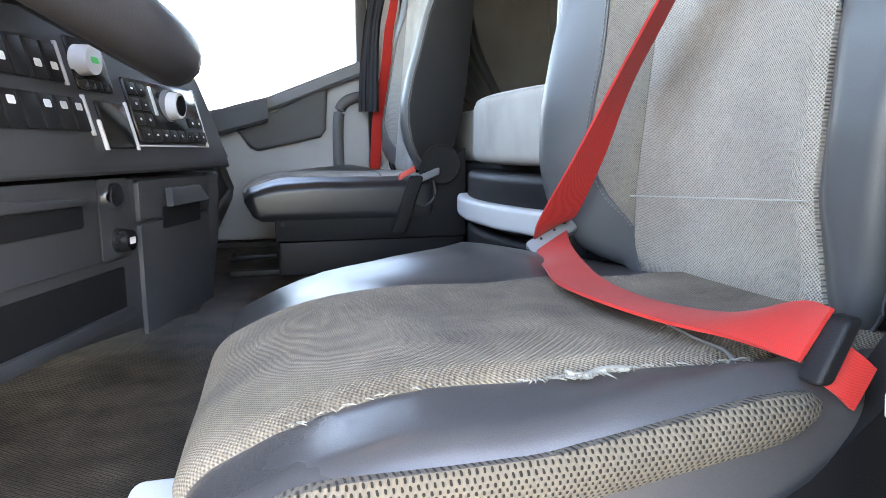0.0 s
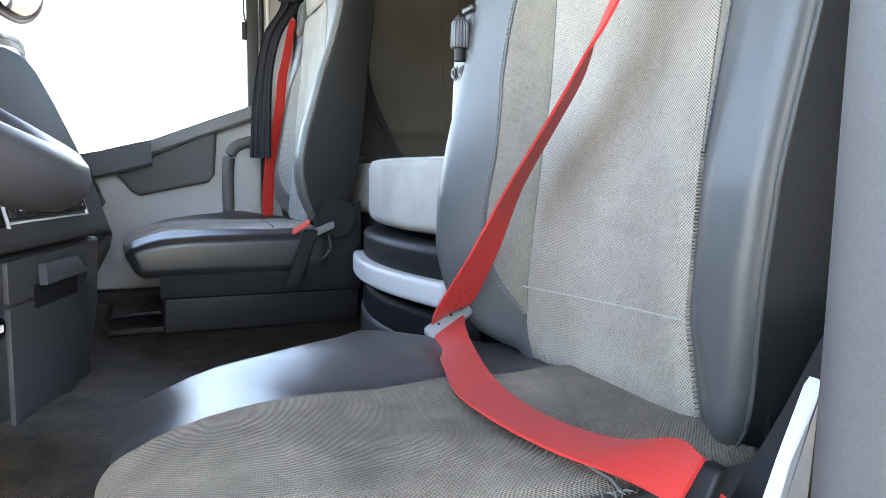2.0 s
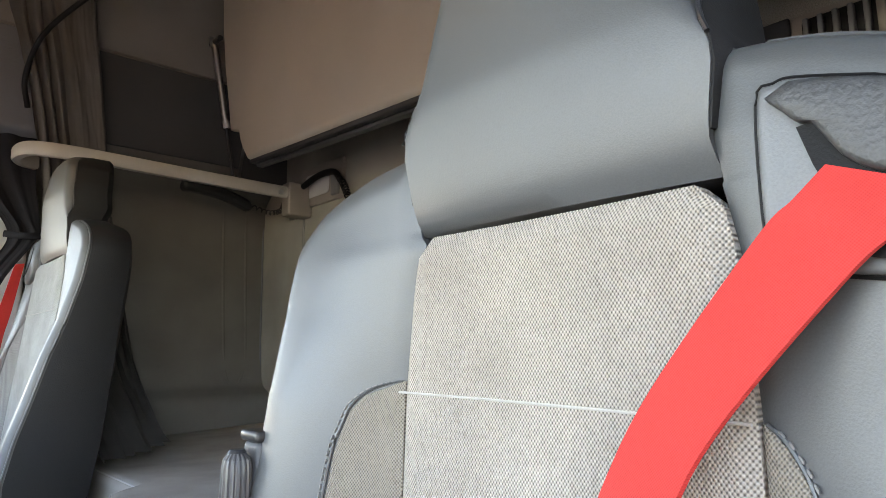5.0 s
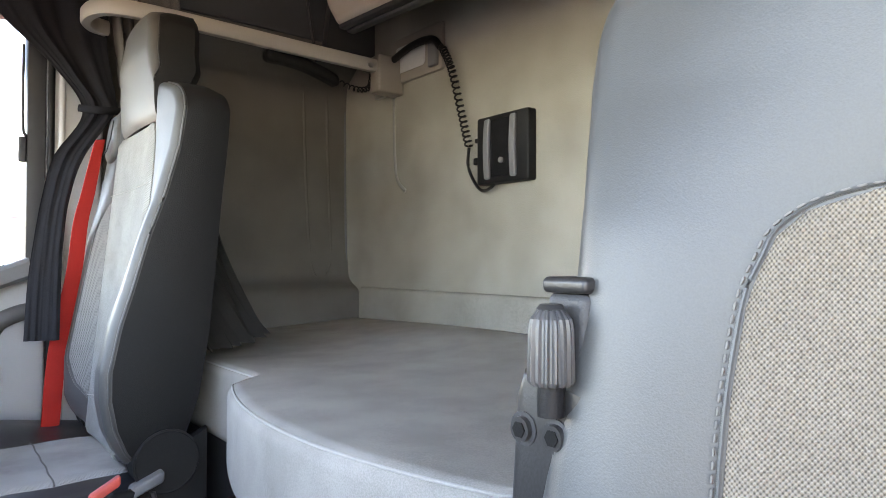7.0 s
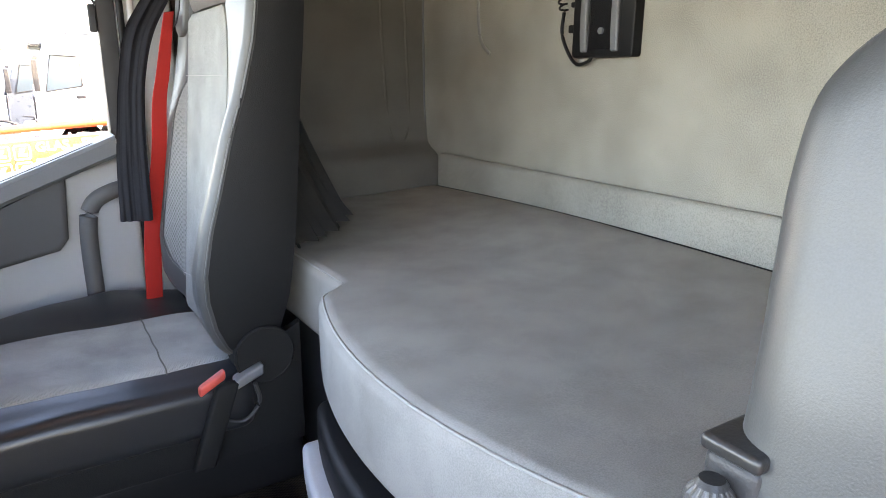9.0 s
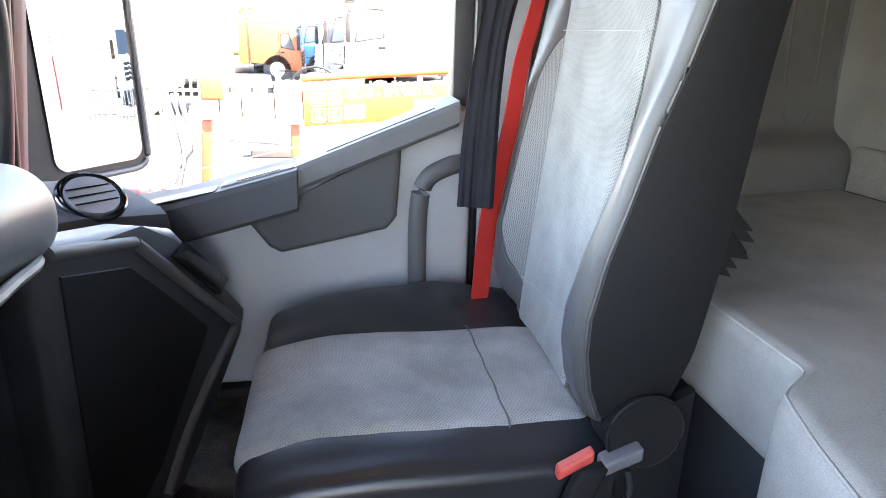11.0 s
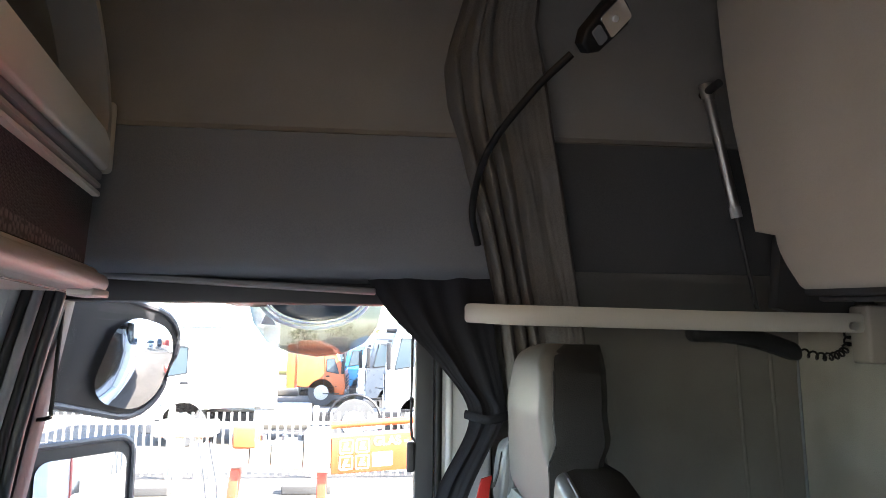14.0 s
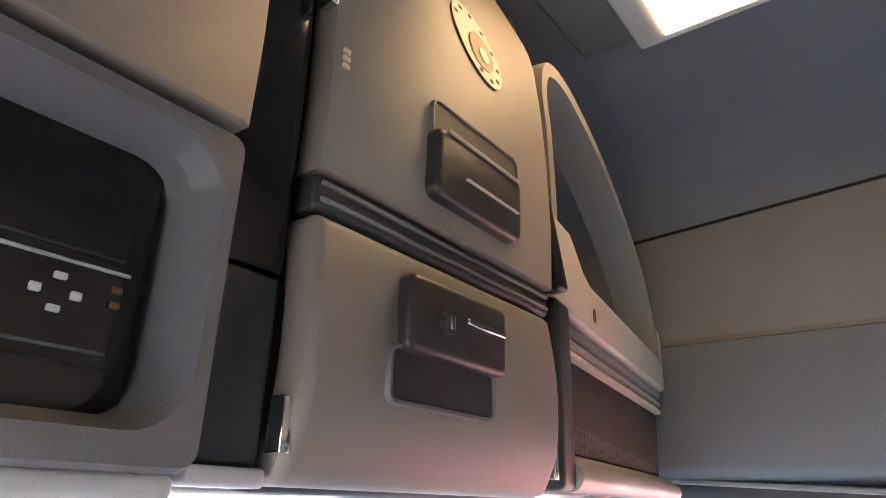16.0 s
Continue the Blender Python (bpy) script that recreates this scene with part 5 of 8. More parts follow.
solo("window_curtain", drape(path_rows([((-0.77, 0.975, 1.145), (0.25, -0.02, 0), (0.1, 1, 0)), ((-0.745, 0.97, 1.05), (0.19, -0.02, -0.03), (0.1, 1, 0)), ((-0.695, 0.955, 0.95), (0.12, -0.02, -0.06), (0.1, 1, 0)), ((-0.668, 0.942, 0.885), (0.06, -0.02, 0.0), (0.1, 1, 0)), ((-0.732, 0.884, 0.775), (0.050, -0.03, 0), (0.1, 1, 0)), ((-0.756, 0.870, 0.69), (0.046, -0.02, 0), (0.1, 1, 0)), ((-0.768, 0.860, 0.61), (0.048, -0.02, 0), (0.1, 1, 0)), ((-0.776, 0.852, 0.52), (0.054, -0.02, 0), (0.1, 1, 0)), ((-0.780, 0.848, 0.41), (0.058, -0.015, 0), (0.1, 1, 0))]), 0, 2.2, 0.006),
            "curtain", "charcoal side window curtain, tied back and hanging down", "curtain", "curtains")
solo("curtain_tie", tube(smooth_path([(-0.705, 0.955, 0.89), (-0.670, 0.922, 0.884), (-0.630, 0.938, 0.89), (-0.612, 0.975, 0.895)], 6), 0.008, 8, flat=0.4), "curtain", "dark cloth band tying the window curtain", "curtain tie")
solo("driver_curtain", drape(path_rows([((-0.50, -0.90, 1.80), (0.16, -0.10, 0), (0.6, 1, 0)), ((-0.50, -0.90, 1.0), (0.2, -0.12, 0), (0.6, 1, 0)), ((-0.50, -0.90, 0.30), (0.2, -0.12, 0), (0.6, 1, 0))]), 0, 4, 0.018),
           "curtain", "charcoal curtain hanging behind the driver's seat", "curtain", "curtains")


# ---- upper bunk folded up, its strut, the rail ----
ub = thing("upper_bunk", (-0.15, 0, 1.08), "beige upper bunk folded up against the rear wall", "bunk")


BUNK_EDGE = [(1.06, 0.690), (1.116, 0.700), (1.142, 0.722), (1.170, 0.738), (1.194, 0.743), (1.204, 0.797), (1.264, 0.806), (1.40, 0.834), (1.52, 0.847), (1.64, 0.849), (1.79, 0.832)]


def ub_shape(p):
    q = p.copy()
    t = (p.z - 1.06) / 0.72
    if p.y > 0.4:
        q.y = 0.4 + (curve(p.z, BUNK_EDGE) - 0.4) * (p.y - 0.4) / 0.36
    q.z -= 0.045 * max(0, min(1, (0.75 - p.y) / 0.9)) * (1 - t)
    q.x -= 0.03 * t
    return q


wedge = lambda p: ub_shape(p) + V(0, 0, 0.075 * max(0, min(1, (p.x + 0.222) / 0.11)) * max(0, min(1, (1.22 - p.z) / 0.10)))
part("bunk_panel", rbox((-0.235, -0.80, 1.10), (-0.10, 0.76, 1.79), 0.018, 4, (6, 10, 44), wedge), plain("beige_bunk_board", (0.40, 0.362, 0.315), 0.6, vary=0.1, bump=0.35, fine=700), ub, "beige bunk underside")
part("edge_trim", rbox((-0.226, -0.80, 1.092), (-0.200, 0.75, 1.104), 0.004, 2, (1, 10, 1), ub_shape), "plastic_dark", ub, "dark edge under the bunk")
part("edge_bead", rbox((-0.212, -0.80, 1.084), (-0.192, 0.74, 1.0925), 0.006, 2, (1, 10, 1), ub_shape), "plastic_console", ub, "dark bead under the bunk")
part("side_wing", plate([(-0.20, 1.08), (-0.06, 1.05), (-0.06, 1.25), (-0.16, 1.25), (-0.185, 1.20)], lambda u, v, w: Vector((u, 0.80 + w, v)), 0.03, 0.006, 2), "plastic_dark", ub, "dark hinge wing")
st = thing("gas_strut", (-0.2, 0.92, 1.1), "steel gas strut holding up the bunk", "gas strut")
part("cylinder", rod((-0.250, 0.897, 1.483), (-0.199, 0.913, 1.265), 0.0095, 18), "steel", st)
part("piston", rod((-0.199, 0.913, 1.268), (-0.160, 0.925, 1.085), 0.0042, 10), "plastic_dark", st)
part("end_cap", rod((-0.2010, 0.9124, 1.275), (-0.1965, 0.9138, 1.255), 0.0105, 18), "plastic_pale", st, "pale grey end cap")
part("ball_joint", rod((-0.254, 0.850, 1.492), (-0.254, 0.912, 1.492), 0.008, 12), "plastic_dark", st)
part("socket", rod((-0.256, 0.8955, 1.508), (-0.250, 0.897, 1.480), 0.0125, 14), "steel", st)

rail = thing("guard_rail", (-0.4, 0.77, 1.05), "flat champagne-coloured guard rail beside the bunk", "rail")
rp = smooth_path([(-0.655, 0.945, 1.068), (-0.685, 0.93, 1.068), (-0.704, 0.890, 1.068), (-0.700, 0.83, 1.066), (-0.674, 0.785, 1.062), (-0.60, 0.768, 1.060), (-0.45, 0.766, 1.058), (-0.3, 0.768, 1.056), (-0.07, 0.775, 1.056)], 5)
rings = []
for i, p in enumerate(rp):
    d = (rp[min(i + 1, len(rp) - 1)] - rp[max(i - 1, 0)]).normalized()
    sd = d.cross(Vector((0, 0, 1))).normalized()
    rings.append([p + sd * a * 0.011 + Vector((0, 0, b * 0.0155)) for a, b in ((-1, -0.7), (-0.7, -1), (0.7, -1), (1, -0.7), (1, 0.7), (0.7, 1), (-0.7, 1), (-1, 0.7))])
part("bar", skin(rings), "rail_paint", rail)
part("bracket", rbox((-0.075, 0.755, 0.99), (-0.0, 0.80, 1.085), 0.006, 2), "plastic_taupe", rail)
part("bolt", rod((-0.10, 0.757, 1.050), (-0.10, 0.752, 1.050), 0.007, 14), "steel", rail)
part("bracket_plate", rbox((-0.012, 0.83, 1.0), (0.0, 0.875, 1.10), 0.003, 2), "steel", rail, "steel bracket on the wall")

# remote handset under the rail with its curled lead
hs = thing("handset", (-0.26, 0.80, 1.04), "black corded handset hanging under the guard rail", "handset")
part("body", rbox((-0.355, 0.785, 1.022), (-0.165, 0.825, 1.052), 0.013, 4, (6, 1, 1), lambda p: p + Vector((0, 0, -(p.x + 0.355) * 0.17 + 0.012 * math.sin((p.x + 0.355) / 0.19 * math.pi)))), "plastic_black", hs)
part("key", rbox((-0.29, 0.782, 1.046), (-0.265, 0.80, 1.058), 0.003, 2), "plastic_mid", hs)


def coil(points, r, turns, wire, sides=6):
    pts = smooth_path(points, 12)
    out = []
    total = turns * 10
    for k in range(total + 1):
        t = k / total * (len(pts) - 1)
        i = min(int(t), len(pts) - 2)
        p = pts[i].lerp(pts[i + 1], t - i)
        d = (pts[i + 1] - pts[i]).normalized()
        u = d.orthogonal().normalized()
        v = d.cross(u)
        a = 2 * math.pi * k / 10
        out.append(p + (u * math.cos(a) + v * math.sin(a)) * r)
    return tube(out, wire, sides)


part("lead", coil([(-0.17, 0.805, 1.01), (-0.11, 0.81, 1.0), (-0.06, 0.83, 1.015), (-0.03, 0.86, 1.06)], 0.006, 12, 0.002), "plastic_black", hs, "black curled lead")

# control box on the rear wall and its cable
cb = thing("control_box", (-0.01, 0.37, 0.8), "black control box on the felt rear wall", "control box")
part("housing", plate(rounded(0.292, 0.728, 0.447, 0.873, 0.006, 3), lambda u, v, w: Vector((-w, u, v)), 0.022, 0.004, 2), "plastic_black", cb)
part("recess", plate(rounded(0.345, 0.742, 0.400, 0.862, 0.004, 3), lambda u, v, w: Vector((-0.0222 - w, u, v)), 0.0015, 0), "gloss_black", cb, "glossy black recess")
for y0, y1 in ((0.325, 0.342), (0.403, 0.420)):
    part("rib", rbox((-0.031, y0, 0.738), (-0.020, y1, 0.866), 0.004, 3, (1, 1, 8), lambda p: p + Vector((0.004 * ((p.z - 0.802) / 0.064) ** 2, 0, 0))), "plastic_mid", cb)
part("button", rod((-0.0225, 0.368, 0.775), (-0.028, 0.368, 0.775), 0.006, 14), "plastic_mid", cb)
part("plug", rbox((-0.02, 0.447, 0.775), (-0.005, 0.462, 0.79), 0.003, 2), "plastic_black", cb)
part("plug", rbox((-0.02, 0.447, 0.822), (-0.005, 0.458, 0.832), 0.003, 2), "plastic_black", cb)
cable = thing("cable", (-0.02, 0.5, 0.9), "black coiled cable from the ceiling bracket to the control box", "cable")
part("sleeve", tube(smooth_path([(-0.03, 0.862, 1.062), (-0.03, 0.78, 1.072), (-0.03, 0.68, 1.092), (-0.03, 0.60, 1.088), (-0.03, 0.565, 1.06)], 6), 0.009, 10), "plastic_black", cable)
part("coil", coil([(-0.028, 0.562, 1.06), (-0.025, 0.530, 1.0), (-0.022, 0.500, 0.90), (-0.02, 0.475, 0.815)], 0.008, 22, 0.0022), "plastic_black", cable)
part("tail", tube(smooth_path([(-0.02, 0.475, 0.815), (-0.02, 0.478, 0.775), (-0.02, 0.455, 0.735), (-0.02, 0.43, 0.716), (-0.02, 0.40, 0.722), (-0.015, 0.395, 0.735)], 6), 0.0035, 8), "plastic_black", cable)

vp = thing("vent_panel", (0, 0.69, 1.08), "grey vent panel with a pale window on the rear wall", "vent panel")
part("plate", plate(rounded(0.585, 1.02, 0.80, 1.135, 0.008, 3), lambda u, v, w: Vector((-w, u, v)), 0.010, 0.003, 2), "plastic_taupe", vp)
part("window", plate(rounded(0.65, 1.045, 0.775, 1.112, 0.010, 3), lambda u, v, w: Vector((-0.0102 - w, u, v)), 0.0015, 0), "plastic_pale", vp)
part("latch", rbox((-0.02, 0.597, 1.03), (-0.008, 0.63, 1.09), 0.004, 2), "plastic_mid", vp)
vd = thing("air_vent", (0, -0.58, 1.01), "grey slatted air vent on the rear wall", "vent")
part("frame", plate(rounded(-0.66, 0.965, -0.548, 1.068, 0.008, 3), lambda u, v, w: Vector((-w, u, v)), 0.010, 0.003, 2), "plastic_taupe", vd)
part("dark_back", plate(rounded(-0.65, 0.978, -0.562, 1.058, 0.006, 3), lambda u, v, w: Vector((-0.0102 - w, u, v)), 0.001, 0), "plastic_black", vd)
for k in range(5):
    part("slat", rbox((-0.022, -0.645 + k * 0.018, 0.980), (-0.010, -0.638 + k * 0.018, 1.056), 0.002, 2), "plastic_mid", vd)
hk = thing("coat_hook", (0, -0.51, 1.0), "small grey folding hook on the rear wall", "hook")
part("plate", rbox((-0.008, -0.545, 0.955), (0.0, -0.495, 1.01), 0.003, 2), "plastic_dark", hk)
part("hook", tube(smooth_path([(-0.008, -0.52, 0.985), (-0.03, -0.52, 0.975), (-0.035, -0.52, 0.99)], 4), 0.006, 8), "plastic_mid", hk)
part("screw_plate", rbox((-0.008, -0.545, 1.04), (0.0, -0.505, 1.072), 0.003, 2), "plastic_dark", hk)

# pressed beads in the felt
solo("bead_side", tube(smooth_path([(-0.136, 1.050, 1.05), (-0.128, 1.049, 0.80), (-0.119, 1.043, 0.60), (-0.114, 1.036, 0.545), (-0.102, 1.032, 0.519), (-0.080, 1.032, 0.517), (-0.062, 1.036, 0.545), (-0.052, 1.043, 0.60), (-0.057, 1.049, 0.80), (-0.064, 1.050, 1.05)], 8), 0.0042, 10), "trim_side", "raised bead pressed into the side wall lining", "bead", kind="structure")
solo("bead_back", tube(smooth_path([(0.002, 0.80, 1.0), (0.002, 0.797, 0.88), (0.002, 0.79, 0.80), (0.002, 0.775, 0.765), (0.002, 0.745, 0.742)], 8), 0.006, 10), "felt_light", "raised bead pressed into the rear wall lining", "bead", kind="structure")
for nm, z in (("seam_side_low", 1.237), ):
    solo(nm, tube([(-0.70, 0.9415, z), (-0.02, 0.9415, z)], 0.003, 6), "felt_dark", "dark seam in the side wall lining", "seam", kind="structure")
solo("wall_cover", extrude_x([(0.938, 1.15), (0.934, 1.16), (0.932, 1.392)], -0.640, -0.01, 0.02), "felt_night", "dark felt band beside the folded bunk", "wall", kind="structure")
solo("corner_seam", tube([(-0.003, 1.036, 0.515), (-0.003, 1.043, 0.64), (-0.003, 1.051, 1.0)], 0.003, 6), "felt_dark", "dark seam in the corner of the lining", "seam", kind="structure")

# reading lamp on a bent stalk
rl = thing("reading_lamp", (-0.68, 0.9, 1.22), "flexible stalk reading lamp with a silver head", "lamp")
part("stalk", tube(smooth_path([(-0.69, 0.905, 1.19), (-0.705, 0.87, 1.25), (-0.69, 0.80, 1.33), (-0.63, 0.735, 1.41), (-0.575, 0.70, 1.462)], 8), 0.0065, 10), "plastic_black", rl, "black flexible stalk")
HL, HW_, HN = Vector((0.66, -0.10, 0.74)).normalized(), Vector((0.60, 0.55, -0.5)).normalized(), None
HW_ = (HW_ - HL * HW_.dot(HL)).normalized()
HN = HL.cross(HW_)
if HN.y > 0:
    HN = -HN
HC = Vector((-0.535, 0.685, 1.505))
hp = lambda u, v, w: HC + HL * u + HW_ * v + HN * w
part("head", plate([(-0.050, -0.010), (-0.034, -0.022), (0.030, -0.027), (0.045, -0.020), (0.048, 0.0), (0.045, 0.020), (0.030, 0.027), (-0.034, 0.022), (-0.050, 0.010)], hp, 0.022, 0.006, 3), "plastic_black", rl, "black lamp head")
part("face", plate(rounded(-0.008, -0.020, 0.042, 0.020, 0.006, 3), lambda u, v, w: hp(u, v, w + 0.022), 0.002, 0.001, 1), "chrome", rl, "silver lamp face")
part("lens", rod(hp(0.014, 0, 0.0235), hp(0.014, 0, 0.026), 0.005, 16), "plastic_pale", rl)
part("switch", plate(rounded(-0.030, -0.014, -0.012, 0.014, 0.004, 3), lambda u, v, w: hp(u, v, w + 0.022), 0.003, 0.001, 1), "plastic_mid", rl)

# ---- overhead lockers ----
FACE = [(-1.198, 1.297), (-1.196, 1.36), (-1.199, 1.447), (-1.205, 1.528), (-1.214, 1.599), (-1.223, 1.629), (-1.244, 1.676), (-1.273, 1.74)]


def face_x(z):
    return curve(z, [(b, a) for a, b in FACE])


def curved_door(y0, y1, proud=0.0, thick=0.03, z0=1.297, z1=1.735, n=18):
    rings = []
    for k in range(n + 1):
        z = lerp(z0, z1, k / n)
        x = face_x(z) + proud
        rings.append([Vector((x - 0.004, y0, z)), Vector((x, y0 + 0.006, z)), Vector((x, y1 - 0.006, z)), Vector((x - 0.004, y1, z)), Vector((x - thick, y1, z)), Vector((x - thick, y0, z))])
    return skin(rings)


ov = thing("overhead_locker", (-1.3, 0, 1.09), "taupe overhead locker with two lidded doors", "locker", "overhead lockers")
part("locker_body", rbox((-1.77, -0.165, 1.078), (-1.235, 0.195, 1.615), 0.01), "plastic_dark", ov, "dark locker body")
ud = part("upper_door", curved_door(-0.153, 0.190), "plastic_taupe", ov, "taupe upper locker door")
part("mid_strip", rbox((-1.228, -0.155, 1.265), (-1.203, 0.185, 1.294), 0.006, 3), "plastic_console", ov, "dark grey strip between the doors")
for zz in (1.2715, 1.2840):
    part("strip_line", rbox((-1.204, -0.150, zz), (-1.2005, 0.180, zz + 0.0035), 0.001, 1), "plastic_mid", ov, "grey line along the strip")
# taupe door; the pinkish light from below is mixed into its base colour
ld = part("lower_door", rbox((-1.235, -0.157, 1.082), (-1.198, 0.178, 1.262), 0.010, 4, (1, 1, 6), lambda p: p + Vector((0.010 * math.sin((p.z - 1.08) / 0.18 * math.pi) - 0.012 * max(0, (1.12 - p.z) / 0.04), 0, 0))), plain("pink_lit_taupe_plastic", (0.205, 0.180, 0.162), 0.5, vary=0.08, bump=0.3, fine=900), ov, "taupe lower locker door, tinted for pinkish bounce light")
h = part("handle", plate(rounded(-0.042, 1.318, 0.098, 1.385, 0.010, 4), lambda u, v, w: Vector((face_x(v) + w, u, v)), 0.014, 0.006, 4), "plastic_handle", ud, "dark moulded handle")
# uncut recess: a darker plate on the door gives the shade of the hollow
part("recess", plate(rounded(-0.036, 1.386, 0.104, 1.416, 0.008, 4), lambda u, v, w: Vector((face_x(v) + w, u, v)), 0.003, 0.001, 1), "plastic_pad", ud, "finger recess, its shade drawn as a flat grey plate")
rim_ = [rounded(-0.036 - e, 1.380 - e, 0.104 + e, 1.416 + e, 0.008 + e, 5) for e in (0.004, 0.003, 0.001, 0.0)]
part("recess_frame", skin([[Vector((face_x(v) + w, u, v)) for u, v in line] for w, line in zip((-0.001, 0.0048, 0.0048, 0.001), rim_)], caps=False), "plastic_mid", ud, "raised rim round the finger recess")
part("line", rbox((-1.184, -0.002, 1.3455), (-1.180, 0.088, 1.3475), 0.0008, 2), "plastic_beige", ud, "pale line on the handle")
part("line", rbox((-1.184, -0.030, 1.3815), (-1.180, 0.092, 1.3833), 0.0008, 2), "plastic_beige", ud, "pale line on the handle")
part("handle", plate(rounded(-0.076, 1.177, 0.056, 1.237, 0.008, 4), lambda u, v, w: Vector((-1.190 + w, u, v)), 0.014, 0.006, 4), "plastic_handle", ld, "dark moulded handle with lock")
rim_ = [rounded(a, b, c_, d_, r_, 5) for a, b, c_, d_, r_ in ((-0.087, 1.138, 0.052, 1.184, 0.010), (-0.0855, 1.1395, 0.0505, 1.181, 0.009), (-0.083, 1.142, 0.048, 1.179, 0.007), (-0.081, 1.144, 0.046, 1.178, 0.006))]
part("recess_frame", skin([[Vector((x_, u, v)) for u, v in line] for x_, line in ((-1.1895, rim_[0]), (-1.1848, rim_[1]), (-1.1848, rim_[2]), (-1.1895, rim_[3]))], caps=False), "plastic_mid", ld, "raised rim round the finger recess")
# nothing is hollowed here either; the dark plate paints the recess's shade
part("recess", plate(rounded(-0.082, 1.1430, 0.047, 1.178, 0.006, 4), lambda u, v, w: Vector((-1.1878 + w, u, v)), 0.001, 0), "plastic_dark", ld, "finger recess, its shade drawn as a flat dark plate")
part("line", rbox((-1.178, -0.008, 1.210), (-1.173, 0.050, 1.2155), 0.002, 2), "chrome", ld, "chrome line on the handle")
lk = part("lock", rod((-1.178, -0.034, 1.205), (-1.170, -0.034, 1.205), 0.009, 20), "plastic_dark", ld, "dark round lock with a bright key slot")
part("key_slot", rbox((-1.1705, -0.037, 1.199), (-1.1690, -0.031, 1.211), 0.0007, 1), "chrome", lk)
def oval(c, half_l, half_w, n=28, k=1.0):
    """An oval on the upper door, its long axis sloping down along the door."""
    return [(c[0] + k * (0.76 * half_l * math.cos(a) + 0.64 * half_w * math.sin(a)), c[1] + k * (-0.64 * half_l * math.cos(a) + 0.76 * half_w * math.sin(a))) for a in (2 * math.pi * i / n for i in range(n))]


SC = (0.046, 1.535)
sp = lambda u, v, w: Vector((face_x(v) + 0.0014 + w, u, v))
stick = part("sticker", plate(oval(SC, 0.053, 0.031), sp, 0.0006, 0), "sticker_pale", ud, "oval pale sticker with a brown round emblem")
part("emblem", plate(oval((0.052, 1.530), 0.024, 0.020, 20), lambda u, v, w: sp(u, v, w + 0.0007), 0.0004, 0), "sticker_brown", stick)
part("emblem_light", plate(oval((0.056, 1.527), 0.010, 0.008, 16), lambda u, v, w: sp(u, v, w + 0.0012), 0.0004, 0), "sticker_pale", stick)
for k in range(9):
    a = radians(-60 + k * 32)
    u, v = SC[0] + 0.76 * 0.045 * math.cos(a) + 0.64 * 0.025 * math.sin(a), SC[1] - 0.64 * 0.045 * math.cos(a) + 0.76 * 0.025 * math.sin(a)
    part("mark", plate([(u - 0.003, v - 0.002), (u + 0.003, v - 0.002), (u + 0.003, v + 0.002), (u - 0.003, v + 0.002)], lambda a_, b_, w: sp(a_, b_, w + 0.0007), 0.0004, 0), "dark_print", stick)

for k in range(3):
    part("edge_mark", rbox((-1.1985, -0.1475, 1.384 + k * 0.007), (-1.1950, -0.1405, 1.3885 + k * 0.007), 0.001, 1), "sticker_pale", ud, "small pale mark on the door edge")
divider = thing("divider_panel", (-1.23, -0.19, 1.08), "glossy black upright panel between the overhead lockers", "panel")
lean = lambda p: p + Vector((min(0, face_x(p.z) + 1.198) if p.z > 1.3 else 0, 0, 0))
part("upper_panel", rbox((-1.245, -0.212, 1.214), (-1.216, -0.163, 1.73), 0.004, 2, (1, 1, 8), lean), "gloss_black", divider, "glossy black upper panel")
part("lower_panel", rbox((-1.245, -0.212, 1.092), (-1.218, -0.163, 1.212), 0.004, 2), "plastic_dark", divider, "dark grey lower panel")
part("foot", rbox((-1.246, -0.214, 1.080), (-1.212, -0.161, 1.0915), 0.003, 2), "plastic_pale", divider, "pale strip at the foot")
for y, z, hgt in ((-0.159, 1.10, 0.035), (-0.158, 1.44, 0.02), (0.187, 1.10, 0.03)):
    solo("hinge_tab", rbox((-1.215, y - 0.004, z), (-1.200, y + 0.004, z + hgt), 0.0015, 2), "chrome", "small chrome hinge tab on the locker edge", "hinge", "locker hinges")

ov3 = thing("radio_locker", (-1.4, -0.55, 1.09), "grey overhead unit with a dark recessed instrument", "locker", "overhead lockers")
part("locker_body", rbox((-1.77, -0.92, 1.09), (-1.26, -0.215, 1.60), 0.012, 3), "plastic_dark", ov3)
o_, i_, j_ = rounded(-0.92, 1.085, -0.214, 1.290, 0.010, 6), rounded(-0.66, 1.104, -0.224, 1.278, 0.034, 6), rounded(-0.654, 1.112, -0.234, 1.268, 0.029, 6)
part("frame", skin([[Vector((x, u, v)) for u, v in line] for x, line in ((-1.262, o_), (-1.210, o_), (-1.203, [(u * 0.995 - 0.002, v + (1.19 - v) * 0.03) for u, v in o_]), (-1.203, i_), (-1.208, i_), (-1.222, j_), (-1.262, j_))], caps=False), "plastic_mid", ov3, "grey rounded frame round the instrument")
scr = part("instrument", rbox((-1.262, -0.66, 1.10), (-1.245, -0.24, 1.275), 0.004, 2), "gloss_black", ov3, "dark instrument with small buttons")
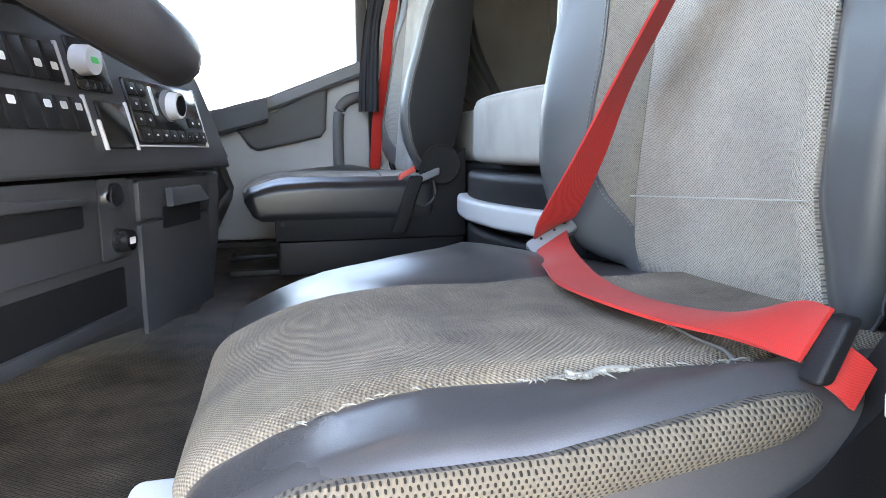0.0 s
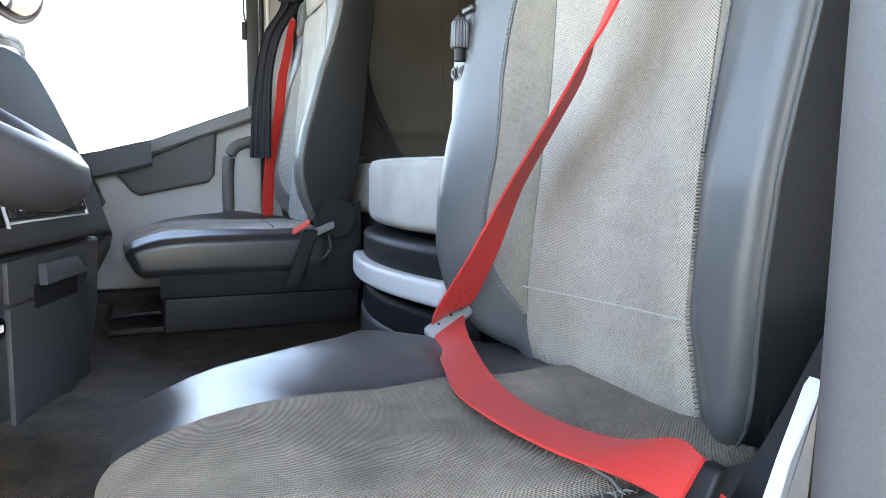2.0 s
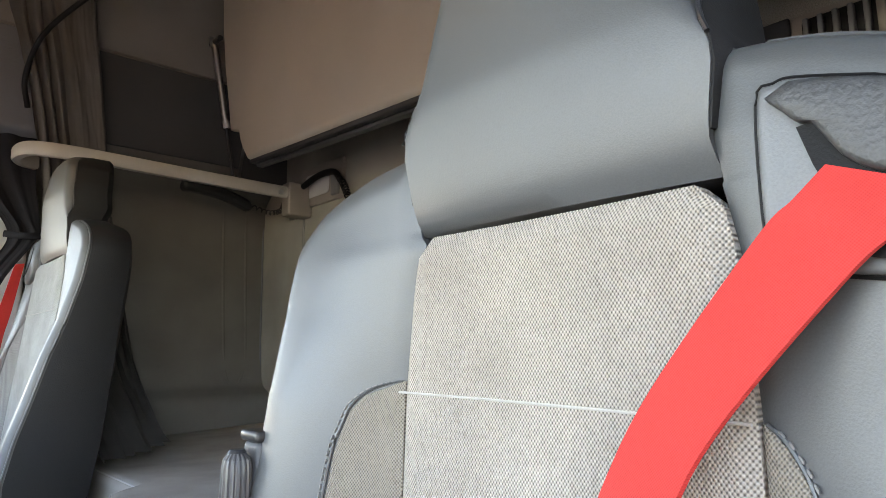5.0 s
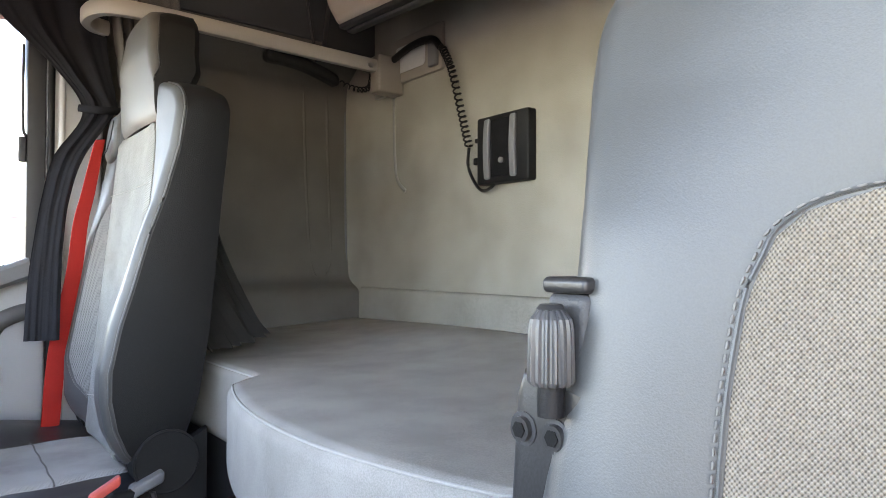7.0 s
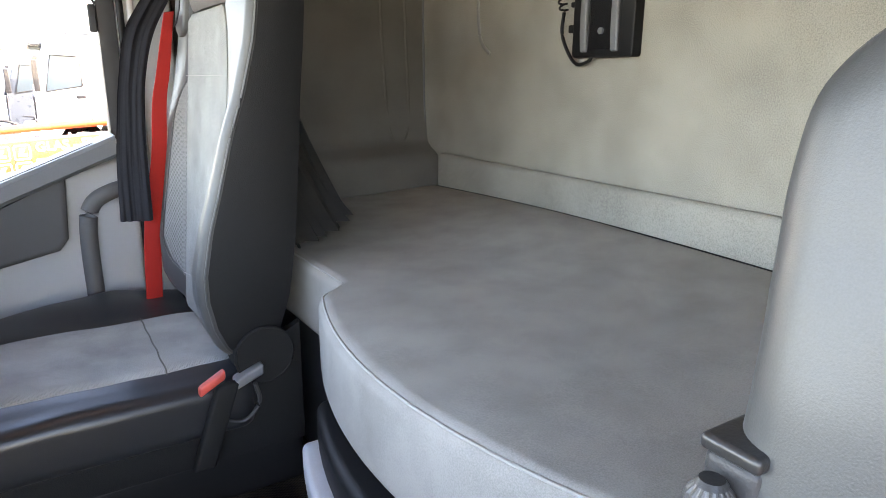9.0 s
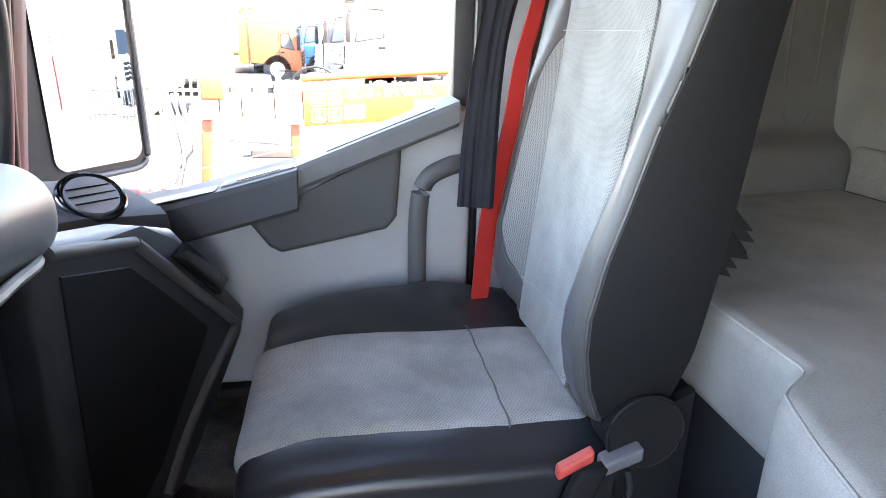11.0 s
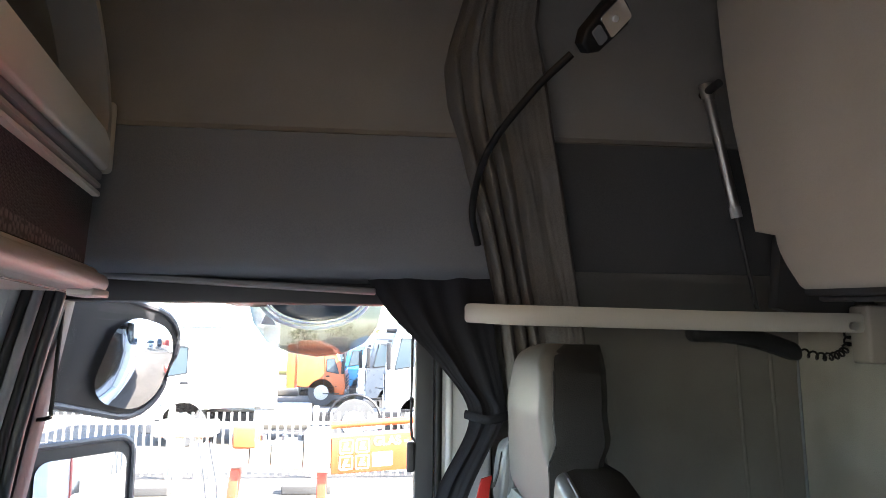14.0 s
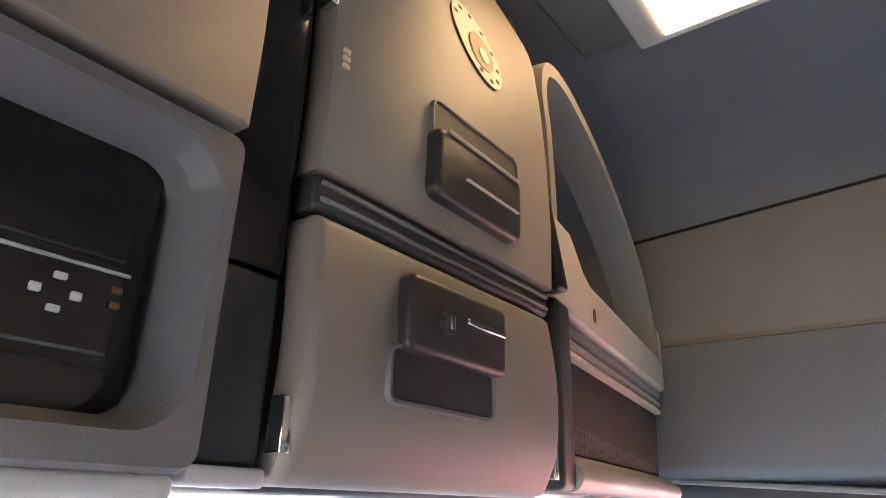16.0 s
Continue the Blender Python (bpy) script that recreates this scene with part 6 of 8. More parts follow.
for y, z, w_, hh, m in ((-0.298, 1.174, 0.006, 0.005, "white_print"), (-0.277, 1.174, 0.006, 0.005, "white_print"), (-0.287, 1.183, 0.007, 0.004, "white_print"), (-0.287, 1.165, 0.007, 0.004, "white_print"), (-0.256, 1.183, 0.006, 0.004, "sticker_brown"), (-0.256, 1.174, 0.006, 0.004, "sticker_brown"), (-0.325, 1.1925, 0.15, 0.0022, "plastic_pale"), (-0.33, 1.146, 0.15, 0.002, "plastic_mid"), (-0.33, 1.20, 0.15, 0.0015, "plastic_dark"), (-0.33, 1.138, 0.15, 0.0015, "plastic_dark")):
    part("button", rbox((-1.246, y - w_ / 2, z - hh / 2), (-1.243, y + w_ / 2, z + hh / 2), 0.001, 2), m, scr)
part("upper_door", curved_door(-0.60, -0.216), "plastic_taupe", ov3, "taupe upper locker door")
part("lamp_strip", rbox((-1.30, -0.42, 1.070), (-1.21, -0.22, 1.086), 0.006, 3), "plastic_pale", ov3, "pale strip under the unit")

# corner locker with net pocket, shelf and arch
ov2 = thing("side_locker", (-1.4, 0.55, 1.09), "beige corner locker with a net pocket and open shelf", "locker", "overhead lockers")
SO, SD, SN = Vector((-1.224, 0.212, 0)), Vector((-0.155, 0.988, 0)), Vector((0.988, 0.155, 0))
sl = lambda u, v, w: SO + SD * u + SN * w + Vector((0, 0, v))
part("end_cap", plate(rounded(-0.006, 1.09, 0.047, 1.300, 0.012, 3), lambda u, v, w: sl(u, v, w - 0.4), 0.418, 0.010, 3), "plastic_dark", ov2, "dark end of the locker")
part("end_panel", plate(rounded(0.197, 1.302, 0.224, 1.725, 0.006, 3), lambda u, v, w: Vector((face_x(v) - 0.25 + w, u, v)), 0.252, 0.006, 3), "plastic_black", ov2, "black end panel beside the shelf")
part("bottom_bar", plate(rounded(0.036, 1.092, 0.665, 1.132, 0.014, 4), lambda u, v, w: sl(u, v, w - 0.40), 0.412, 0.014, 4), "plastic_taupe", ov2, "beige bottom bar")
part("front_roll", tube([sl(0.040, 1.106, 0.010), sl(0.660, 1.106, 0.010)], 0.016, 20), "plastic_taupe", ov2, "rounded front edge of the bottom bar")
part("groove", tube([sl(0.045, 1.0915, -0.034), sl(0.655, 1.0915, -0.034)], 0.0022, 8), "plastic_black", ov2, "dark groove under the bar")
part("post", plate([(0.042, 1.12), (0.064, 1.12), (0.087, 1.285), (0.042, 1.285)], lambda u, v, w: sl(u, v, w - 0.03), 0.036, 0.006, 2), "plastic_taupe", ov2)
part("net_pocket", plate([(0.055, 1.13), (0.64, 1.13), (0.66, 1.25), (0.075, 1.25)], lambda u, v, w: sl(u, v, w - 0.05), 0.042, 0, 1), "net_black", ov2, "black net pocket")
part("net_band", plate([(0.058, 1.136), (0.62, 1.136), (0.60, 1.150), (0.060, 1.172)], lambda u, v, w: sl(u, v, w - 0.009), 0.003, 0, 1), "net_grey", ov2, "patterned net band")
for z0, z1, m in ((1.248, 1.256, "plastic_beige"), (1.262, 1.270, "plastic_taupe"), (1.276, 1.290, "plastic_mid")):
    part("ledge", plate([(0.06, z0), (0.655, z0), (0.655, z1), (0.06, z1)], lambda u, v, w: sl(u, v, w - 0.03), 0.034, 0.003, 2), m, ov2)
lip = part("shelf_lip", plate([(0.0, 1.294), (0.66, 1.294), (0.665, 1.345), (0.62, 1.352), (0.16, 1.350), (0.125, 1.362), (0.105, 1.395), (0.08, 1.410), (0.0, 1.410)], lambda u, v, w: sl(u, v, w - 0.03), 0.042, 0.008, 3), "plastic_beige", ov2, "beige shelf lip")
part("hole", plate(rounded(0.168, 1.310, 0.180, 1.330, 0.005, 3), lambda u, v, w: sl(u, v, w + 0.0122), 0.0008, 0), "plastic_dark", lip)
arch = [(0.030, 1.40), (0.028, 1.46), (0.020, 1.53), (0.008, 1.585), (0.03, 1.632), (0.12, 1.650), (0.28, 1.628), (0.42, 1.580), (0.54, 1.520), (0.62, 1.450), (0.655, 1.39), (0.66, 1.34)]
ap_ = smooth_path([sl(u, v, 0) for u, v in arch], 5)
rings = []
for i, p in enumerate(ap_):
    d = (ap_[min(i + 1, len(ap_) - 1)] - ap_[max(i - 1, 0)]).normalized()
    sd = d.cross(SN).normalized() * 0.011
    rings.append([p - sd, p - sd * 0.9 + SN * 0.008, p + sd * 0.9 + SN * 0.008, p + sd, p + sd - SN * 0.06, p - sd - SN * 0.06])
part("arch", skin(rings), "plastic_taupe", ov2, "beige arched frame over the shelf")
# lining coloured black so that the inside of the arch reads as deep shade
part("lining", plate([(0.0, 1.30), (0.66, 1.30), (0.66, 1.48), (0.5, 1.60), (0.25, 1.68), (0.0, 1.69)], lambda u, v, w: sl(u, v, w - 0.30), 0.02, 0), "shell_black", ov2, "lining inside the shelf, blackened for the shade in there")
part("side_lining", rbox((-1.62, 0.905, 1.30), (-1.33, 0.925, 1.43), 0.01), "plastic_beige", ov2, "beige foot of the arch")
part("inner_panel", rbox((-1.50, 0.42, 1.30), (-1.33, 0.72, 1.42), 0.03, 3), "plastic_black", ov2, "black inner panel of the shelf")
part("foot_tab", rbox((-1.335, 0.80, 1.082), (-1.295, 0.86, 1.094), 0.003, 2), "plastic_beige", ov2)

solo("trim_roof_seam", tube([(-1.45, 0.9455, 1.6425), (-0.70, 0.9455, 1.689), (-0.005, 0.9455, 1.732)], 0.0035, 8), "plastic_black", "dark seam between ceiling and side wall", "seam", kind="structure")

# ---- ceiling lamp ----
cl = thing("ceiling_lamp", (-1.05, 0.3, 1.80), "white ceiling lamp with a warm glowing lens", "lamp")
part("console", rbox((-1.262, -0.40, 1.796), (-0.90, 0.455, 1.83), 0.012, 3), "plastic_mid", cl, "grey roof console")
part("housing", rbox((-1.165, 0.10, 1.782), (-0.92, 0.468, 1.80), 0.008, 3), "plastic_pale", cl, "white lamp housing")
part("lens", rbox((-1.118, 0.12, 1.778), (-0.95, 0.448, 1.786), 0.004, 2), "lens_warm", cl, "warm glowing lens")

# ---- dashboard ----
dash = thing("dashboard", (-1.5, 0, 0.4), "dark grey plastic dashboard with an angled centre console", "dashboard")
CU, CN = Vector((-0.2873, -0.9578, 0)), Vector((0.9578, -0.2873, 0))
CO = Vector((-1.142, 0.02, 0))


def con(u, v, w=0):
    return CO + CU * u + CN * w + Vector((0, 0, v))


def up_con(u, v, w=0):
    """The upper panel leans away above the ledge."""
    return con(u, v, w - 0.25 * (v - 0.276))


low = part("lower_console", plate([(-0.022, 0.262), (0.000, 0.16), (0.030, 0.066), (0.09, 0.046), (0.30, 0.076), (0.52, 0.098), (0.95, 0.13), (0.95, 0.262)], lambda u, v, w: con(u, v, w - 0.55), 0.542, 0.010, 3), "plastic_console", dash, "dark lower console with compartments")
upp = part("upper_console", plate([(-0.034, 0.268), (0.95, 0.268), (0.95, 0.46), (0.30, 0.500), (0.12, 0.524), (0.078, 0.520), (0.056, 0.504), (0.029, 0.464), (0.004, 0.400), (-0.020, 0.335), (-0.033, 0.285)], lambda u, v, w: up_con(u, v, w - 0.50), 0.505, 0.008, 3), "plastic_console", dash, "dark upper console panel")
part("cowl", rbox((-1.95, -0.98, 0.405), (-1.26, 0.10, 0.475), 0.03, 4, deform=lambda p: p + Vector((-0.12 * max(0, -p.y - 0.1), 0, 0.04 * max(0, 1 - abs(p.y + 0.6) / 0.4)))), "leather_dark", dash, "black padded dashboard top")


def panel(name, u0, v0, u1, v1, m, w0=0.0, thick=0.004, r=0.004, up=False, parent=None, label="", bev=0.0015):
    f = up_con if up else con
    return part(name, plate(rounded(u0, v0, u1, v1, r, 3), lambda u, v, w: f(u, v, w + w0), thick, bev, 2), m, parent or dash, label)


W0 = -0.008
# right compartment
panel("compartment_lid", 0.045, 0.207, 0.262, 0.258, "plastic_console", W0, 0.006, parent=low)
panel("compartment", 0.048, 0.062, 0.262, 0.203, "plastic_console", W0, 0.006, parent=low)
panel("handle_recess", 0.085, 0.192, 0.205, 0.222, "plastic_black", W0 + 0.0065, 0.0008, parent=low, label="dark handle recess", bev=0)
part("handle", plate([(0.083, 0.222), (0.207, 0.222), (0.192, 0.246), (0.098, 0.246)], lambda u, v, w: con(u, v, w + W0 + 0.006 + max(0, 0.246 - v) * 0.35), 0.010, 0.003, 2), "plastic_console", low, "flared compartment handle")
# socket column
panel("socket_panel", 0.282, 0.168, 0.345, 0.264, "plastic_console", W0, 0.003, parent=low)
sk = part("lighter_socket", rod(con(0.318, 0.243, W0 + 0.002), con(0.318, 0.243, W0 + 0.009), 0.0165, 28, 0.0155), "chrome", low, "chrome lighter socket")
part("opening", rod(con(0.318, 0.243, W0 + 0.0088), con(0.318, 0.243, W0 + 0.0096), 0.011, 20), "plastic_black", sk)
pl = part("lighter_plug", rod(con(0.311, 0.191, W0 + 0.002), con(0.311, 0.191, W0 + 0.020), 0.015, 24, 0.012), "gloss_black", low, "black lighter plug")
part("mark", plate(rounded(0.305, 0.187, 0.317, 0.195, 0.001, 2), lambda u, v, w: con(u, v, w + W0 + 0.0202), 0.0004, 0), "white_print", pl)
# left drawer and tray
panel("drawer", 0.355, 0.172, 0.62, 0.264, "plastic_console", W0, 0.007, parent=low)
panel("drawer_slot", 0.385, 0.214, 0.52, 0.238, "plastic_black", W0 + 0.0072, 0.0008, parent=low, bev=0)
part("drawer_lip", plate([(0.383, 0.238), (0.55, 0.240), (0.55, 0.252), (0.383, 0.246)], lambda u, v, w: con(u, v, w + W0 + 0.006), 0.007, 0.002, 2), "plastic_console", low)
# tray has no depth; the thin black plate paints the shade inside it
panel("tray", 0.30, 0.104, 0.62, 0.158, "plastic_black", W0 + 0.0002, 0.001, parent=low, label="open tray, its inner shade drawn as a flat black plate", bev=0)
panel("tray_edge", 0.292, 0.092, 0.63, 0.108, "plastic_console", W0, 0.008, parent=low)
# upper panel: heater and radio unit
U0 = 0.005
ru = panel("heater_unit", 0.048, 0.306, 0.252, 0.386, "gloss_black", U0 - 0.002, 0.006, up=True, parent=upp, label="glossy black heater control unit")
panel("bezel", 0.044, 0.3005, 0.256, 0.3028, "plastic_pale", U0, 0.004, r=0.001, up=True, parent=upp, label="silver line under the heater unit", bev=0.0005)
panel("bezel_side", 0.0432, 0.301, 0.0450, 0.388, "plastic_pale", U0, 0.004, r=0.0006, up=True, parent=upp, bev=0.0004)
kb = part("knob", rod(up_con(0.150, 0.357, U0 + 0.003), up_con(0.150, 0.357, U0 + 0.024), 0.0195, 30, 0.0175), "plastic_pale", ru, "silver rotary knob")
part("knob_face", rod(up_con(0.150, 0.357, U0 + 0.0235), up_con(0.150, 0.357, U0 + 0.0250), 0.014, 24), "gloss_black", kb)
part("knob_ring", rod(up_con(0.150, 0.357, U0 + 0.003), up_con(0.150, 0.357, U0 + 0.010), 0.022, 30), "plastic_mid", ru)
rng = random.Random(3)
for u, v in [(0.060 + 0.0245 * k, 0.316) for k in range(8)] + [(0.215, 0.335), (0.239, 0.335), (0.215, 0.354), (0.239, 0.354), (0.215, 0.373), (0.239, 0.373), (0.085, 0.336), (0.062, 0.336)]:
    k = panel("button", u - 0.0105, v - 0.0075, u + 0.0105, v + 0.0075, "plastic_black", U0 + 0.004, 0.002, r=0.002, up=True, parent=ru, bev=0.0006)
    du, dv = rng.uniform(0.0014, 0.003), rng.uniform(0.0009, 0.0018)
    panel("mark", u - du, v - dv, u + du, v + dv, "white_print", U0 + 0.0061, 0.0003, r=0.0012, up=True, parent=k, bev=0)
panel("slider", 0.186, 0.342, 0.192, 0.380, "plastic_pale", U0 + 0.004, 0.002, r=0.001, up=True, parent=ru, bev=0.0005)
panel("slider", 0.100, 0.345, 0.108, 0.372, "plastic_mid", U0 + 0.004, 0.002, r=0.001, up=True, parent=ru, bev=0.0005)
# blank panel, rotary light switch and switch banks
panel("blank_panel", 0.264, 0.298, 0.326, 0.352, "gloss_black", U0, 0.003, up=True, parent=upp, label="glossy black blank panel")
panel("silver_edge", 0.2590, 0.296, 0.2612, 0.354, "plastic_pale", U0, 0.004, r=0.001, up=True, parent=upp, bev=0.0005)
panel("silver_edge", 0.328, 0.296, 0.3315, 0.33, "plastic_pale", U0, 0.004, r=0.001, up=True, parent=upp, bev=0.0005)
panel("switch_plate", 0.278, 0.362, 0.348, 0.420, "gloss_black", U0, 0.003, up=True, parent=upp)
kn = part("light_knob", rod(up_con(0.335, 0.394, U0 + 0.002), up_con(0.335, 0.394, U0 + 0.022), 0.017, 26, 0.016), "plastic_pale", upp, "pale rotary light switch")
part("knob_mark", plate(rounded(0.328, 0.390, 0.342, 0.398, 0.002, 2), lambda u, v, w: up_con(u, v, w + U0 + 0.0222), 0.0006, 0), "green_print", kn)
for k in range(4):
    panel("switch_tab", 0.288 + 0.014 * k, 0.364, 0.298 + 0.014 * k, 0.374, "plastic_black", U0 + 0.003, 0.002, up=True, parent=upp, r=0.001)
for row, (v0, v1, us) in enumerate(((0.316, 0.352, [0.352 + 0.026 * k for k in range(6)]), (0.366, 0.406, [0.372 + 0.026 * k for k in range(6)]))):
    for j, u in enumerate(us):
        sw1 = panel("rocker_switch", u, v0, u + 0.023, v1, "plastic_black", U0 - 0.001, 0.005, r=0.002, up=True, parent=upp)
        if (j + row) % 4 != 3:
            panel("mark", u + 0.006, v0 + 0.022 - 0.010 * row, u + 0.017, v0 + 0.030 - 0.010 * row, "white_print", U0 + 0.0041, 0.0004, r=0.002, up=True, parent=sw1, bev=0)
panel("silver_edge", 0.3455, 0.312, 0.349, 0.356, "plastic_pale", U0, 0.004, r=0.001, up=True, parent=upp, bev=0.0005)
panel("silver_edge", 0.3655, 0.364, 0.369, 0.41, "plastic_pale", U0, 0.004, r=0.001, up=True, parent=upp, bev=0.0005)
# passenger side: padded top, round vent, lower cover
pd = part("passenger_top", rbox((-1.93, 0.05, 0.448), (-1.292, 0.585, 0.558), 0.050, 6, (2, 4, 1), lambda p: p + Vector((0.10 * max(0, 0.40 - p.y) * (1 if p.x > -1.6 else 0), 0, -0.06 * max(0, p.y - 0.42) + (0.03 * max(0, 0.45 - p.y) if p.z < 0.5 else 0)))), "leather_dash", dash, "grey-blue padded passenger dashboard")
part("glove_panel", rbox((-1.93, 0.05, 0.06), (-1.365, 0.56, 0.462), 0.02, 3, (1, 4, 1), lambda p: p + Vector((0.10 * max(0, 0.40 - p.y) * (1 if p.x > -1.6 else 0), 0, 0))), "plastic_console", dash, "dark panel under the padded top")
part("pad_welt", tube(smooth_path([(-1.322, 0.545, 0.452), (-1.302, 0.505, 0.455), (-1.297, 0.44, 0.458), (-1.285, 0.33, 0.463), (-1.268, 0.18, 0.468)], 5), 0.006, 8), "plastic_mid", pd, "pale lip under the pad")
gp = lambda u, v, w: Vector((-1.33, 0.45, 0)) + Vector((0.2793, 0.9602, 0)) * u + Vector((0.9602, -0.2793, 0)) * w + Vector((0, 0, v))
cov = part("footwell_cover", plate([(0.06, 0.0), (0.30, 0.0), (0.34, 0.06), (0.530, 0.145), (0.556, 0.190), (0.345, 0.405), (0.262, 0.434), (0.06, 0.470)], lambda u, v, w: gp(u, v, w - 0.05), 0.05, 0.016, 4), "plastic_console", dash, "dark lower cover with a raised frame")
fr = smooth_path([gp(u, v, 0.004) for u, v in ((0.085, 0.455), (0.225, 0.422), (0.245, 0.412), (0.37, 0.300), (0.485, 0.198), (0.490, 0.180), (0.40, 0.140), (0.30, 0.085), (0.235, 0.03))], 5)
part("inset_panel", plate([(0.09, 0.02), (0.235, 0.085), (0.33, 0.165), (0.400, 0.217), (0.398, 0.228), (0.31, 0.310), (0.222, 0.392), (0.10, 0.425)], lambda u, v, w: gp(u, v, w + 0.0005), 0.003, 0.001, 1), "plastic_black", cov, "black inset panel")
part("raised_frame", tube(fr, 0.0085, 10), "plastic_pad", cov, "grey raised frame")
part("switch_pod", plate([(0.318, 0.372), (0.352, 0.382), (0.470, 0.280), (0.436, 0.266)], lambda u, v, w: gp(u, v, w + 0.002), 0.012, 0.004, 2), "gloss_black", cov, "glossy black switch strip")
rings = []
for k in range(9):
    f = k / 8
    px, py = lerp(-1.500, -1.262, f), lerp(0.625, 0.863, f)
    top = 0.432 - 0.020 * max(0, f - 0.6) / 0.4
    rings.append([V(px - d_ * 0.707, py + d_ * 0.707, z_) for d_, z_ in ((0.02, 0.20), (0.002, 0.26), (0.0, 0.36), (0.0, top - 0.022), (0.006, top - 0.008), (0.022, top), (0.09, top + 0.012), (0.17, top + 0.020), (0.20, top + 0.008), (0.21, 0.20))])
corner = part("corner_pod", skin(rings), "plastic_pod", dash, "grey corner pod with a round vent")
VC, VN = Vector((-1.362, 0.832, 0.432)), Vector((0.42, -0.42, 0.80)).normalized()
va = VN.orthogonal().normalized()
vb = VN.cross(va)
ven = part("round_vent", rod(VC - VN * 0.02, VC + VN * 0.014, 0.050, 32, 0.046), "plastic_black", corner, "round air vent with a black rim")
part("vent_ring", tube([VC + VN * 0.014 + (va * math.cos(a) + vb * math.sin(a)) * 0.044 for a in (2 * math.pi * i / 36 for i in range(37))], 0.004, 8), "gloss_black", ven)
disc = part("vent_disc", rod(VC + VN * 0.012, VC + VN * 0.0185, 0.038, 32, 0.0365), "plastic_door", ven, "grey swivelling vent disc")
for k in (-1, 0, 1):
    part("slat", tube([VC + VN * 0.0185 + va * (0.034 * math.cos(math.asin(k * 0.4))) + vb * 0.0145 * k, VC + VN * 0.020 - va * (0.034 * math.cos(math.asin(k * 0.4))) + vb * 0.0145 * k], 0.0013, 6), "plastic_black", disc)

# ---- steering wheel and column ----
sw = thing("steering_wheel", (-1.315, -0.64, 0.48), "black leather steering wheel with stitched rim", "steering wheel")
ax, e1, e2, cw = Vector((0.5, 0, 0.866)), Vector((0.866, 0, -0.5)), Vector((0, 1, 0)), Vector((-1.312, -0.640, 0.470))
ring = [[cw + (e1 * math.cos(a) + e2 * math.sin(a)) * (0.225 + 0.020 * math.cos(b)) + ax * 0.020 * math.sin(b) for b in (2 * math.pi * j / 14 for j in range(14))] for a in (2 * math.pi * i / 64 for i in range(65))]
part("rim", skin(ring, caps=False), "leather_rim", sw, "smooth black leather rim")
part("hub", rod(cw - ax * 0.06, cw + ax * 0.01, 0.09, 24, 0.07), "plastic_black", sw)
for a in (70, 180, 290):
    d = e1 * math.cos(radians(a)) + e2 * math.sin(radians(a))
    part("spoke", tube([cw - ax * 0.02 + d * 0.05, cw - ax * 0.015 + d * 0.14, cw + d * 0.215], [0.022, 0.018, 0.015], 10), "plastic_black", sw)
part("column", rod(cw - ax * 0.05, cw - ax * 0.30 + Vector((-0.12, 0, 0)), 0.06, 16), "plastic_dark", sw, "dark steering column cover")

# ---- outer cab skin and mirrors ----
M["white_paint"] = plain("white_vehicle_paint", (0.78, 0.78, 0.77), 0.25, vary=0.05, bump=0.0, coat=0.4)
M["orange_paint"] = plain("orange_vehicle_paint", (0.30, 0.060, 0.017), 0.35, vary=0.12, bump=0.0)
M["red_paint"] = plain("red_vehicle_paint", (0.30, 0.03, 0.025), 0.4, vary=0.18, bump=0.0)
M["blue_paint"] = plain("blue_vehicle_paint", (0.04, 0.22, 0.42), 0.3, vary=0.1, bump=0.0)
M["dark_paint"] = plain("slate_vehicle_paint", (0.045, 0.055, 0.07), 0.3, vary=0.15, bump=0.0)
M["cream_paint"] = plain("weathered_cream_paint", (0.36, 0.33, 0.27), 0.5, vary=0.2, bump=0.1)
M["amber_paint"] = plain("amber_vehicle_paint", (0.36, 0.072, 0.014), 0.35, vary=0.12, bump=0.0)
M["post_paint"] = plain("red_orange_paint", (0.27, 0.036, 0.014), 0.4, vary=0.15, bump=0.0)
M["yellow_paint"] = plain("yellow_machine_paint", (0.55, 0.30, 0.03), 0.4, vary=0.15, bump=0.0)
M["tyre"] = plain("tyre_rubber", (0.03, 0.03, 0.03), 0.85, vary=0.2)
M["galvanised"] = plain("weathered_white_slat", (0.30, 0.292, 0.265), 0.6, vary=0.12, bump=0.1)
M["dark_glass"] = plain("dark_vehicle_glass", (0.03, 0.045, 0.055), 0.06, bump=0.0, vary=0.0)
M["concrete"] = plain("dark_concrete", (0.020, 0.019, 0.018), 0.9, vary=0.2, fine=120)

skin_out = thing("outer_skin", (-0.6, 1.12, -0.9), "white painted outer cab side", "cab side", kind="structure")
part("lower_panel", rbox((-1.60, 1.092, -0.95), (0.14, 1.19, 0.32), 0.03, 4), "white_paint", skin_out, "white lower door and step panel")
part("rear_panel", rbox((-0.70, 1.094, 0.322), (0.14, 1.20, 1.95), 0.02, 4), "white_paint", skin_out, "white rear cab corner")
part("emblem", rbox((0.02, 1.201, 0.38), (0.11, 1.206, 0.70), 0.003, 2), "red_paint", skin_out, "red marking on the cab side")
part("rear_fairing", rbox((0.35, 0.95, -0.98), (3.6, 1.20, -0.05), 0.05, 4), "white_paint", skin_out, "white side fairing behind the cab")
part("chassis", rbox((-1.9, -1.0, -0.95), (5.0, 0.94, -0.06), 0.05, 3), "plastic_black", skin_out, "black chassis under the cab")
part("step", rbox((-1.5, 1.10, -1.05), (-0.75, 1.24, -0.97), 0.02, 3), "plastic_black", skin_out, "black entry step")


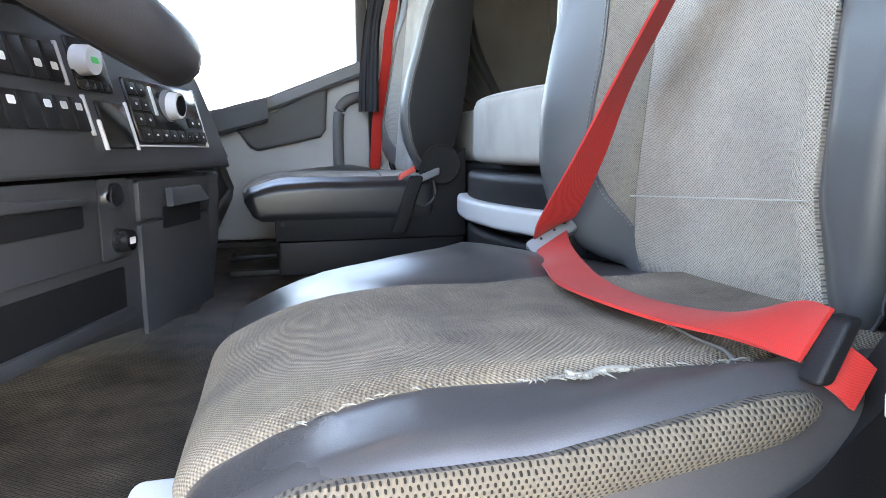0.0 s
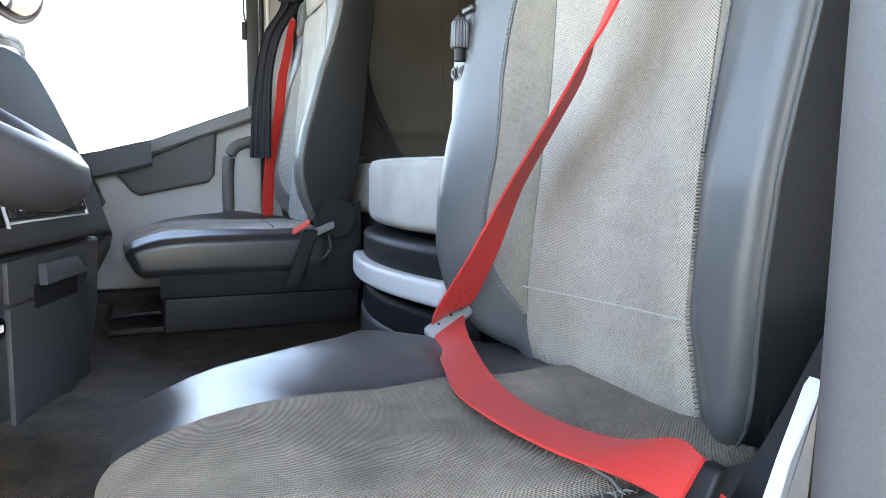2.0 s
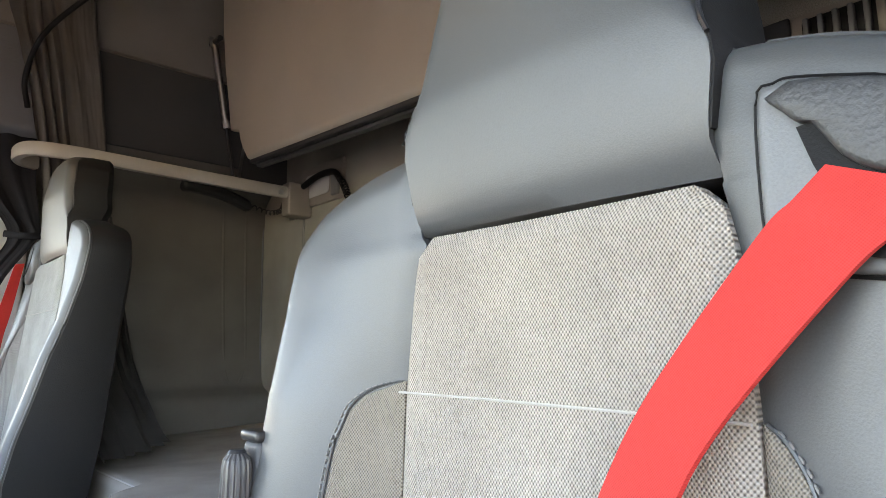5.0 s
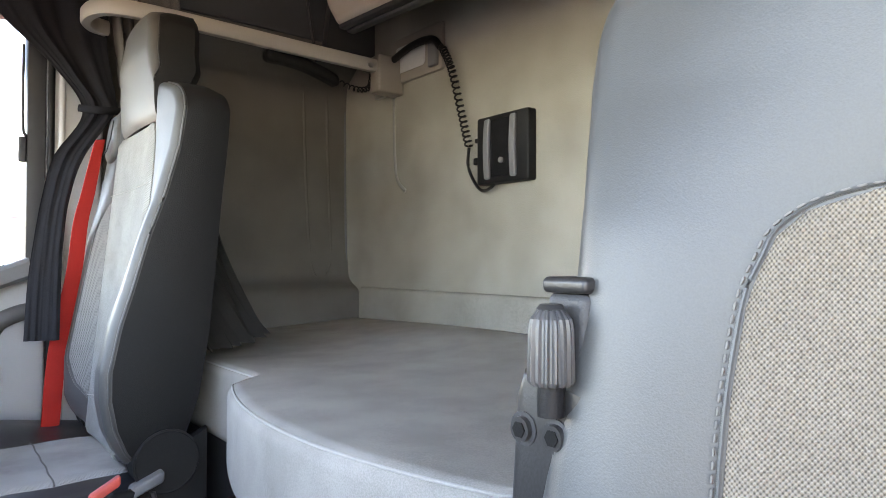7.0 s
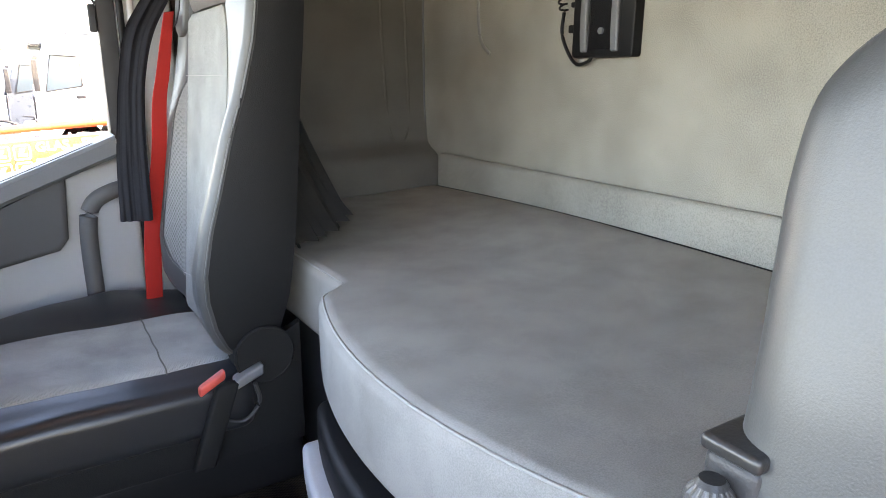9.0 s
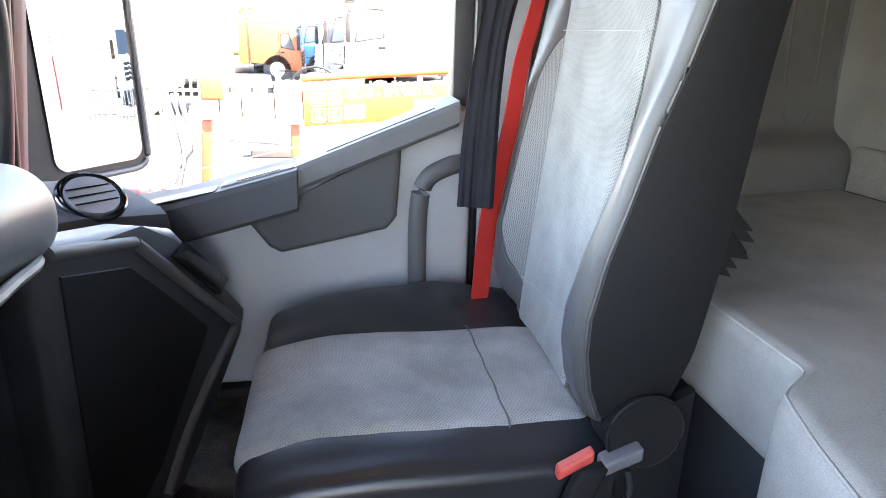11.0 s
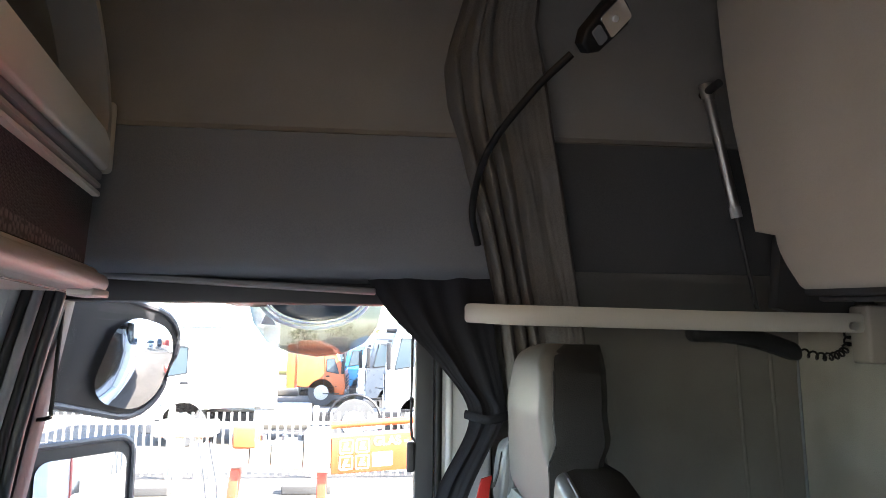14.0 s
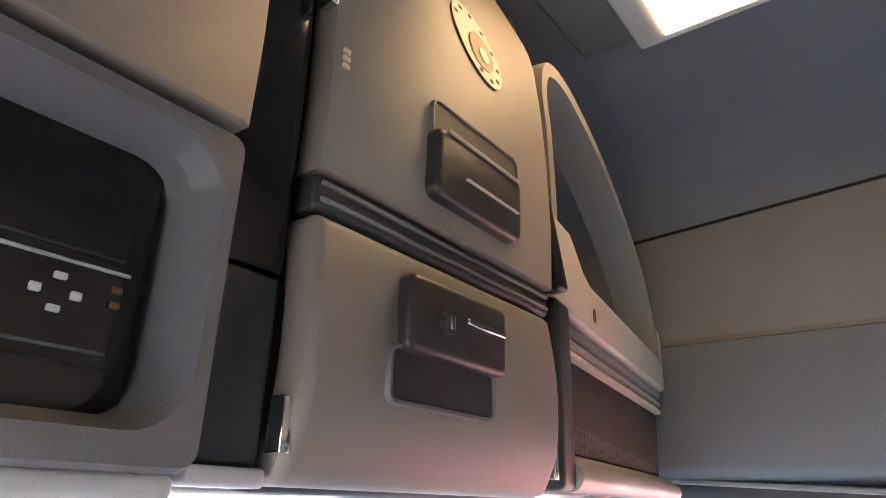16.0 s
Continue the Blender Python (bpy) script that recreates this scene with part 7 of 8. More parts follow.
def mirror_thing(name, c, hw, hh, n, bulge, label, glass_box, arm_to, turn=0.0, soft_=0.35):
    n = Vector(n).normalized()
    u = n.cross(Vector((0, 0, 1))).normalized()
    u = u if u.x > 0 else -u
    v = n.cross(u)
    v = v if v.z > 0 else -v
    ca, sa = math.cos(radians(turn)), math.sin(radians(turn))
    u, v = u * ca - v * sa, v * ca + u * sa
    mt = thing(name, c, label, "mirror", "outside mirrors")
    cc = Vector(c)
    steps = 7
    rings = []
    for k in range(steps + 1):
        t = k / steps
        f = math.sqrt(max(0.02, 1 - (t * 0.98) ** 2))
        rings.append([cc + u * (p * f) + v * (q * f) - n * (0.09 * t) for p, q in rounded(-hw, -hh, hw, hh, min(hw, hh) * soft_, 5)])
    part("housing", skin(rings), "plastic_black", mt, "black rounded mirror housing")
    rim = rounded(-hw, -hh, hw, hh, min(hw, hh) * soft_, 5)
    part("rim", tube([cc + u * p + v * q for p, q in rim + rim[:1]], 0.008, 8), "plastic_dark", mt)
    g0, g1, g2, g3 = glass_box
    rings = []
    gu, gv = (g0 + g2) / 2, (g1 + g3) / 2
    far2 = ((g2 - g0) / 2) ** 2 + ((g3 - g1) / 2) ** 2
    for k in range(13):
        t = 1 - k / 12.0 * 0.99
        rings.append([cc + u * (gu + (p - gu) * t) + v * (gv + (q - gv) * t) + n * (0.004 + bulge * (1 - ((p - gu) ** 2 + (q - gv) ** 2) * t * t / far2)) for p, q in rounded(g0, g1, g2, g3, min(hw, hh) * soft_ * 0.75, 6)])
    part("mirror_glass", skin(rings), "mirror", mt, "reflecting mirror glass", angle=70)
    part("arm", tube(smooth_path([cc - n * 0.05, (cc - n * 0.05 + Vector(arm_to)) / 2 + Vector((-0.03, 0.0, 0.02)), arm_to], 5), 0.025, 10), "plastic_black", mt, "black mirror arm")
    return mt


mirror_thing("main_mirror", (-1.545, 1.30, 0.575), 0.178, 0.212, (0.8175, -0.577, 0.023), 0.002, "large black outside mirror beside the passenger window", (-0.052, -0.190, 0.160, 0.180), (-1.70, 1.12, 0.585), soft_=0.22)
mirror_thing("wide_mirror", (-1.49, 1.30, 0.99), 0.205, 0.13, (0.81, -0.58, -0.17), 0.028, "rounded black wide-angle mirror above the main mirror", (0.012, -0.108, 0.184, 0.098), (-1.70, 1.12, 0.95), 14, 0.7)
solo("mirror_mount", rbox((-1.70, 1.12, 0.40), (-1.60, 1.24, 1.12), 0.03, 4, (1, 1, 6), lambda p: p + Vector(((p.z - 0.76) * 0.13, 0, 0))), "plastic_black", "black upright mount of the outside mirrors", "mirror mount")

km = thing("kerb_mirror", (-1.0, 1.25, 1.05), "dark rounded kerb mirror hanging above the passenger window", "mirror", "outside mirrors")
shell = [(-1.160, 1.115), (-1.142, 1.055), (-1.110, 1.012), (-1.060, 0.990), (-1.0, 0.981), (-0.945, 0.988), (-0.895, 1.012), (-0.866, 1.050), (-0.853, 1.115)]
part("housing", plate(shell, lambda a, b, w: Vector((a, 1.30 - w - 0.05 * max(0, 1 - ((a + 1.005) / 0.155) ** 2) * (b - 0.97) / 0.15, b)), 0.05, 0.012, 4), "visor_glass", km, "smoked grey mirror housing")
for k, (r, m_) in enumerate(((0.0038, "plastic_pale"), (0.0026, "plastic_pale"))):
    pts = [(-1.005 + (0.122 - 0.012 * k) * math.cos(a), 1.222 - 0.02 * math.sin(-a), 1.118 + (0.074 - 0.010 * k) * math.sin(a)) for a in (radians(180 + 180 * i / 24) for i in range(25))]
    part("rim", tube(pts, r, 8), m_, km, "pale curved rim")
part("bowl", plate([(-1.005 + 0.104 * math.cos(a), 1.118 + 0.058 * math.sin(a)) for a in (radians(180 + 180 * i / 20) for i in range(21))], lambda a, b, w: Vector((a, 1.230 - w, b)), 0.008, 0.003, 2), "dark_glass", km, "dark inner mirror bowl")
part("arrow", plate([(-1.120, 1.052), (-1.088, 1.050), (-1.108, 1.082)], lambda a, b, w: Vector((a, 1.232 - w, b)), 0.003, 0), "plastic_pale", km, "pale arrow mark")
part("mount", rbox((-1.19, 1.12, 1.090), (-1.10, 1.26, 1.135), 0.015, 3), "plastic_black", km, "black mirror mount")


# ---- the yard outside ----
def yard_material():
    m, n, l, b = nodes_of("yard_paving")
    tc = n.new("ShaderNodeTexCoord")
    br_, big, fine = n.new("ShaderNodeTexBrick"), n.new("ShaderNodeTexNoise"), n.new("ShaderNodeTexNoise")
    br_.inputs["Scale"].default_value = 5.0
    br_.inputs["Color1"].default_value, br_.inputs["Color2"].default_value, br_.inputs["Mortar"].default_value = (0.080, 0.071, 0.060, 1), (0.058, 0.052, 0.045, 1), (0.028, 0.025, 0.022, 1)
    br_.inputs["Mortar Size"].default_value = 0.015
    big.inputs["Scale"].default_value, big.inputs["Detail"].default_value = 0.5, 6
    fine.inputs["Scale"].default_value, fine.inputs["Detail"].default_value = 40, 3
    for t in (br_, big, fine):
        l.new(tc.outputs["Object"], t.inputs["Vector"])
    mr = n.new("ShaderNodeMapRange")
    mr.inputs["To Min"].default_value, mr.inputs["To Max"].default_value = 0.6, 1.5
    l.new(big.outputs["Fac"], mr.inputs["Value"])
    mu = n.new("ShaderNodeVectorMath")
    mu.operation = "SCALE"
    l.new(br_.outputs["Color"], mu.inputs[0])
    l.new(mr.outputs["Result"], mu.inputs["Scale"])
    l.new(mu.outputs[0], b.inputs["Base Color"])
    b.inputs["Roughness"].default_value = 0.9
    b.inputs["Specular IOR Level"].default_value = 0.1
    bp_ = n.new("ShaderNodeBump")
    bp_.inputs["Strength"].default_value, bp_.inputs["Distance"].default_value = 0.4, 0.01
    l.new(fine.outputs["Fac"], bp_.inputs["Height"])
    l.new(bp_.outputs["Normal"], b.inputs["Normal"])
    return m


solo("ground", rbox((-250, -250, -1.45), (250, 250, -1.35), 0.001, 1), yard_material(), "grey block-paved vehicle yard", "ground", kind="structure")
solo("verge", rbox((-120, 45, -1.35), (60, 110, -0.35), 0.3, 3), plain("dry_grass", (0.16, 0.15, 0.05), 0.95, vary=0.3, grain=4, fine=30), "dry yellow-green grass bank behind the yard", "verge", kind="structure")

GY = -1.35


def wheel(parent, x, y, r, wide):
    w = part("wheel", rod((x, y - wide / 2, GY + r), (x, y + wide / 2, GY + r), r, 28), "tyre", parent, "black tyre")
    part("rim", rod((x, y - wide / 2 - 0.012, GY + r), (x, y - wide / 2 + 0.05, GY + r), r * 0.55, 20, r * 0.5), "steel", w)


def truck(x, y, ln, high, paint, label, visor=False, flip=False):
    """A parked lorry tractor: front at x, near side at y, facing the negative x way (or the other way round its front when flipped)."""
    sg = -1 if flip else 1
    t = thing("truck", (x + sg * ln / 2, y + 1.2, GY), label, "truck", "parked trucks")
    k = high / 3.4
    z = lambda v: GY + v * k
    X = lambda a: x + sg * a

    def sheet(out, place, thick, bevel=0.0, seg=2):
        return plate(out if flip else list(reversed(out)), place, thick, bevel, seg)

    def block(a0, y0, z0, a1, y1, z1, r=0.03, seg=2):
        return rbox((min(X(a0), X(a1)), y0, z0), (max(X(a0), X(a1)), y1, z1), r, seg)

    out = [(0.02, z(0.55)), (0, z(1.0)), (0.03, z(1.75)), (0.30, z(2.72)), (0.55, z(3.05)), (ln * 0.7, z(3.4)), (ln, z(3.38)), (ln, z(0.95)), (1.25 * k, z(0.95)), (1.2 * k, z(0.55))]
    part("cab", sheet(out, lambda a, b, w: Vector((X(a), y + 2.4 - w, b)), 2.4, 0.05, 3), paint, t, "painted lorry cab")
    part("windscreen", plate([(0.06, z(1.8)), (2.34, z(1.8)), (2.28, z(2.66)), (0.12, z(2.66))], lambda a, b, w: Vector((X(0.03 + 0.27 * (b - z(1.75)) / (z(2.72) - z(1.75)) - 0.012 + w), y + a, b)), 0.01, 0), "dark_glass", t, "dark windscreen")
    wn_ = part("window", sheet([(0.24, z(1.66)), (0.98 * k, z(1.78)), (0.98 * k, z(2.38)), (0.90 * k, z(2.46)), (0.40, z(2.46))], lambda a, b, w: Vector((X(a), y - 0.004 - w, b)), 0.008), "dark_glass", t, "dark side window")
    part("window_edge", tube([(X(a), y - 0.012, b) for a, b in ((0.24, z(1.66)), (0.98 * k, z(1.78)), (0.98 * k, z(2.42)), (0.40, z(2.46)), (0.24, z(1.66)))], 0.016, 6), "plastic_black", wn_, "black window rubber")
    part("door_seam", tube([(X(0.30), y - 0.001, z(1.0)), (X(1.1 * k), y - 0.001, z(0.9)), (X(1.1 * k), y - 0.001, z(2.62)), (X(0.34), y - 0.001, z(2.62))], 0.012, 6), "plastic_black", t, "dark door gap")
    part("door_handle", block(0.82 * k, y - 0.03, z(1.50), 1.02 * k, y + 0.01, z(1.57), 0.01), "plastic_black", t, "black door handle")
    part("grille", plate(rounded(0.25, z(0.75), 2.15, z(1.55), 0.06, 3), lambda a, b, w: Vector((X(-0.002 - w), y + a, b)), 0.02, 0.006, 2), "plastic_black", t, "black front grille")
    for i in range(4):
        part("grille_bar", block(-0.035, y + 0.28, z(0.84 + i * 0.18), -0.02, y + 2.12, z(0.89 + i * 0.18), 0.004, 1), paint, t)
    for yy in (0.06, 2.02):
        part("headlight", block(-0.05, y + yy, z(0.62), 0.05, y + yy + 0.32, z(0.84), 0.03), "steel", t, "clear headlight")
    part("bumper", block(-0.06, y + 0.0, z(0.30), 0.5, y + 2.4, z(0.60), 0.05, 3), "plastic_dark", t)
    part("mirror", block(0.02, y - 0.30, z(1.66), 0.14, y - 0.08, z(2.34), 0.03, 3), "plastic_black", t, "black door mirror")
    part("mirror_arm", block(0.06, y - 0.12, z(2.36), 0.16, y + 0.04, z(2.42), 0.01), "plastic_black", t)
    part("step", block(0.20, y - 0.02, z(0.60), 1.15 * k, y + 0.10, z(0.66), 0.01), "plastic_black", t, "black entry step")
    part("side_deflector", block(ln + 0.01, y + 0.05, z(0.9), ln + 0.36, y + 0.12, z(3.2), 0.02), paint, t)
    part("roof_strip", block(ln * 0.28, y - 0.012, z(2.90), ln + 0.30, y + 0.012, z(2.93), 0.004, 1), "plastic_dark", t, "dark strip under the roof fairing")
    part("chassis", block(0.4, y + 0.7, z(0.45), ln + 3.2, y + 1.7, z(0.75), 0.02), "plastic_black", t, "dark chassis rails")
    part("tank", rod((X(ln * 0.95), y + 0.35, GY + 0.62), (X(ln + 1.1), y + 0.35, GY + 0.62), 0.3, 20), "steel", t, "steel fuel tank")
    part("mudguard", tube([(X(ln + 2.1 + 0.62 * math.cos(a)), y + 0.2, GY + 0.5 + 0.62 * math.sin(a)) for a in (radians(15 + 15 * i) for i in range(11))], 0.03, 6), "plastic_black", t, "black mudguard")
    wheel(t, X(0.85), y + 0.14, 0.48, 0.28)
    wheel(t, X(ln + 2.1), y + 0.2, 0.5, 0.36)
    if visor:
        part("sun_visor", block(0.02, y + 0.1, z(2.62), 0.30, y + 2.3, z(2.70), 0.02), "plastic_black", t, "dark sun visor")
    return t


truck(-6.02, 15.0, 2.5, 3.05, "white_paint", "white lorry tractor parked behind the white fence", True)
truck(-0.72, 16.6, 2.6, 3.35, "white_paint", "tall white lorry tractor parked behind the fence", True)
truck(-1.30, 20.5, 2.4, 3.1, "dark_paint", "slate grey lorry tractor in the row behind")
truck(-1.62, 23.2, 2.4, 2.85, "white_paint", "white lorry tractor deep in the row")
truck(-2.35, 26.5, 2.3, 2.7, "blue_paint", "blue lorry tractor far back in the row")
truck(-2.10, 24.0, 1.75, 2.35, "amber_paint", "low orange lorry cab behind the fence", flip=True)
truck(-4.30, 29.0, 2.0, 2.5, "dark_paint", "dark lorry cab at the back of the yard")
truck(-13.5, 24.0, 2.4, 2.6, "white_paint", "white lorry far along the yard")
truck(-10.5, 30.0, 2.4, 2.5, "red_paint", "red lorry far along the yard")
truck(21.0, 3.2, 2.6, 3.4, "white_paint", "white lorry tractor parked behind the end of the yard")
truck(22.5, 7.6, 2.6, 3.3, "dark_paint", "dark lorry tractor behind the end of the yard")

ex = thing("excavator", (-10.1, 22.0, GY), "yellow tracked excavator standing in the yard", "excavator")
for yy in (21.2, 22.8):
    tk = part("track", plate(rounded(-11.4, GY, -8.9, GY + 0.62, 0.29, 6), lambda a, b, w: Vector((a, yy + 0.4 - w, b)), 0.4, 0.03, 2), "tyre", ex, "black rubber track")
    for i in range(5):
        part("roller", rod((-11.05 + i * 0.45, yy - 0.02, GY + 0.30), (-11.05 + i * 0.45, yy + 0.05, GY + 0.30), 0.17, 14), "dark_paint", tk)
    for i in range(16):
        part("cleat", rbox((-11.15 + i * 0.13, yy - 0.015, GY + 0.60), (-11.07 + i * 0.13, yy + 0.40, GY + 0.65), 0.01, 1), "tyre", tk)
part("body", rbox((-11.3, 21.1, GY + 0.80), (-9.3, 23.2, GY + 1.45), 0.12, 4), "yellow_paint", ex, "yellow counterweight and engine cover")
part("cabin", plate([(-9.9, GY + 1.40), (-8.75, GY + 1.0), (-8.80, GY + 1.95), (-9.1, GY + 2.35), (-9.9, GY + 2.35)], lambda a, b, w: Vector((a, 22.0 - w, b)), 0.9, 0.04, 2), "white_paint", ex, "pale cabin")
part("cabin_window", plate([(-9.75, GY + 1.55), (-9.0, GY + 1.45), (-9.0, GY + 1.95), (-9.2, GY + 2.2), (-9.75, GY + 2.2)], lambda a, b, w: Vector((a, 21.095 - w, b)), 0.01, 0), "dark_glass", ex, "dark cabin window")
part("boom", tube(smooth_path([(-9.2, 22.4, GY + 1.2), (-8.3, 22.4, GY + 1.9), (-7.9, 22.4, GY + 1.0), (-8.1, 22.4, GY + 0.3)], 5), 0.15, 8), "post_paint", ex, "orange digging boom")
for x, m_, lab in ((24, "red_paint", "red container beside the yard"), (31, "red_paint", "red container beside the yard"), (38, "plastic_dark", "dark container beside the yard")):
    ct = thing("container", (x + 3, 13.5, GY), lab, "container", "containers")
    part("box", rbox((x, 12.6, GY), (x + 6.0, 15.0, GY + 2.6), 0.03, 2), m_, ct)
    for i in range(14):
        part("rib", rbox((x + 0.3 + i * 0.41, 12.56, GY + 0.15), (x + 0.42 + i * 0.41, 12.62, GY + 2.45), 0.01, 1), m_, ct)

# white slatted fence
fence = thing("fence", (0, 11.5, GY), "white upright slat fence with two rails on concrete feet", "fence")
slat_me = mesh_of("slat", rbox((-0.019, -0.008, 0.06), (0.019, 0.008, 1.12), 0.006, 1), "galvanised")
for i in range(150):
    sl = tagged(new("slat", slat_me))
    sl.parent = fence
    sl.location = (-10.0 + i * 0.13, 0.0, 0.0)
far_slats = bmesh.new()
for i in range(260):
    for x in (-10.13 - i * 0.13, 9.5 + i * 0.13):
        if x > -26:
            rbox((x - 0.024, 11.492, GY + 0.06), (x + 0.024, 11.508, GY + 1.12), 0.006, 1, bm=far_slats)
tagged(part("far_slats", far_slats, "galvanised", fence), kind="stuff")
for zz in (0.22, 0.93):
    part("rail", rbox((-26, 11.509, GY + zz - 0.025), (43, 11.55, GY + zz + 0.025), 0.006, 1), "galvanised", fence)
for i in range(-9, 17):
    x = -1.95 + i * 2.44
    part("post", rbox((x - 0.045, 11.551, GY), (x + 0.045, 11.63, GY + 1.22), 0.008, 1), "galvanised", fence)
    solo("concrete_block", rbox((x - 0.38, 10.35, GY), (x + 0.38, 10.62, GY + 0.13), 0.02, 2), "concrete", "dark concrete block lying before the fence", "block", "fence blocks")

# orange glazing lift on a red trailer
lift = thing("trailer_lift", (-1.3, 6.2, GY), "orange boom lift on a red trailer with white boom sections", "lift")
rise = 0.066
place_b = lambda a, b, w: Vector((a, 6.5 - w, b + (a + 1.27) * rise))
boom = part("boom", plate([(-1.30, -0.25), (4.2, -0.25), (4.2, 0.092), (-1.30, 0.092)], place_b, 0.26, 0.012, 2), "orange_paint", lift, "orange box-section boom with white lettering")
part("upper_pipe", tube([(-1.32, 6.37, 0.19), (4.2, 6.37, 0.19 + 5.5 * rise)], 0.035, 12), "orange_paint", lift, "orange pipe above the boom")
part("lug", plate([(-1.02, 0.11), (-0.82, 0.12), (-0.88, 0.25), (-0.95, 0.25)], place_b, 0.05, 0.006, 2), "white_paint", lift, "pale steel lug")


def words(text, x, z, size, parent, y=6.236, tilt=rise):
    cu = bpy.data.curves.new("lettering", "FONT")
    cu.body, cu.size, cu.extrude, cu.offset = text, size, 0.0015, 0.002
    cu.materials.append(M["white_print"])
    ob = new("lettering", cu)
    ob.parent = parent
    ob.matrix_parent_inverse = Matrix.Identity(4)
    ob.matrix_basis = Matrix.Translation((x, y, z)) @ Matrix.Rotation(math.atan(tilt), 4, "Y").inverted() @ Matrix.Rotation(radians(90), 4, "X")
    return tagged(ob, "white lettering")


words("GLAS - EN GEVEL", -0.90, 0.018, 0.112, boom)
for i in range(4):
    part("print_bar", plate([(-0.24 + i * 0.075, -0.135), (-0.185 + i * 0.075, -0.135), (-0.185 + i * 0.075, -0.055), (-0.24 + i * 0.075, -0.055)], lambda a, b, w: Vector((a, 6.2385 - w, b + (a + 1.27) * rise)), 0.0015, 0), "white_print", boom, "white printed bar")
for i in (0, 1):
    for j in (0, 1):
        a0, b0 = -1.225 + i * 0.155, -0.215 + j * 0.15
        pic = bmesh.new()
        pb_ = lambda a, b, w: Vector((a, 6.2385 - w, b + (a + 1.27) * rise))
        for o in ([(a0, b0), (a0 + 0.13, b0), (a0 + 0.13, b0 + 0.012), (a0, b0 + 0.012)], [(a0, b0 + 0.118), (a0 + 0.13, b0 + 0.118), (a0 + 0.13, b0 + 0.13), (a0, b0 + 0.13)],
                  [(a0, b0), (a0 + 0.012, b0), (a0 + 0.012, b0 + 0.13), (a0, b0 + 0.13)], [(a0 + 0.118, b0), (a0 + 0.13, b0), (a0 + 0.13, b0 + 0.13), (a0 + 0.118, b0 + 0.13)],
                  [(a0 + 0.03, b0 + 0.03), (a0 + 0.06, b0 + 0.03), (a0 + 0.09, b0 + 0.10), (a0 + 0.05, b0 + 0.10)], [(a0 + 0.07, b0 + 0.03), (a0 + 0.10, b0 + 0.03), (a0 + 0.10, b0 + 0.05), (a0 + 0.07, b0 + 0.05)]):
            plate(o, pb_, 0.0015, 0, bm=pic)
        part("pictogram", pic, "white_print", boom, "white pictogram in a square frame")
part("print_block", plate([(-0.91, -0.20), (-0.72, -0.20), (-0.72, -0.07), (-0.91, -0.07)], lambda a, b, w: Vector((a, 6.2385 - w, b + (a + 1.27) * rise)), 0.0015, 0), "white_print", boom, "white printed block")
for a, b, z0, z1 in ((-1.56, -1.31, -0.23, 0.16), (-1.86, -1.57, -0.20, 0.06), (-2.06, -1.87, -0.18, 0.03), (-2.28, -2.07, -0.17, 0.0)):
    part("boom_section", rbox((a, 6.22, z0), (b, 6.52, z1), 0.02, 3), "cream_paint", lift, "pale boom section")
for i, x in enumerate((-1.95, -1.75, -1.6)):
    part("bolt", rod((x, 6.30, 0.06), (x, 6.30, 0.11), 0.03, 10), "plastic_dark", lift)
part("block", rbox((-2.22, 6.2, 0.0), (-2.0, 6.5, 0.20), 0.02, 3), "orange_paint", lift, "orange boom head")
for x, lean_ in ((-2.20, -0.10), (-1.39, 0.0)):
    part("post", rbox((x - 0.045, 6.3, GY + 0.3), (x + 0.045, 6.42, -0.20), 0.01, 2, deform=lambda p, q=lean_: p + Vector(((p.z + 0.2) * -q, 0, 0))), "post_paint", lift, "orange support post")
tower = [(-2.74, 0.04), (-2.56, 0.035)]
for x, r in tower:
    part("tower_post", rod((x, 6.35, GY + 0.3), (x, 6.35, 0.14), r, 14), "cream_paint", lift, "pale steel tower post")
part("tower_head", rbox((-2.95, 6.2, 0.10), (-2.40, 6.5, 0.24), 0.03, 3), "cream_paint", lift, "pale steel tower head")
part("ram", tube([(-2.62, 6.30, -0.85), (-2.30, 6.30, -0.10)], 0.045, 12), "white_paint", lift, "white hydraulic ram")
for k in range(4):
    part("hose", tube(smooth_path([(-2.58 + 0.05 * k, 6.24, 0.05), (-2.50 + 0.06 * k, 6.18, -0.25 - 0.05 * k), (-2.45 + 0.02 * k, 6.2, -0.55), (-2.55 + 0.03 * k, 6.22, -0.80)], 6), 0.014, 8), "plastic_dark" if k % 2 else "plastic_pale", lift, "hydraulic hose")
for y0, y1, z1 in ((5.0, 5.18, -0.98), (6.55, 6.73, -0.98)):
    part("bed_beam", rbox((-3.5, y0, GY + 0.22), (4.4, y1, z1 + 0.06), 0.02, 2), "red_paint", lift, "red trailer beam")
for i in range(9):
    part("cross_member", rbox((-3.4 + i * 0.93, 5.18, GY + 0.26), (-3.28 + i * 0.93, 6.55, -0.97), 0.01, 2), "red_paint", lift)
part("bed_plate", rbox((-1.1, 5.19, -0.969), (4.3, 6.54, -0.94), 0.005, 1), "red_paint", lift, "faded red deck plate")
part("brace", tube([(-2.1, 6.36, -0.78), (-1.4, 6.36, -0.96)], 0.02, 8), "red_paint", lift)
wheel(lift, 1.6, 4.80, 0.33, 0.22)
wheel(lift, 2.4, 4.80, 0.33, 0.22)
for x in (-3.2, -0.6):
    part("outrigger", rbox((x - 0.05, 4.85, GY + 0.02), (x + 0.05, 4.99, -0.9), 0.01, 2), "red_paint", lift)
    part("foot", rod((x, 4.92, GY), (x, 4.92, GY + 0.03), 0.12, 16), "steel", lift)

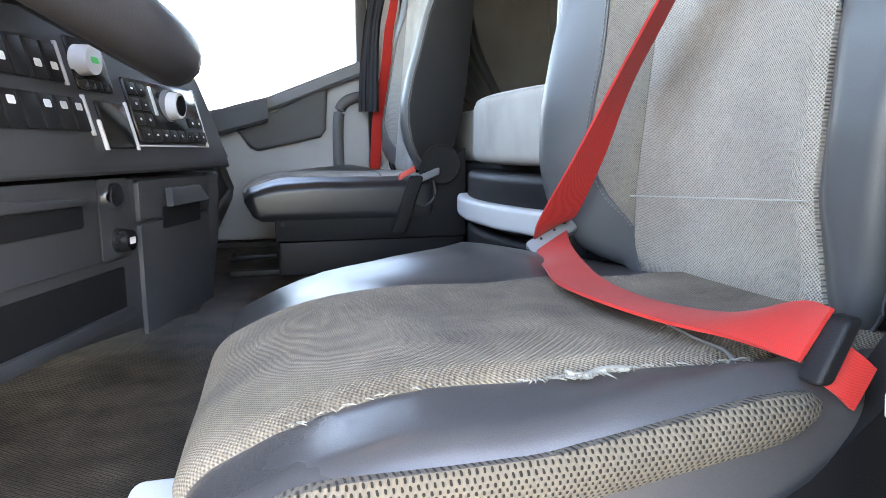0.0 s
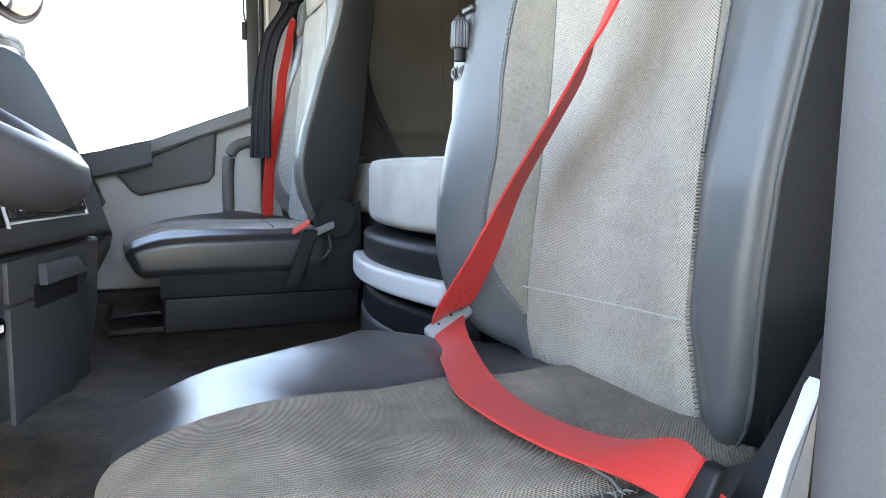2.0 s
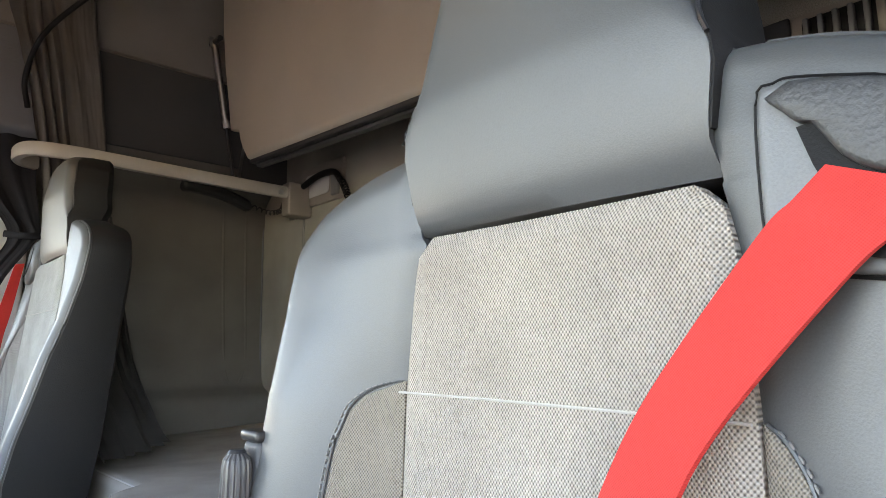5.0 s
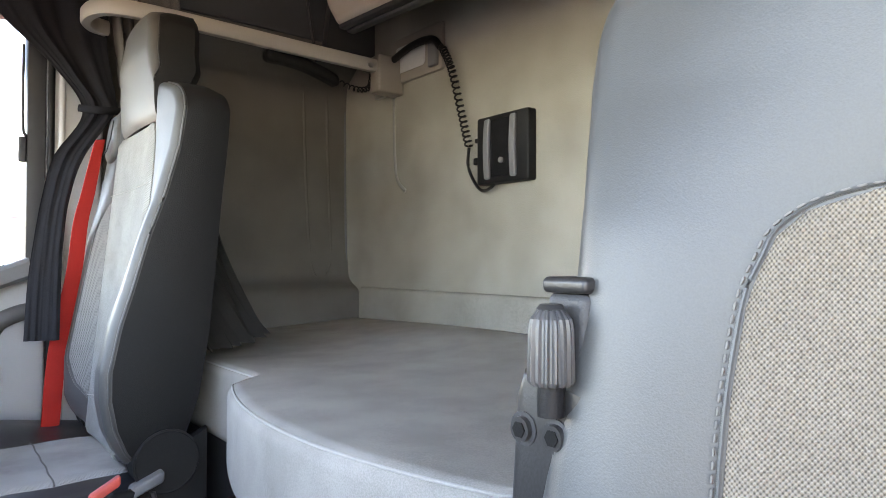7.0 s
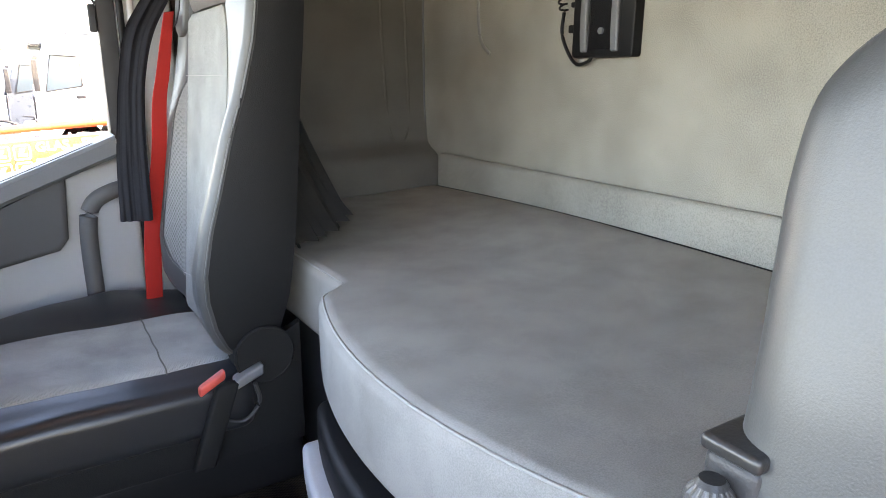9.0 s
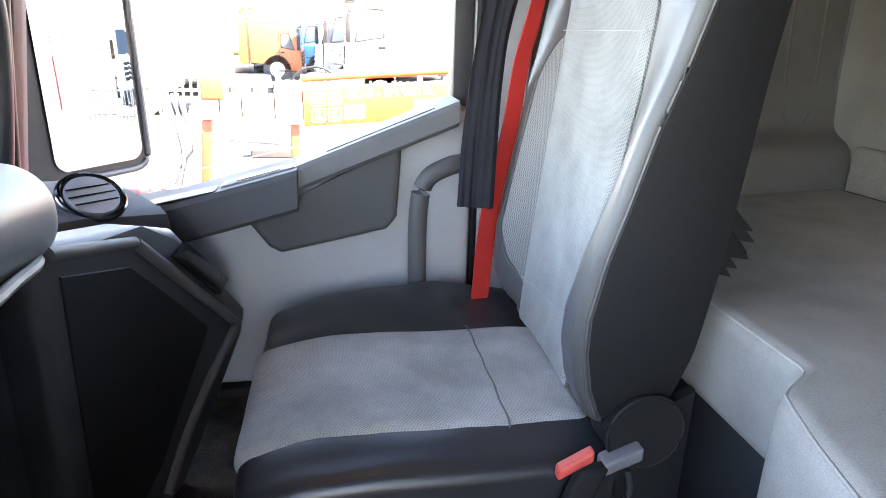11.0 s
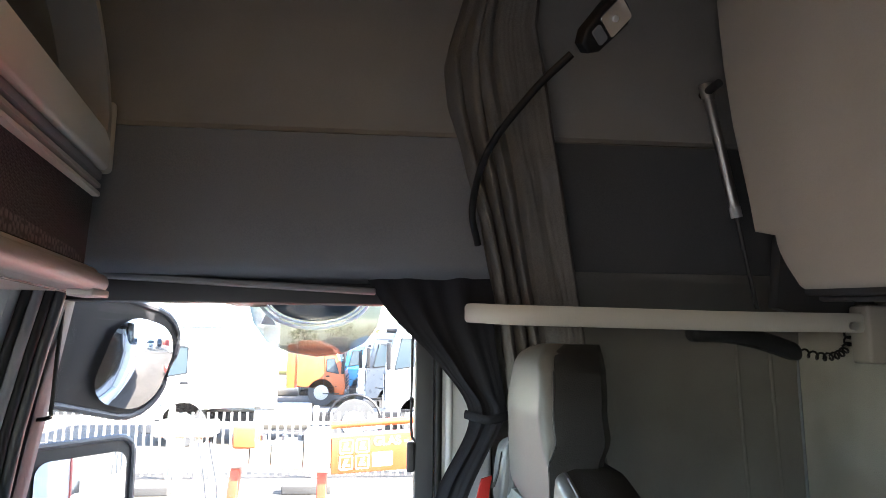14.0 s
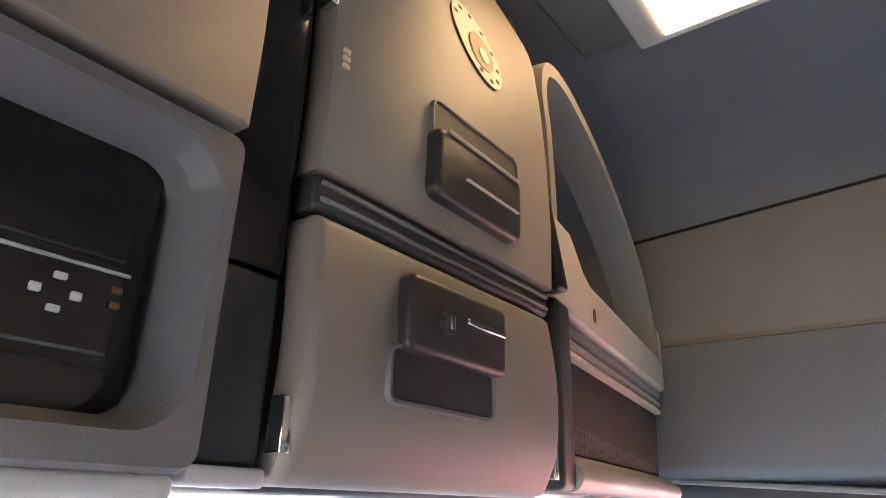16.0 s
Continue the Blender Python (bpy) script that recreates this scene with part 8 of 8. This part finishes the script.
back_fence = thing("fence", (15.0, 6.6, GY), "white upright slat fence closing the end of the yard", "fence")
for i in range(79):
    sl = tagged(new("slat", slat_me))
    sl.parent = back_fence
    sl.matrix_local = Matrix.Translation((0.0, -5.4 + i * 0.13, 0.0)) @ Matrix.Rotation(radians(90), 4, "Z")
for zz in (0.22, 0.93):
    part("rail", rbox((15.009, 1.6, GY + zz - 0.025), (15.05, 11.45, GY + zz + 0.025), 0.006, 1), "galvanised", back_fence)

lp = thing("lamp_post", (-8.1, 24.0, GY), "blue painted lamp post", "lamp post")
part("pole", rod((-9.6, 22.5, GY), (-9.6, 22.5, 2.1), 0.11, 12, 0.08), "blue_paint", lp)

# distant trees
M["leaf_far"] = plain("distant_foliage", (0.075, 0.085, 0.03), 0.9, vary=0.35, grain=10, fine=20)
M["bark"] = plain("bark", (0.10, 0.08, 0.06), 0.95, vary=0.25)
trng = random.Random(11)
for tx, ty, th in ((-8.0, 62, 3.0), (-4.5, 66, 3.6), (-1.5, 60, 3.2), (-22, 64, 3.0), (-27, 66, 3.8), (-33, 62, 3.2), (-15, 68, 3.0), (6, 64, 3.4)):
    tr_ = thing("tree", (tx, ty, -0.4), "distant rounded tree in spring leaf", "tree", "far trees")
    part("trunk", tube([(tx, ty, -0.4), (tx + 0.1, ty, 0.4), (tx, ty + 0.1, th * 0.6)], [0.16, 0.12, 0.05], 8), "bark", tr_)
    crown = bmesh.new()
    for i in range(170):
        a, e, r = trng.uniform(0, 6.283), trng.uniform(-0.6, 1.3), trng.uniform(0.5, 1.0)
        c = Vector((tx + math.cos(a) * math.cos(e) * r * th * 0.55, ty + math.sin(a) * math.cos(e) * r * th * 0.5, th * 0.35 + math.sin(e) * r * th * 0.42))
        s_ = trng.uniform(0.10, 0.26)
        vs = [crown.verts.new(c + Vector((trng.uniform(-1, 1), trng.uniform(-1, 1), trng.uniform(-1, 1))) * s_) for _ in range(4)]
        for f in ((0, 1, 2), (0, 2, 3), (0, 3, 1), (1, 3, 2)):
            crown.faces.new([vs[q] for q in f])
    part("crown", crown, "leaf_far", tr_)
